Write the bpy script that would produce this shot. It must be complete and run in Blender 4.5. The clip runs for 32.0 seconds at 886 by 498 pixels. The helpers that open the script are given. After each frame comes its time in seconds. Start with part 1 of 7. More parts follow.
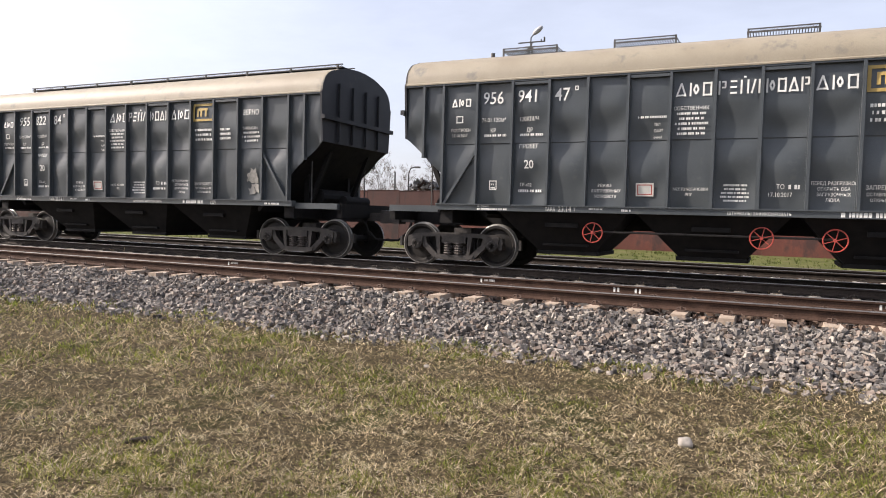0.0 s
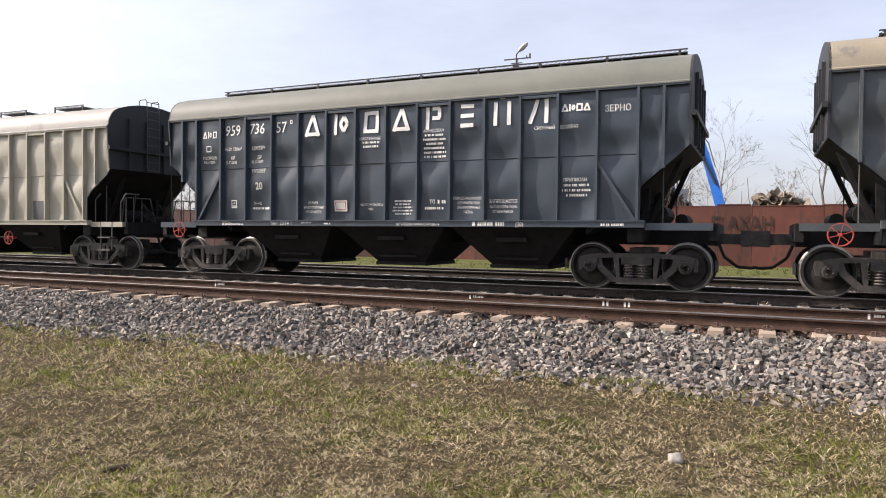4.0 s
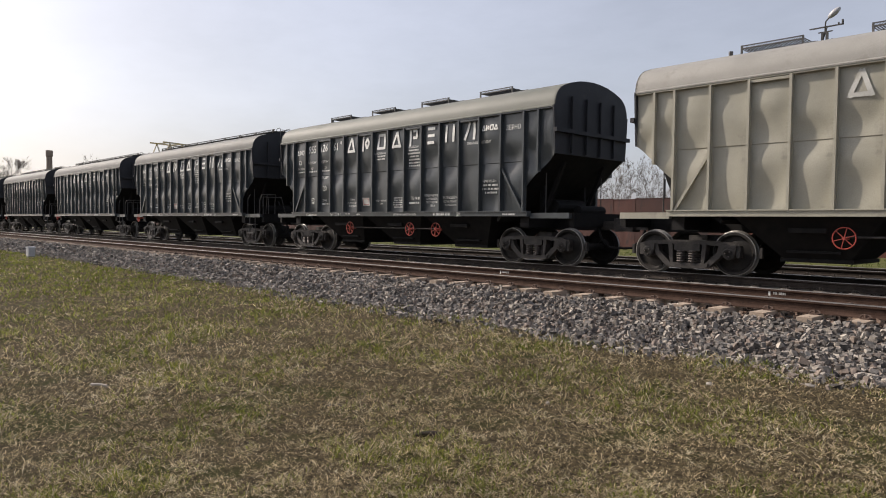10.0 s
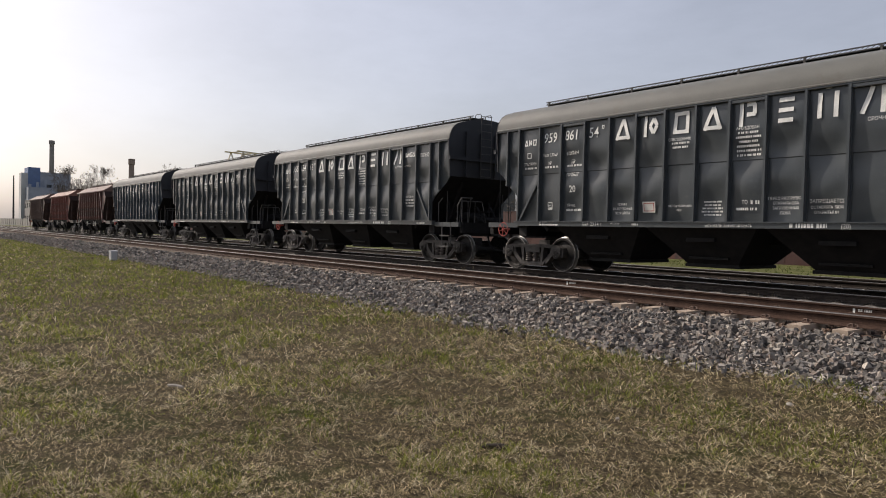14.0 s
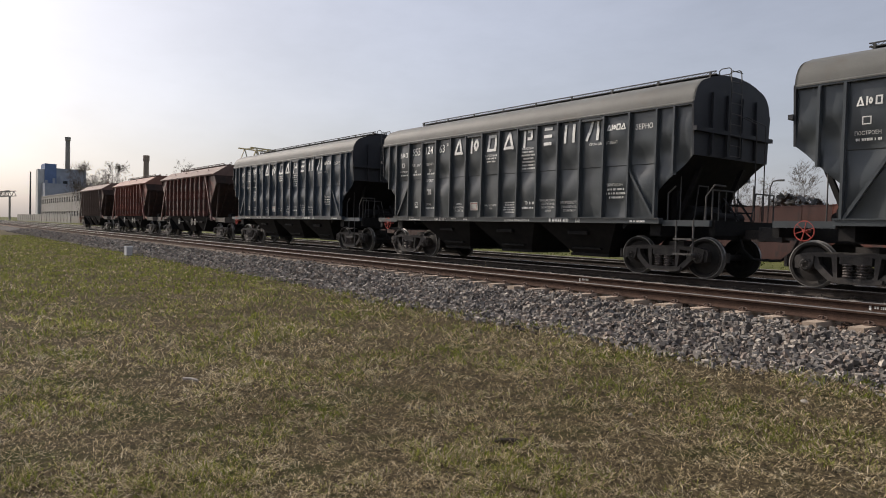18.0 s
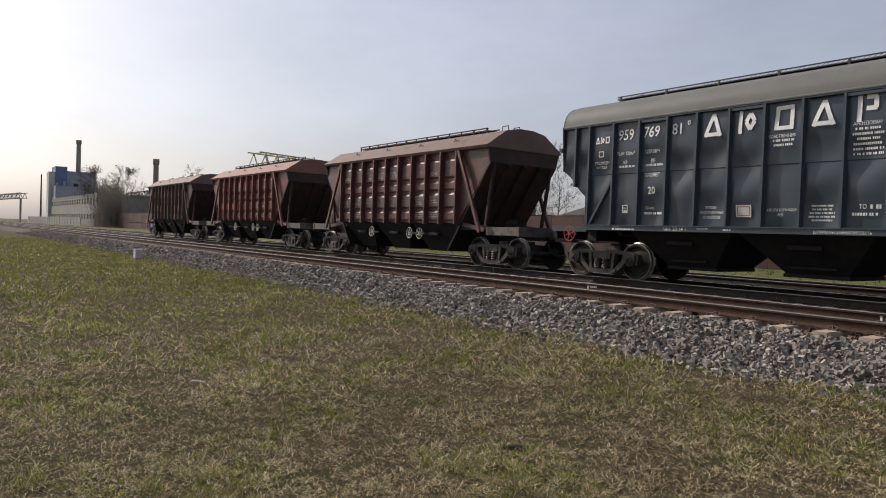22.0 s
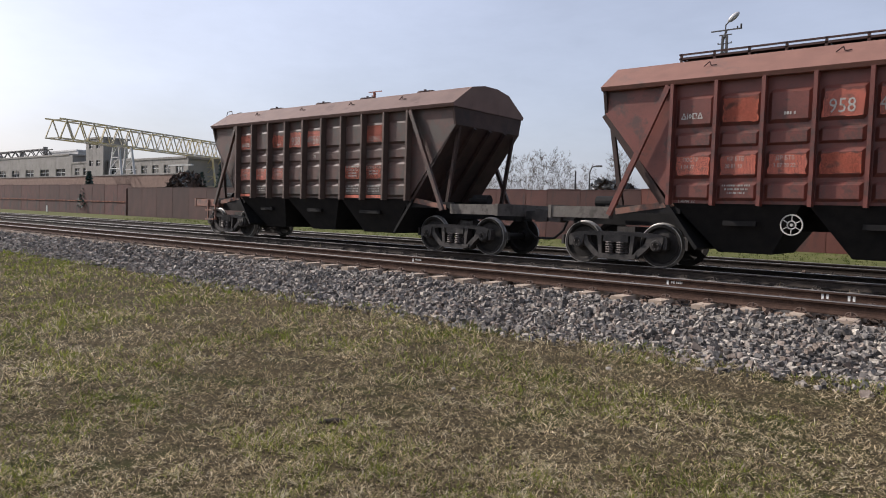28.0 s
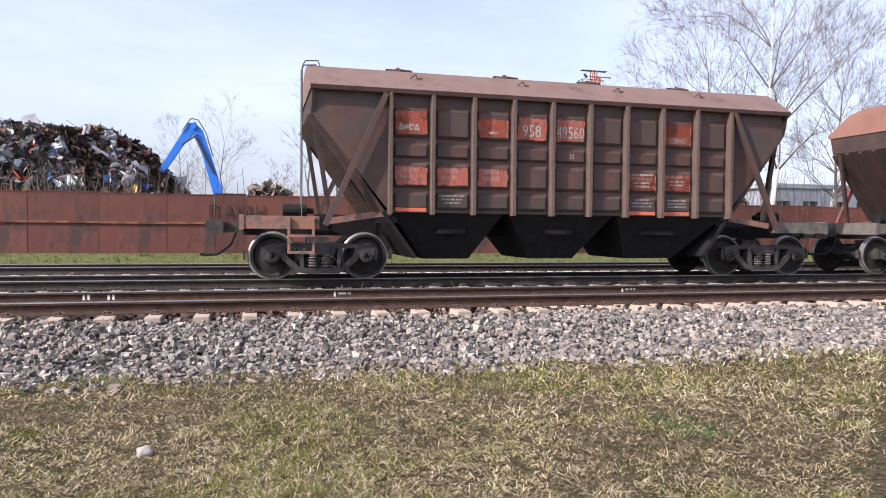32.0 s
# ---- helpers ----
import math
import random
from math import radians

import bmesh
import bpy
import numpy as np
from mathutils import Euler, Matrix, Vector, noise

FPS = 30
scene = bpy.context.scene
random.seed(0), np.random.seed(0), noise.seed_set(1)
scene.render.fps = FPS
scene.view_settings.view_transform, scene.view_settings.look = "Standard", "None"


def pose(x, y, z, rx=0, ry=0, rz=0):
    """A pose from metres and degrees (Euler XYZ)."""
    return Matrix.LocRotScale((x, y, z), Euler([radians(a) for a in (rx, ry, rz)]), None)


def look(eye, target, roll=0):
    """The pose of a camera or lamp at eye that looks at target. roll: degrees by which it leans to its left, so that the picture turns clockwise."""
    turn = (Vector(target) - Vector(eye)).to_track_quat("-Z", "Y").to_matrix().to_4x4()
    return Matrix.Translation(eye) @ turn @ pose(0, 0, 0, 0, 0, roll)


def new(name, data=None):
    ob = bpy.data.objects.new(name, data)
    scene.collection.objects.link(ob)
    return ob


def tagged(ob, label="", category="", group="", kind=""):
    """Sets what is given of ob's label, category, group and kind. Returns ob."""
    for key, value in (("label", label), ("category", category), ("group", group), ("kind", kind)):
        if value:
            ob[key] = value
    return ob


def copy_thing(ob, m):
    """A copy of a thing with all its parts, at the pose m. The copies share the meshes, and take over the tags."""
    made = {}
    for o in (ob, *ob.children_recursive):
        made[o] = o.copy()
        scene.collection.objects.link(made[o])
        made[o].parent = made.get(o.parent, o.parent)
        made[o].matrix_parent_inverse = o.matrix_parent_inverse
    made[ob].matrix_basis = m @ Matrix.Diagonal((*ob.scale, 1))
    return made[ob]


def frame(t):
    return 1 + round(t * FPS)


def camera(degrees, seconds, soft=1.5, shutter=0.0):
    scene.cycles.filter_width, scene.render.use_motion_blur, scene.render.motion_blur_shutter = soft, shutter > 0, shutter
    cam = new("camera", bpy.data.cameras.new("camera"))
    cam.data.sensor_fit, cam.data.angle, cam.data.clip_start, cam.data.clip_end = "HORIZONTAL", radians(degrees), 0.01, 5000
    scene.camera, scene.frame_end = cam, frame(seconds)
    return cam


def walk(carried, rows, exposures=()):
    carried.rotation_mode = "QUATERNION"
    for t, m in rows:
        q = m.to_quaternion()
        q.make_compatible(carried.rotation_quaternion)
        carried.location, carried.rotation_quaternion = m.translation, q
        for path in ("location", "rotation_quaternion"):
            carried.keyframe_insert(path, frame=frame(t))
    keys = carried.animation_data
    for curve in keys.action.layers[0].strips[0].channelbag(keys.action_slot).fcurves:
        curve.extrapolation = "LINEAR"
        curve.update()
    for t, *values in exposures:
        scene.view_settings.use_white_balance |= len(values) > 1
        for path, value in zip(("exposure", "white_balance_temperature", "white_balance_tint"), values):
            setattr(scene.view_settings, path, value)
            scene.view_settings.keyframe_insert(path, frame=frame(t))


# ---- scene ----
cam = camera(64.68, 32.0, soft=1.0)

# seconds, eye, yaw, pitch, roll
PATH = [
    (0, 0.058, 0.001, 1.079, 25.15, -2.52, -1.61),
    (0.5, 0.053, -0.005, 1.098, 24.18, -2.55, -1.77),
    (1, 0.047, -0.013, 1.103, 24.19, -1.82, -1.64),
    (1.5, 0.055, -0.018, 1.110, 24.77, -0.60, -1.48),
    (2, 0.064, 0.007, 1.100, 25.79, -1.45, -0.67),
    (2.5, 0.083, 0.057, 1.097, 25.60, -1.14, -0.57),
    (4.5, 0.084, 0.082, 1.080, 24.20, -1.17, -0.63),
    (5, 0.088, 0.061, 1.091, 24.65, -1.13, -0.44),
    (5.5, 0.096, 0.050, 1.104, 24.70, -1.11, -0.50),
    (6, 0.085, 0.055, 1.096, 25.67, -1.03, -0.33),
    (6.5, 0.058, 0.041, 1.088, 30.19, -1.01, -0.25),
    (7, 0.049, 0.031, 1.077, 35.68, -1.25, -0.21),
    (7.5, 0.036, 0.013, 1.069, 38.18, -1.45, -1.03),
    (8, 0.007, -0.018, 1.078, 40.62, -1.91, -0.81),
    (8.5, -0.010, -0.009, 1.070, 43.09, -1.70, -0.99),
    (9, -0.017, -0.027, 1.065, 45.21, -1.50, -0.76),
    (9.5, -0.021, -0.014, 1.055, 45.67, -1.70, -1.01),
    (10, -0.038, -0.015, 1.049, 46.58, -2.07, -0.71),
    (10.5, -0.044, -0.015, 1.053, 47.17, -1.91, -1.05),
    (11, -0.049, -0.018, 1.051, 48.78, -1.83, -0.96),
    (11.5, -0.058, -0.017, 1.046, 50.52, -1.99, -1.00),
    (12, -0.069, -0.030, 1.043, 52.60, -2.23, -0.56),
    (12.5, -0.070, -0.028, 1.035, 52.22, -2.54, -1.12),
    (13, -0.078, -0.036, 1.044, 51.84, -2.50, -1.19),
    (13.5, -0.081, -0.027, 1.047, 52.43, -1.73, -1.14),
    (14, -0.085, -0.025, 1.055, 51.85, -1.44, -1.34),
    (14.5, -0.083, -0.045, 1.044, 52.82, -1.38, -1.18),
    (15, -0.079, -0.045, 1.044, 53.46, -1.62, -1.42),
    (15.5, -0.076, -0.041, 1.039, 53.24, -1.86, -1.48),
    (17.5, -0.078, -0.029, 1.039, 52.60, -2.07, -1.19),
    (18, -0.078, -0.037, 1.041, 52.86, -1.74, -1.46),
    (18.5, -0.082, -0.053, 1.045, 52.96, -1.34, -1.45),
    (19, -0.086, -0.053, 1.047, 52.51, -1.29, -1.59),
    (19.5, -0.094, -0.064, 1.036, 53.36, -1.22, -1.68),
    (20, -0.078, -0.073, 1.039, 54.25, -1.00, -1.47),
    (20.5, -0.095, -0.059, 1.040, 54.12, -0.87, -1.54),
    (21, -0.087, -0.053, 1.043, 54.13, -0.92, -1.70),
    (21.5, -0.086, -0.052, 1.038, 54.00, -1.04, -1.60),
    (22, -0.092, -0.047, 1.033, 53.48, -1.26, -2.02),
    (22.5, -0.065, -0.044, 1.032, 52.95, -1.79, -1.58),
    (23, -0.084, -0.023, 1.035, 52.53, -1.77, -1.40),
    (23.5, -0.082, -0.038, 1.036, 51.53, -1.52, -2.04),
    (24, -0.069, -0.038, 1.044, 51.35, -1.25, -1.33),
    (24.5, -0.062, -0.033, 1.038, 49.80, -1.53, -1.36),
    (25, -0.073, -0.030, 1.031, 49.24, -1.98, -1.56),
    (25.5, -0.065, -0.009, 1.029, 48.31, -2.06, -1.55),
    (27.5, -0.018, 0.021, 1.034, 42.96, -2.92, -1.44),
    (28, 0.000, 0.039, 1.040, 39.71, -2.92, -1.76),
    (28.5, 0.031, 0.049, 1.044, 36.05, -2.79, -1.90),
    (29, 0.059, 0.060, 1.060, 31.04, -2.17, -2.33),
    (29.5, 0.088, 0.052, 1.074, 26.28, -2.47, -2.05),
    (30, 0.124, 0.076, 1.074, 19.69, -2.22, -1.87),
    (30.5, 0.184, 0.095, 1.086, 11.71, -1.87, -1.62),
    (31, 0.234, 0.098, 1.075, 2.84, -1.94, -1.41),
    (31.5, 0.305, 0.112, 1.077, -5.83, -2.10, -0.31),
    (32, 0.343, 0.093, 1.082, -14.66, -1.70, -0.54),
]
walk(cam, [(t, pose(x, y, z, 90 + p, r, w)) for t, x, y, z, w, p, r in PATH],
     exposures=[(0, 0.46, 6600, 16), (6.0, 0.42, 6600, 16), (7.0, 0.24, 6650, 15), (9.0, -0.1, 6650, 14), (13.0, -0.34, 6650, 14), (25.0, -0.41, 6400, 13), (27.5, -0.2, 6250, 14), (29.0, 0.08, 6150, 17), (31.0, 0.4, 6130, 19), (32.0, 0.6, 6050, 19)])

# ---- world and sun ----
SUN_AZ = 111.0     # degrees to the left of straight across the track
SUN_EL = 37.0
sd = Vector((-math.sin(radians(SUN_AZ)) * math.cos(radians(SUN_EL)), math.cos(radians(SUN_AZ)) * math.cos(radians(SUN_EL)), math.sin(radians(SUN_EL))))
world = bpy.data.worlds.new("sky")
scene.world = world
world.use_nodes = True
wn = world.node_tree.nodes
sky = wn.new("ShaderNodeTexSky")
sky.sky_type = "NISHITA"
sky.sun_disc = False
sky.sun_elevation = radians(SUN_EL)
sky.sun_rotation = math.atan2(sd.x, sd.y)
sky.air_density, sky.dust_density, sky.ozone_density = 1.0, 3.2, 1.6
bg = wn["Background"]
bg.inputs[1].default_value = 0.128
haze = wn.new("ShaderNodeMix")
haze.data_type, haze.blend_type = "RGBA", "ADD"
haze.inputs[0].default_value = 1.0
haze.inputs[7].default_value = (1.33, 1.43, 1.7, 1)
wc, wm, veil, thin = wn.new("ShaderNodeTexCoord"), wn.new("ShaderNodeMapping"), wn.new("ShaderNodeTexNoise"), wn.new("ShaderNodeMapRange")
wm.inputs["Scale"].default_value = (1.2, 2.0, 5.0)
veil.inputs["Scale"].default_value, veil.inputs["Detail"].default_value, veil.inputs["Roughness"].default_value = 1.6, 7, 0.62
thin.inputs[1].default_value, thin.inputs[2].default_value, thin.inputs[3].default_value, thin.inputs[4].default_value = 0.35, 0.72, 0.85, 1.5
world.node_tree.links.new(wc.outputs["Generated"], wm.inputs[0])
world.node_tree.links.new(wm.outputs[0], veil.inputs[0])
world.node_tree.links.new(veil.outputs[0], thin.inputs[0])
veiled = wn.new("ShaderNodeVectorMath")
veiled.operation = "SCALE"
veiled.inputs[0].default_value = (1.33, 1.43, 1.7)
world.node_tree.links.new(thin.outputs[0], veiled.inputs["Scale"])
world.node_tree.links.new(veiled.outputs[0], haze.inputs[7])
soften = wn.new("ShaderNodeHueSaturation")
soften.inputs["Saturation"].default_value = 0.62
world.node_tree.links.new(sky.outputs[0], soften.inputs["Color"])
world.node_tree.links.new(soften.outputs[0], haze.inputs[6])
world.node_tree.links.new(haze.outputs[2], bg.inputs[0])
sun = new("sun", bpy.data.lights.new("sun", "SUN"))
sun.data.energy, sun.data.angle, sun.data.color = 5.0, radians(0.6), (1.0, 0.92, 0.81)
sun.matrix_world = look(sd * 60, (0, 0, 0))
scene.view_settings.exposure = 0.0

# ---- materials ----


def ramp_set(node, stops):
    el = node.color_ramp.elements
    while len(el) < len(stops):
        el.new(0.5)
    for e, (p, c) in zip(el, stops):
        e.position, e.color = p, (*c, 1) if len(c) == 3 else c


def surface(name, c1, c2, rough=0.7, metal=0.0, scale=4.0, fine=60.0, bump=0.15, worn=None, worn_at=0.62, worn_scale=1.6, island=0.0, spec=0.5, stretch=(1, 1, 1), dist=0.01, tints=None, vary=0.0, through_light=0.0, dust=0.0):
    """Two colours mixed by coarse and fine noise, with a worn colour in patches, and a relief."""
    m = bpy.data.materials.new(name)
    m.use_nodes = True
    nt = m.node_tree
    N, L = nt.nodes, nt.links
    b = N["Principled BSDF"]
    b.inputs["Roughness"].default_value, b.inputs["Metallic"].default_value = rough, metal
    b.inputs["Specular IOR Level"].default_value = spec
    b.inputs["Sheen Weight"].default_value, b.inputs["Sheen Roughness"].default_value = dust, 0.35
    tc = N.new("ShaderNodeTexCoord")
    mp = N.new("ShaderNodeMapping")
    mp.inputs["Scale"].default_value = stretch
    L.new(tc.outputs["Object"], mp.inputs[0])
    n1, n2 = N.new("ShaderNodeTexNoise"), N.new("ShaderNodeTexNoise")
    n1.inputs["Scale"].default_value, n2.inputs["Scale"].default_value = scale, fine
    n1.inputs["Detail"].default_value, n2.inputs["Detail"].default_value = 5, 3
    L.new(mp.outputs[0], n1.inputs[0]), L.new(mp.outputs[0], n2.inputs[0])
    mx = N.new("ShaderNodeMath")
    mx.operation = "MULTIPLY_ADD"
    mx.inputs[1].default_value = 0.45
    L.new(n2.outputs[0], mx.inputs[0])
    ma = N.new("ShaderNodeMath")
    ma.operation = "MULTIPLY"
    ma.inputs[1].default_value = 0.55
    L.new(n1.outputs[0], ma.inputs[0]), L.new(ma.outputs[0], mx.inputs[2])
    rp = N.new("ShaderNodeValToRGB")
    ramp_set(rp, [(0.36, c1), (0.64, c2)])
    L.new(mx.outputs[0], rp.inputs[0])
    col = rp.outputs[0]
    if worn:
        n3 = N.new("ShaderNodeTexNoise")
        n3.inputs["Scale"].default_value, n3.inputs["Detail"].default_value = worn_scale, 9
        n3.inputs["Roughness"].default_value = 0.68
        L.new(mp.outputs[0], n3.inputs[0])
        r3 = N.new("ShaderNodeValToRGB")
        ramp_set(r3, [(worn_at - 0.05, (0, 0, 0)), (worn_at + 0.06, (1, 1, 1))])
        L.new(n3.outputs[0], r3.inputs[0])
        mm = N.new("ShaderNodeMix")
        mm.data_type = "RGBA"
        L.new(r3.outputs[0], mm.inputs[0]), L.new(col, mm.inputs[6])
        mm.inputs[7].default_value = (*worn, 1)
        col = mm.outputs[2]
    if island:
        g = N.new("ShaderNodeNewGeometry")
        hs = N.new("ShaderNodeHueSaturation")
        q = N.new("ShaderNodeMapRange")
        q.inputs[3].default_value, q.inputs[4].default_value = 1 - island, 1 + island
        L.new(g.outputs["Random Per Island"], q.inputs[0]), L.new(q.outputs[0], hs.inputs["Value"])
        L.new(col, hs.inputs["Color"])
        col = hs.outputs[0]
    if tints:
        g = N.new("ShaderNodeNewGeometry")
        r4 = N.new("ShaderNodeValToRGB")
        ramp_set(r4, [(k / len(tints), c) for k, c in enumerate(tints)])
        r4.color_ramp.interpolation = "CONSTANT"
        L.new(g.outputs["Random Per Island"], r4.inputs[0])
        mt = N.new("ShaderNodeMix")
        mt.data_type, mt.blend_type = "RGBA", "MULTIPLY"
        mt.inputs[0].default_value = 1.0
        L.new(col, mt.inputs[6]), L.new(r4.outputs[0], mt.inputs[7])
        col = mt.outputs[2]
    if vary:
        oi, ov, oq = N.new("ShaderNodeObjectInfo"), N.new("ShaderNodeHueSaturation"), N.new("ShaderNodeMapRange")
        oq.inputs[3].default_value, oq.inputs[4].default_value = 1 - vary, 1 + vary
        L.new(oi.outputs["Random"], oq.inputs[0]), L.new(oq.outputs[0], ov.inputs["Value"])
        L.new(col, ov.inputs["Color"])
        col = ov.outputs[0]
    L.new(col, b.inputs["Base Color"])
    if through_light:
        tl, ms = N.new("ShaderNodeBsdfTranslucent"), N.new("ShaderNodeMixShader")
        ms.inputs[0].default_value = through_light
        L.new(col, tl.inputs[0])
        L.new(b.outputs[0], ms.inputs[1]), L.new(tl.outputs[0], ms.inputs[2])
        L.new(ms.outputs[0], N["Material Output"].inputs[0])
    if bump:
        bp = N.new("ShaderNodeBump")
        bp.inputs["Strength"].default_value, bp.inputs["Distance"].default_value = bump, dist
        L.new(mx.outputs[0], bp.inputs["Height"]), L.new(bp.outputs[0], b.inputs["Normal"])
    return m


def plain(name, c, rough=0.6, metal=0.0):
    return surface(name, [v * 0.9 for v in c], [min(1, v * 1.1) for v in c], rough, metal, bump=0.03)


M = {}
STONE = [(0.45, 0.45, 0.47), (1, 0.98, 0.97), (0.72, 0.72, 0.74), (1.3, 1.28, 1.26), (0.9, 0.8, 0.75), (0.58, 0.59, 0.62), (1.1, 1.09, 1.1), (1.7, 1.68, 1.62), (0.8, 0.83, 0.87), (0.35, 0.35, 0.36), (1.0, 0.9, 0.86)]
M["grey_green"] = surface("grey_green_paint", (0.043, 0.051, 0.056), (0.066, 0.076, 0.081), 0.36, scale=1.5, bump=0.05, worn=(0.102, 0.107, 0.097), worn_at=0.66, worn_scale=1.1, dust=0.12)
M["blue_grey"] = surface("blue_grey_paint", (0.034, 0.045, 0.057), (0.050, 0.065, 0.082), 0.3, scale=1.5, bump=0.05, worn=(0.080, 0.096, 0.108), worn_at=0.7, worn_scale=1.1, dust=0.12)
M["dusty_grey"] = surface("dusty_dark_grey_paint", (0.038, 0.045, 0.049), (0.058, 0.067, 0.071), 0.3, scale=1.5, bump=0.05, worn=(0.090, 0.098, 0.096), worn_at=0.66, worn_scale=1.1, dust=0.3)
M["beige"] = surface("beige_paint", (0.280, 0.269, 0.214), (0.379, 0.360, 0.291), 0.45, scale=1.2, bump=0.05, worn=(0.206, 0.201, 0.172), worn_at=0.62, worn_scale=0.9)
M["tan_roof"] = surface("tan_roof_paint", (0.218, 0.185, 0.133), (0.298, 0.265, 0.199), 0.6, scale=1.2, bump=0.05, worn=(0.166, 0.152, 0.126), worn_scale=2.2)
M["olive_roof"] = surface("olive_roof_paint", (0.125, 0.132, 0.112), (0.175, 0.178, 0.154), 0.62, scale=1.2, bump=0.05, spec=0.35)
M["dark_roof"] = surface("dusty_grey_roof_paint", (0.085, 0.087, 0.080), (0.130, 0.131, 0.120), 0.65, scale=1.2, bump=0.05, spec=0.35, worn=(0.100, 0.094, 0.080), worn_at=0.6, worn_scale=1.4, dust=0.15)
M["brown"] = surface("worn_brown_paint", (0.080, 0.027, 0.021), (0.135, 0.046, 0.034), 0.46, scale=3.2, bump=0.2, dist=0.02, worn=(0.050, 0.031, 0.026), worn_at=0.52, worn_scale=2.6, dust=0.1)
M["red_brown"] = surface("faded_red_brown_paint", (0.108, 0.032, 0.023), (0.170, 0.051, 0.037), 0.5, scale=2.4, bump=0.14, worn=(0.070, 0.034, 0.028), worn_at=0.55, worn_scale=2.0)
M["brown_grey"] = surface("dirty_brown_paint", (0.048, 0.026, 0.020), (0.098, 0.047, 0.035), 0.58, scale=2.6, bump=0.15, worn=(0.054, 0.041, 0.033), worn_at=0.52, worn_scale=1.7)
M["brown_roof"] = surface("dusty_brown_roof_paint", (0.120, 0.074, 0.060), (0.168, 0.106, 0.086), 0.75, scale=2.0, bump=0.08, worn=(0.088, 0.050, 0.041))
M["red_patch"] = surface("faded_red_paint", (0.46, 0.105, 0.06), (0.62, 0.165, 0.10), 0.65, scale=4, bump=0.05, worn=(0.170, 0.080, 0.060), worn_at=0.58, worn_scale=4)
M["grey_post"] = surface("dusty_grey_brown_paint", (0.070, 0.048, 0.038), (0.110, 0.076, 0.060), 0.75, scale=3, bump=0.1, worn=(0.055, 0.030, 0.024))
# Darker copy of the brown paint; it carries the shade on the wagon ends.
M["shaded_brown"] = surface("shaded_brown_end_paint", (0.030, 0.019, 0.016), (0.062, 0.036, 0.029), 0.7, scale=2.2, bump=0.1, spec=0.3, worn=(0.030, 0.022, 0.019), worn_at=0.55, worn_scale=1.4)
M["rust_red"] = surface("rusty_red_lattice", (0.2, 0.07, 0.045), (0.3, 0.11, 0.07), 0.8, scale=3, bump=0.1)
M["faded_orange"] = surface("weathered_orange_brown_paint", (0.19, 0.088, 0.06), (0.3, 0.15, 0.105), 0.75, scale=4, bump=0.1, worn=(0.12, 0.085, 0.07), worn_at=0.52, worn_scale=4)
M["under"] = surface("black_greasy_paint", (0.006, 0.006, 0.007), (0.016, 0.015, 0.014), 0.75, scale=5, bump=0.15, spec=0.2)
M["bogie"] = surface("dusty_black_cast_steel", (0.012, 0.011, 0.010), (0.064, 0.056, 0.050), 0.62, scale=5, bump=0.25, spec=0.4)
M["wheel"] = surface("brown_black_wheel_steel", (0.012, 0.011, 0.01), (0.03, 0.026, 0.023), 0.65, 0.0, scale=8, bump=0.1, spec=0.3)
M["steel"] = surface("worn_bright_tread_steel", (0.180, 0.174, 0.162), (0.276, 0.264, 0.246), 0.38, 0.5, scale=10, bump=0.02)
M["spring"] = surface("dusty_spring_steel", (0.075, 0.062, 0.055), (0.15, 0.13, 0.12), 0.55, 0.2, scale=8, bump=0.05)
M["grey_beam"] = surface("dusty_grey_brown_beam", (0.075, 0.066, 0.056), (0.135, 0.122, 0.106), 0.75, scale=4, bump=0.15, worn=(0.05, 0.042, 0.036), worn_at=0.55, worn_scale=3)
M["grating"] = surface("weathered_steel_grating", (0.05, 0.05, 0.048), (0.11, 0.105, 0.1), 0.6, 0.3, bump=0.1)
M["walkway"] = surface("dark_weathered_walkway_steel", (0.018, 0.018, 0.018), (0.045, 0.044, 0.042), 0.6, 0.2, bump=0.1)
M["handwheel"] = plain("red_handwheel_paint", (0.38, 0.062, 0.045), 0.45)
M["grey_wheel"] = plain("grey_handwheel_paint", (0.45, 0.44, 0.4), 0.5)
M["white"] = surface("stencil_white_paint", (0.62, 0.62, 0.58), (0.8, 0.8, 0.76), 0.6, scale=9, bump=0.02)
M["faded"] = surface("faded_white_paint", (0.5, 0.49, 0.44), (0.62, 0.61, 0.56), 0.6, scale=9, bump=0.02)
# Grimy end paint, darkened further: the shade of the ends sits in this colour.
M["shaded_end"] = surface("grimy_shaded_blue_grey_paint", (0.018, 0.020, 0.024), (0.034, 0.036, 0.041), 0.6, scale=1.5, bump=0.05, worn=(0.055, 0.054, 0.050), worn_at=0.66, spec=0.35)
M["beige_roof"] = surface("dusty_beige_roof_paint", (0.23, 0.222, 0.2), (0.31, 0.3, 0.272), 0.62, scale=1.2, bump=0.05, worn=(0.19, 0.18, 0.16), worn_at=0.62, worn_scale=0.9)
M["ghost"] = surface("ghost_of_pale_lettering", (0.40, 0.40, 0.37), (0.50, 0.50, 0.46), 0.55, scale=4, bump=0.02, worn=(0.34, 0.325, 0.265), worn_at=0.56, worn_scale=3)
M["red_roof"] = surface("faded_red_roof_paint", (0.165, 0.078, 0.056), (0.225, 0.110, 0.080), 0.72, scale=2.0, bump=0.08, worn=(0.135, 0.080, 0.064))
M["lush"] = surface("fresh_weed_leaf", (0.030, 0.070, 0.018), (0.060, 0.115, 0.032), 0.6, scale=4, bump=0, spec=0.2, island=0.3)
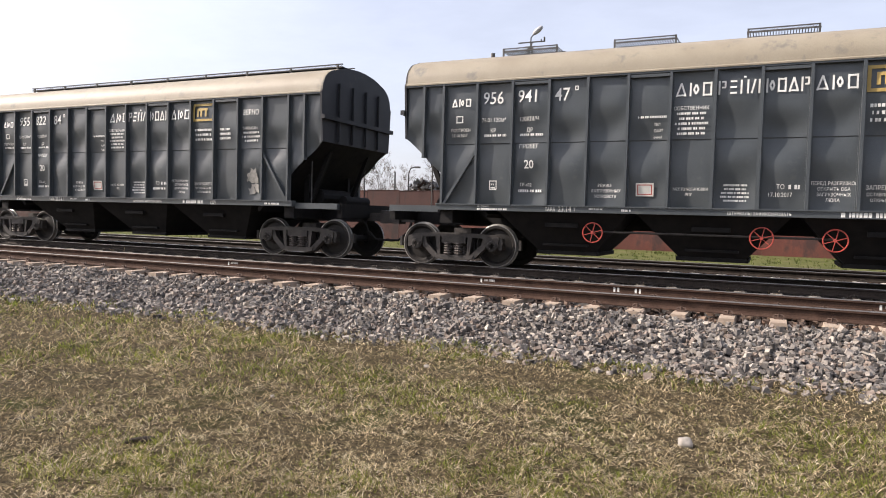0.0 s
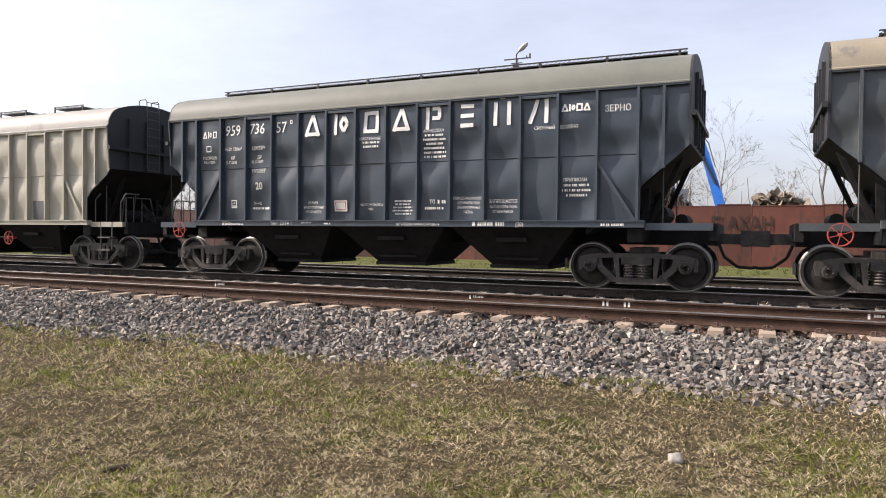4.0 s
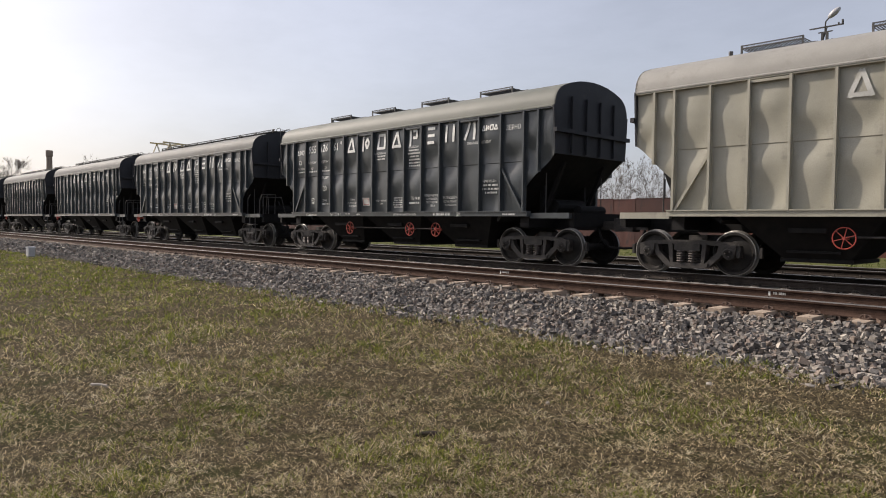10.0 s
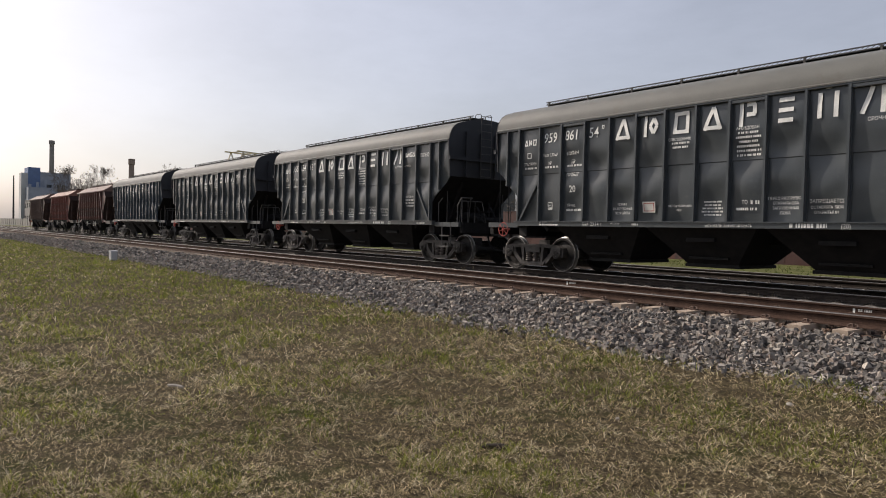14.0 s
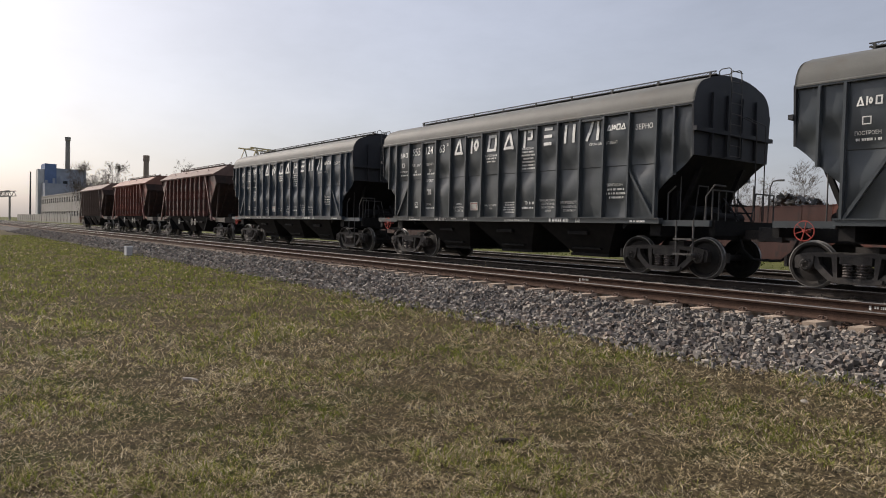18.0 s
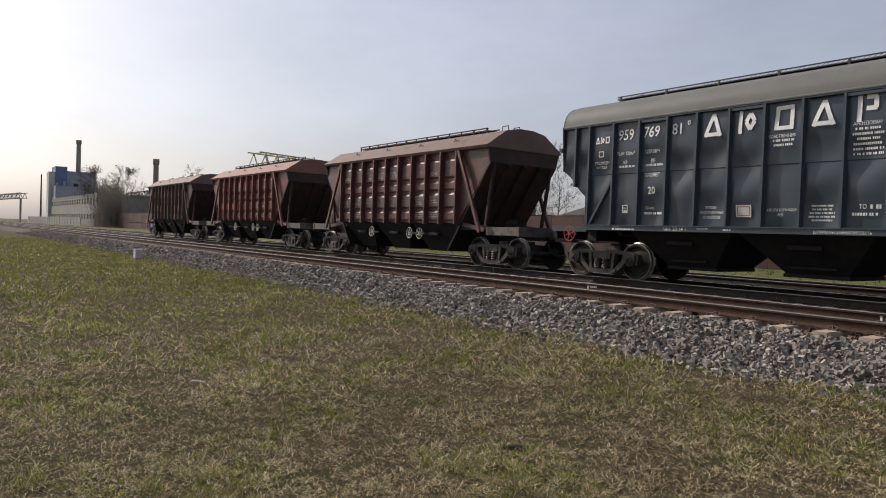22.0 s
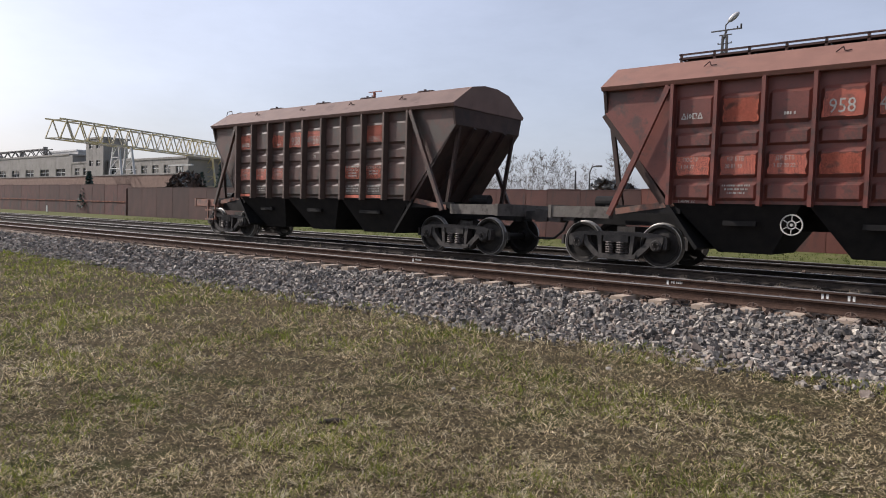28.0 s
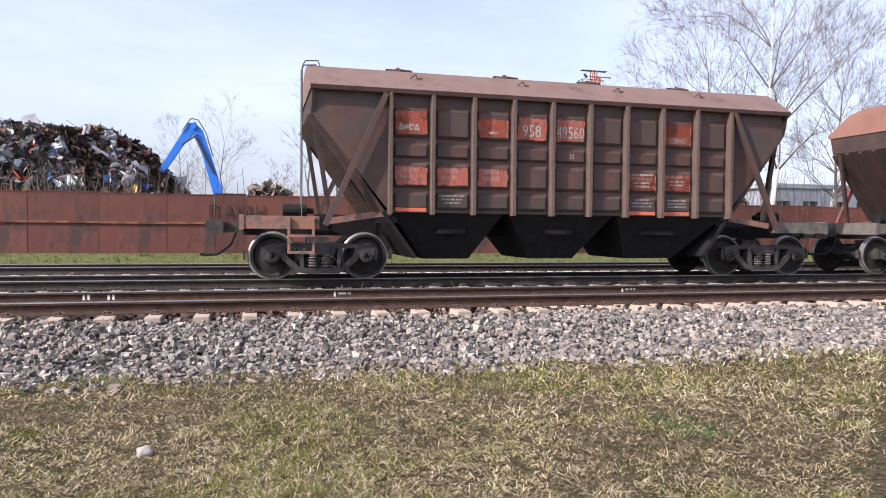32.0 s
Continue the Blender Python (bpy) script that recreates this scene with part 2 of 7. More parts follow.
M["stencil"] = surface("worn_grey_white_stencil_paint", (0.27, 0.255, 0.225), (0.44, 0.42, 0.38), 0.65, scale=14, bump=0.02, worn=(0.13, 0.09, 0.07), worn_at=0.6, worn_scale=9)
M["chalk"] = surface("worn_chalky_paint", (0.2, 0.19, 0.17), (0.36, 0.35, 0.32), 0.7, scale=9, bump=0.02)
M["gold"] = surface("ochre_paint", (0.36, 0.25, 0.07), (0.44, 0.31, 0.1), 0.6, bump=0.02)
M["bluedark"] = plain("dark_grey_patch_paint", (0.07, 0.075, 0.08), 0.5)
M["rail"] = surface("rusty_rail_steel", (0.034, 0.020, 0.015), (0.074, 0.045, 0.033), 0.9, 0.0, spec=0.15, scale=7, bump=0.2)
M["rail_dark"] = surface("oily_dark_rail_steel", (0.020, 0.016, 0.014), (0.046, 0.037, 0.031), 0.85, 0.0, spec=0.2, scale=7, bump=0.2)
M["railhead"] = surface("worn_rail_head_steel", (0.184, 0.172, 0.159), (0.306, 0.287, 0.269), 0.42, 0.8, scale=5, bump=0.05, stretch=(0.2, 1, 1))
M["sleeper"] = surface("tan_concrete", (0.285, 0.222, 0.165), (0.385, 0.305, 0.235), 0.85, scale=5, bump=0.2)
M["sleeper_dark"] = surface("grey_oiled_concrete", (0.20, 0.185, 0.165), (0.40, 0.37, 0.33), 0.85, scale=6, bump=0.2, worn=(0.07, 0.06, 0.05), worn_at=0.58, worn_scale=2.5)
M["sleeper_pale"] = surface("pale_concrete", (0.36, 0.34, 0.31), (0.50, 0.475, 0.44), 0.85, scale=6, bump=0.2, worn=(0.16, 0.13, 0.11), worn_at=0.62, worn_scale=2.5)
M["fastening"] = surface("rusty_fastening", (0.045, 0.028, 0.020), (0.10, 0.06, 0.043), 0.8, bump=0.2)
M["fastening_dark"] = surface("oily_dark_fastening", (0.022, 0.017, 0.014), (0.05, 0.04, 0.033), 0.8, bump=0.2)
M["gravel"] = surface("grey_crushed_granite", (0.140, 0.126, 0.110), (0.285, 0.260, 0.230), 0.85, spec=0.3, scale=14, bump=0.3, tints=STONE)
M["gravel_brown"] = surface("rust_brown_ballast", (0.086, 0.060, 0.046), (0.150, 0.109, 0.084), 0.9, spec=0.2, scale=14, bump=0.3, tints=STONE)
# The train's track has darker ballast than the other two.
M["gravel_dark"] = surface("dark_ballast", (0.019, 0.017, 0.015), (0.050, 0.044, 0.039), 0.9, spec=0.2, scale=14, bump=0.3, tints=STONE)
M["gravel_bed"] = surface("grey_gravel_bed", (0.026, 0.023, 0.021), (0.117, 0.107, 0.095), 0.9, spec=0.15, scale=11, fine=34, bump=1.0, dist=0.05)
M["dark_bed"] = surface("dark_brown_ballast", (0.019, 0.017, 0.014), (0.065, 0.058, 0.050), 0.95, spec=0.15, scale=9, fine=30, bump=1.0, dist=0.04)
M["soil"] = surface("dry_turf_litter", (0.010, 0.008, 0.005), (0.165, 0.130, 0.074), 0.95, spec=0.1, scale=26.0, fine=170, bump=1.0, dist=0.05, worn=(0.050, 0.052, 0.016), worn_at=0.57, worn_scale=1.1)
M["far_grass"] = surface("spring_grass_strip", (0.058, 0.070, 0.020), (0.125, 0.122, 0.046), 0.95, spec=0.1, scale=1.4, fine=14, bump=0.8, dist=0.06, worn=(0.14, 0.115, 0.065), worn_at=0.62, worn_scale=0.5)
M["strip_green"] = surface("short_spring_grass_blade", (0.062, 0.085, 0.020), (0.125, 0.148, 0.042), 0.75, scale=0.5, bump=0, spec=0.15, island=0.5, through_light=0.35)
M["straw"] = surface("dry_grass_blade", (0.27, 0.21, 0.12), (0.54, 0.445, 0.28), 0.8, scale=0.7, bump=0, spec=0.15, through_light=0.25, tints=[(0.16, 0.15, 0.13), (0.85, 0.83, 0.79), (1.3, 1.3, 1.33), (0.4, 0.38, 0.34), (1.0, 1.0, 0.97), (0.22, 0.21, 0.18), (1.8, 1.8, 1.85), (0.7, 0.73, 0.62)])
M["green"] = surface("green_grass_blade", (0.105, 0.130, 0.022), (0.225, 0.245, 0.048), 0.75, scale=0.7, bump=0, spec=0.15, island=0.6, through_light=0.45)
M["pale_straw"] = surface("bleached_grass_stalk", (0.46, 0.40, 0.27), (0.70, 0.62, 0.45), 0.75, scale=0.7, bump=0, spec=0.15, island=0.35, through_light=0.25)
M["fence"] = surface("rusty_red_sheet", (0.070, 0.021, 0.015), (0.135, 0.041, 0.026), 0.75, scale=0.9, bump=0.12, worn=(0.048, 0.022, 0.018), worn_at=0.56, worn_scale=0.8, stretch=(1, 1, 0.45), vary=0.28)
M["fence_maroon"] = surface("dark_maroon_rusty_sheet", (0.044, 0.016, 0.013), (0.086, 0.029, 0.021), 0.75, scale=0.9, bump=0.12, worn=(0.032, 0.017, 0.015), worn_at=0.56, worn_scale=0.8, stretch=(1, 1, 0.45), vary=0.25)
M["fence_rust"] = surface("bright_orange_rust", (0.13, 0.042, 0.022), (0.26, 0.10, 0.05), 0.85, scale=2.0, bump=0.2, worn=(0.10, 0.03, 0.02), worn_at=0.55, worn_scale=1.5, stretch=(0.5, 1, 1))
M["scrawl"] = plain("dark_brown_scrawl_paint", (0.030, 0.018, 0.015), 0.8)
M["fence_dark"] = surface("dark_rusty_sheet", (0.034, 0.016, 0.013), (0.062, 0.027, 0.021), 0.8, scale=1.2, bump=0.15, stretch=(1, 1, 0.35), vary=0.2)
M["bark"] = surface("grey_brown_bark", (0.080, 0.068, 0.056), (0.160, 0.136, 0.116), 0.9, scale=6, bump=0.4)
M["birchbark"] = surface("white_birch_bark", (0.55, 0.53, 0.5), (0.75, 0.73, 0.7), 0.8, scale=3, bump=0.2, worn=(0.06, 0.05, 0.045), worn_at=0.6, worn_scale=3)
M["twig"] = surface("bare_twig", (0.090, 0.075, 0.060), (0.165, 0.138, 0.112), 0.9, scale=2, bump=0)
M["concrete"] = surface("weathered_concrete", (0.20, 0.188, 0.170), (0.29, 0.275, 0.250), 0.9, scale=0.5, fine=9, bump=0.2, worn=(0.15, 0.132, 0.115), worn_scale=0.4)
M["dark_concrete"] = surface("dark_weathered_concrete", (0.095, 0.092, 0.090), (0.15, 0.146, 0.142), 0.9, scale=0.5, fine=9, bump=0.2, worn=(0.07, 0.066, 0.062), worn_scale=0.4)
M["panelwhite"] = surface("pale_panel", (0.400, 0.400, 0.392), (0.496, 0.496, 0.480), 0.8, scale=0.4, fine=6, bump=0.1)
M["brick"] = surface("brown_brick_masonry", (0.15, 0.095, 0.075), (0.23, 0.15, 0.115), 0.9, scale=2, fine=12, bump=0.3)
M["tan_brick"] = surface("tan_brick_masonry", (0.22, 0.17, 0.135), (0.31, 0.245, 0.2), 0.9, scale=2, fine=12, bump=0.3)
M["blueclad"] = surface("blue_cladding", (0.084, 0.132, 0.240), (0.120, 0.180, 0.324), 0.6, scale=0.6, bump=0.05)
M["greyclad"] = surface("grey_cladding", (0.21, 0.235, 0.265), (0.30, 0.325, 0.36), 0.6, scale=0.4, bump=0.05)
M["glass"] = plain("dark_window_glass", (0.03, 0.035, 0.04), 0.15)
M["yellow"] = surface("pale_yellow_crane_paint", (0.48, 0.38, 0.17), (0.60, 0.49, 0.25), 0.6, scale=1.2, bump=0.05, worn=(0.46, 0.43, 0.37), worn_at=0.5, worn_scale=0.4)
M["bluecrane"] = plain("blue_machine_paint", (0.02, 0.16, 0.6), 0.45)
M["pole"] = surface("dark_steel_mast", (0.028, 0.026, 0.025), (0.060, 0.057, 0.054), 0.7, scale=3, bump=0.1)
M["lampgrey"] = plain("grey_lamp_housing", (0.45, 0.45, 0.46), 0.4)
M["stone"] = surface("pale_fieldstone", (0.242, 0.219, 0.190), (0.346, 0.317, 0.276), 0.9, scale=12, bump=0.3)
M["wood"] = surface("dry_wood", (0.150, 0.120, 0.090), (0.300, 0.255, 0.203), 0.9, scale=8, bump=0.3)
M["darkwood"] = surface("rotten_wood", (0.020, 0.014, 0.010), (0.055, 0.038, 0.027), 0.9, scale=14, bump=0.5)
M["scrap1"] = surface("rusty_scrap", (0.029, 0.021, 0.017), (0.119, 0.070, 0.046), 0.85, 0.2, scale=3, bump=0.2, island=0.6)
M["scrap2"] = surface("grey_scrap_metal", (0.068, 0.068, 0.068), (0.225, 0.225, 0.225), 0.6, 0.4, scale=3, bump=0.2, island=0.6)
M["scrap3"] = surface("white_scrap_sheet", (0.474, 0.474, 0.482), (0.645, 0.645, 0.655), 0.6, 0.0, scale=3, bump=0.1, island=0.3)
M["scrap4"] = surface("red_scrap_sheet", (0.405, 0.051, 0.041), (0.558, 0.101, 0.072), 0.6, 0.0, scale=3, bump=0.1, island=0.3)
M["scrap5"] = surface("blue_scrap_sheet", (0.051, 0.121, 0.354), (0.101, 0.203, 0.506), 0.6, 0.0, scale=3, bump=0.1, island=0.3)
M["hill"] = surface("dark_slag_heap", (0.035, 0.035, 0.035), (0.070, 0.066, 0.063), 0.95, scale=0.6, bump=0.4)

# ---- building helpers ----


def box(bm, x0, x1, y0, y1, z0, z1):
    r = bmesh.ops.create_cube(bm, size=1.0, matrix=Matrix.LocRotScale(((x0 + x1) / 2, (y0 + y1) / 2, (z0 + z1) / 2), None, (abs(x1 - x0), abs(y1 - y0), abs(z1 - z0))))
    return r["verts"]


def prism(bm, poly, y0, y1):
    """A polygon in x and z, drawn out from y0 to y1."""
    a = [bm.verts.new((x, y0, z)) for x, z in poly]
    b = [bm.verts.new((x, y1, z)) for x, z in poly]
    n = len(poly)
    bm.faces.new(a), bm.faces.new(b[::-1])
    for i in range(n):
        bm.faces.new((a[i], b[i], b[(i + 1) % n], a[(i + 1) % n]))


def prism_x(bm, poly, x0, x1):
    """A polygon in y and z, drawn out from x0 to x1."""
    a = [bm.verts.new((x0, y, z)) for y, z in poly]
    b = [bm.verts.new((x1, y, z)) for y, z in poly]
    n = len(poly)
    bm.faces.new(a[::-1]), bm.faces.new(b)
    for i in range(n):
        bm.faces.new((a[i], a[(i + 1) % n], b[(i + 1) % n], b[i]))


def bar(bm, p, q, w, h=None, up=(0, 0, 1)):
    """A square bar from p to q."""
    p, q = Vector(p), Vector(q)
    d = q - p
    z = d.normalized()
    x = z.cross(Vector(up))
    if x.length < 1e-3:
        x = z.cross(Vector((0, 1, 0)))
    x.normalize()
    y = z.cross(x)
    m = Matrix((x, y, z)).transposed().to_4x4()
    m.translation = (p + q) / 2
    bmesh.ops.create_cube(bm, size=1.0, matrix=m @ Matrix.Diagonal((w, h or w, d.length, 1)))


def tube(bm, p, q, r, n=8, r2=None):
    p, q = Vector(p), Vector(q)
    d = q - p
    m = d.to_track_quat("Z", "Y").to_matrix().to_4x4()
    m.translation = (p + q) / 2
    bmesh.ops.create_cone(bm, cap_ends=True, segments=n, radius1=r, radius2=r if r2 is None else r2, depth=d.length, matrix=m)


def pipe(bm, pts, r, n=6):
    for a, b in zip(pts, pts[1:]):
        tube(bm, a, b, r, n)


def ring(bm, centre, R, r, n=20, k=6, axis="y"):
    """A torus round an axis."""
    c = Vector(centre)
    vs = []
    for i in range(n):
        a = 2 * math.pi * i / n
        row = []
        for j in range(k):
            b = 2 * math.pi * j / k
            u, v, w = (R + r * math.cos(b)) * math.cos(a), (R + r * math.cos(b)) * math.sin(a), r * math.sin(b)
            row.append(bm.verts.new(c + (Vector((u, w, v)) if axis == "y" else Vector((w, u, v)) if axis == "x" else Vector((u, v, w)))))
        vs.append(row)
    for i in range(n):
        for j in range(k):
            bm.faces.new((vs[i][j], vs[(i + 1) % n][j], vs[(i + 1) % n][(j + 1) % k], vs[i][(j + 1) % k]))


def lathe(bm, prof, n=28, axis="y", centre=(0, 0, 0)):
    """A profile of (radius, along) turned round an axis."""
    c = Vector(centre)
    rows = []
    for r, h in prof:
        row = []
        for i in range(n):
            a = 2 * math.pi * i / n
            u, v = r * math.cos(a), r * math.sin(a)
            row.append(bm.verts.new(c + (Vector((u, h, v)) if axis == "y" else Vector((u, v, h)))))
        rows.append(row)
    for a, b in zip(rows, rows[1:]):
        for i in range(n):
            bm.faces.new((a[i], a[(i + 1) % n], b[(i + 1) % n], b[i]))
    bm.faces.new(rows[0]), bm.faces.new(rows[-1][::-1])


MESH = {}


def data_of(name, bm, material, smooth=False):
    me = bpy.data.meshes.new(name)
    bmesh.ops.recalc_face_normals(bm, faces=bm.faces[:])
    bm.to_mesh(me)
    bm.free()
    me.materials.append(material)
    if smooth:
        me.shade_smooth()
        me.set_sharp_from_angle(angle=radians(smooth if smooth > 1 else 80))
    return me


def split_parts(name, key, build, material, parent, label=""):
    """Every loose piece of a built shape as a part of its own."""
    if key not in MESH:
        bm = B()
        build(bm)
        bmesh.ops.remove_doubles(bm, verts=bm.verts[:], dist=1e-6)
        todo, meshes = set(bm.verts), []
        while todo:
            stack, seen = [todo.pop()], []
            while stack:
                v = stack.pop()
                seen.append(v)
                for e in v.link_edges:
                    o = e.other_vert(v)
                    if o in todo:
                        todo.discard(o)
                        stack.append(o)
            seen.sort(key=lambda v: v.index)
            num = {v: i for i, v in enumerate(seen)}
            faces = sorted({f for v in seen for f in v.link_faces}, key=lambda f: tuple(num[v] for v in f.verts))
            me = bpy.data.meshes.new(name)
            me.from_pydata([v.co[:] for v in seen], [], [[num[v] for v in f.verts] for f in faces])
            me.materials.append(material)
            meshes.append((seen[0].index, me))
        bm.free()
        MESH[key] = [me for _, me in sorted(meshes, key=lambda q: q[0])]
    for me in MESH[key]:
        part(name, me, None, parent, label)


def part(name, bm, material, parent=None, label="", smooth=False, at=None):
    """Links a bmesh, or a mesh that is shared, as one object under its thing."""
    me = bm if isinstance(bm, bpy.types.Mesh) else data_of(name, bm, material, smooth)
    ob = new(name, me)
    if parent:
        ob.parent = parent
    if at is not None:
        ob.matrix_basis = at
    if label:
        ob["label"] = label
    return ob


def empty(name, label, category, group="", m=None):
    ob = tagged(new(name), label, category, group)
    if m is not None:
        ob.matrix_basis = m
    return ob


def B():
    return bmesh.new()


def raw(name, verts, faces, material, smooth=False):
    me = bpy.data.meshes.new(name)
    me.from_pydata(verts, [], faces)
    me.materials.append(material)
    if smooth:
        me.shade_smooth()
    return me


def mesh_once(key, fn, mat, smooth=False):
    if key not in MESH:
        bm = B()
        fn(bm)
        MESH[key] = data_of(key if isinstance(key, str) else key[0], bm, mat, smooth)
    return MESH[key]

# ---- ground, beds and tracks ----
YA, YB, YC = 11.65, 15.75, 20.55      # centre lines of the three tracks
X0, X1 = -420.0, 160.0


def ground():
    ys = [-3000, -300, -40, -10, 0, 3, 5, 7, 8.3, 9.5, 14, 22.6, 24, 28, 34, 60, 300, 3000]
    zs = [-0.6, -0.6, -0.6, -0.6, -0.58, -0.57, -0.56, -0.55, -0.54, -0.6, -0.6, -0.6, -0.33, -0.3, -0.25, -0.25, -0.3, -0.3]
    xs = [-3000, -600, -200, -100, -60] + list(range(-40, 41, 2)) + [60, 120, 400, 3000]
    bm = B()
    rows = []
    for x in xs:
        rows.append([bm.verts.new((x, y, z)) for y, z in zip(ys, zs)])
    for a, b in zip(rows, rows[1:]):
        for i in range(len(ys) - 1):
            f = bm.faces.new((a[i], b[i], b[i + 1], a[i + 1]))
            f.material_index = 1 if ys[i] >= 22 else 0
    ob = part("ground", bm, M["soil"], smooth=True)
    ob.data.materials.append(M["far_grass"])
    tagged(ob, "flat dry spring turf beside the railway", "ground", kind="structure")


ground()


def bed(name, prof, mat, label):
    bm = B()
    prism_x(bm, prof, X0, X1)
    tagged(part(name, bm, mat), label, "ballast", kind="structure")


bed("ballast_bed", [(7.9, -0.7), (8.0, -0.56), (8.6, -0.52), (9.9, -0.31), (10.2, -0.28), (13.1, -0.28), (13.7, -0.3), (13.7, -0.7)], M["gravel_bed"], "crushed grey granite ballast shoulder under the near track")
bed("ballast_bed", [(13.704, -0.7), (13.704, -0.3), (14.2, -0.275), (17.3, -0.275), (18.2, -0.33), (18.2, -0.7)], M["dark_bed"], "dark brown ballast under the train")
bed("ballast_bed", [(18.204, -0.7), (18.204, -0.33), (19.0, -0.27), (22.1, -0.27), (23.6, -0.4), (23.6, -0.7)], M["gravel_bed"], "pale gravel ballast under the far track")


def rail_profile(s=1.0):
    half = [(0.075, -0.18), (0.075, -0.17), (0.02, -0.15), (0.009, -0.13), (0.009, -0.055), (0.036, -0.04), (0.0365, -0.012)]
    return half + [(-a, b) for a, b in half[::-1]]


def rail(y, label, mat):
    e = empty("rail", label, "rail", "running rails")
    bm = B()
    prism_x(bm, [(y + a, b) for a, b in rail_profile()], X0, X1)
    part("rail_web", bm, mat, e)
    bm = B()
    prism_x(bm, [(y + a, b) for a, b in [(-0.036, -0.0119), (-0.034, -0.004), (-0.024, 0), (0.024, 0), (0.034, -0.004), (0.036, -0.0119)]], X0, X1)
    part("rail_head", bm, M["railhead"], e, "worn bright running surface")


for yy, lab in ((YA, "rusty steel rail of the empty near track"), (YB, "steel rail under the passing train"), (YC, "rusty steel rail of the far track")):
    for sgn in (-1, 1):
        rail(yy + 0.8 * sgn, lab, M["rail"] if yy == YA else M["rail_dark"])


def sleeper_shape(bm, fast):
    for s in (-1, 1):
        # raised rail seats, sunk middle
        prof = [(-0.13, -0.36), (-0.1, -0.185), (0.1, -0.185), (0.13, -0.36)]
        prism(bm, prof, s * 0.45, s * 1.36)
    prism(bm, [(-0.12, -0.36), (-0.09, -0.215), (0.09, -0.215), (0.12, -0.36)], -0.45, 0.45)
    if fast:
        fasten(bm)


def clip(bm, s, d):
    box(bm, -0.06, 0.06, s + d - 0.05, s + d + 0.05, -0.186, -0.165)
    tube(bm, (-0.0, s + d, -0.17), (0, s + d, -0.115), 0.018, 6)
    pipe(bm, [(-0.075, s + d - 0.02, -0.165), (-0.05, s + d, -0.13), (0.05, s + d, -0.13), (0.075, s + d - 0.02, -0.165)], 0.012, 4)


def fasten(bm):
    for s in (-0.8, 0.8):
        for d in (-0.13, 0.13):
            clip(bm, s, d)


def sleepers(y, mat, label, near):
    e = empty("sleeper_row", label, "sleepers")
    bm = B()
    sleeper_shape(bm, False)
    me = data_of("sleeper", bm, mat)
    bm = B()
    fasten(bm)
    mf = data_of("rail_fastening", bm, M["fastening_dark"])
    step = 0.636
    k0, k1 = (-95, 25) if near else (-60, 25)
    for k in range(k0, k1):
        o = part("sleeper", me, None, e, at=pose(k * step + 0.2 + 0.015 * math.sin(k * 7.3), y, 0, 0, 0, 0.5 * math.sin(k * 3.1)))
        if near and -50 < k < 20:
            for q, d in ((-0.8, -0.13), (-0.8, 0.13), (0.8, -0.13)):
                part("rail_fastening", mesh_once(("clip", q, d), lambda bm: clip(bm, q, d), M["fastening"]), None, o, "rusty clip and bolt")
        elif -40 < k < 22:
            tagged(part("rail_fastening", mf, None, o, "rusty clips and bolts"), kind="stuff")
    bm = B()
    for k in range(-520, k0):
        box(bm, k * step + 0.1, k * step + 0.3, y - 1.36, y + 1.36, -0.36, -0.186)
    tagged(part("far_sleeper", bm, mat, e), kind="stuff")


sleepers(YA, M["sleeper"], "row of tan concrete sleepers under rusty rails", True)
sleepers(YB, M["sleeper_dark"], "row of oil-darkened sleepers under the train", False)
sleepers(YC, M["sleeper_pale"], "row of pale concrete sleepers of the far track", False)

# ---- wagons ----
def font_mesh(text, mat, size, bold=0.0):
    key = (text, mat.name, size, bold)
    if key not in MESH:
        cu = bpy.data.curves.new("lettering", "FONT")
        cu.body, cu.size, cu.align_x, cu.offset, cu.space_line = text, size, "LEFT", bold, 1.05
        cu.resolution_u = 2
        ob = new("lettering", cu)
        dg = bpy.context.evaluated_depsgraph_get()
        me = bpy.data.meshes.new_from_object(ob.evaluated_get(dg))
        me.name = "lettering"
        bpy.data.objects.remove(ob)
        me.materials.clear()
        me.materials.append(mat)
        MESH[key] = me
    return MESH[key]


def flat_y(x, z):
    """The near side's surface at a place along the wagon."""
    edges = [-HALF] + RIBS + [HALF]
    for i, (a, b) in enumerate(zip(edges, edges[1:])):
        if a <= x <= b:
            return -1.594 + dent(x - a, z, b - a, (i * 7 + 3) % 5)
    return -1.58


def write(parent, text, x, z, size, mat, bold=0.0, wide=0.84, flat=None):
    """Stencilled words on the side that faces the camera, x and z at the lower left."""
    key = ("w", text, x, z, size, mat.name, flat)
    if key not in MESH:
        me = font_mesh(text, mat, size, bold).copy()
        for v in me.vertices:
            px, pz = x + v.co.x * wide, z + v.co.y
            v.co = (px, flat if flat is not None else flat_y(px, pz), pz)
        MESH[key] = me
    return part("lettering", MESH[key], None, parent)


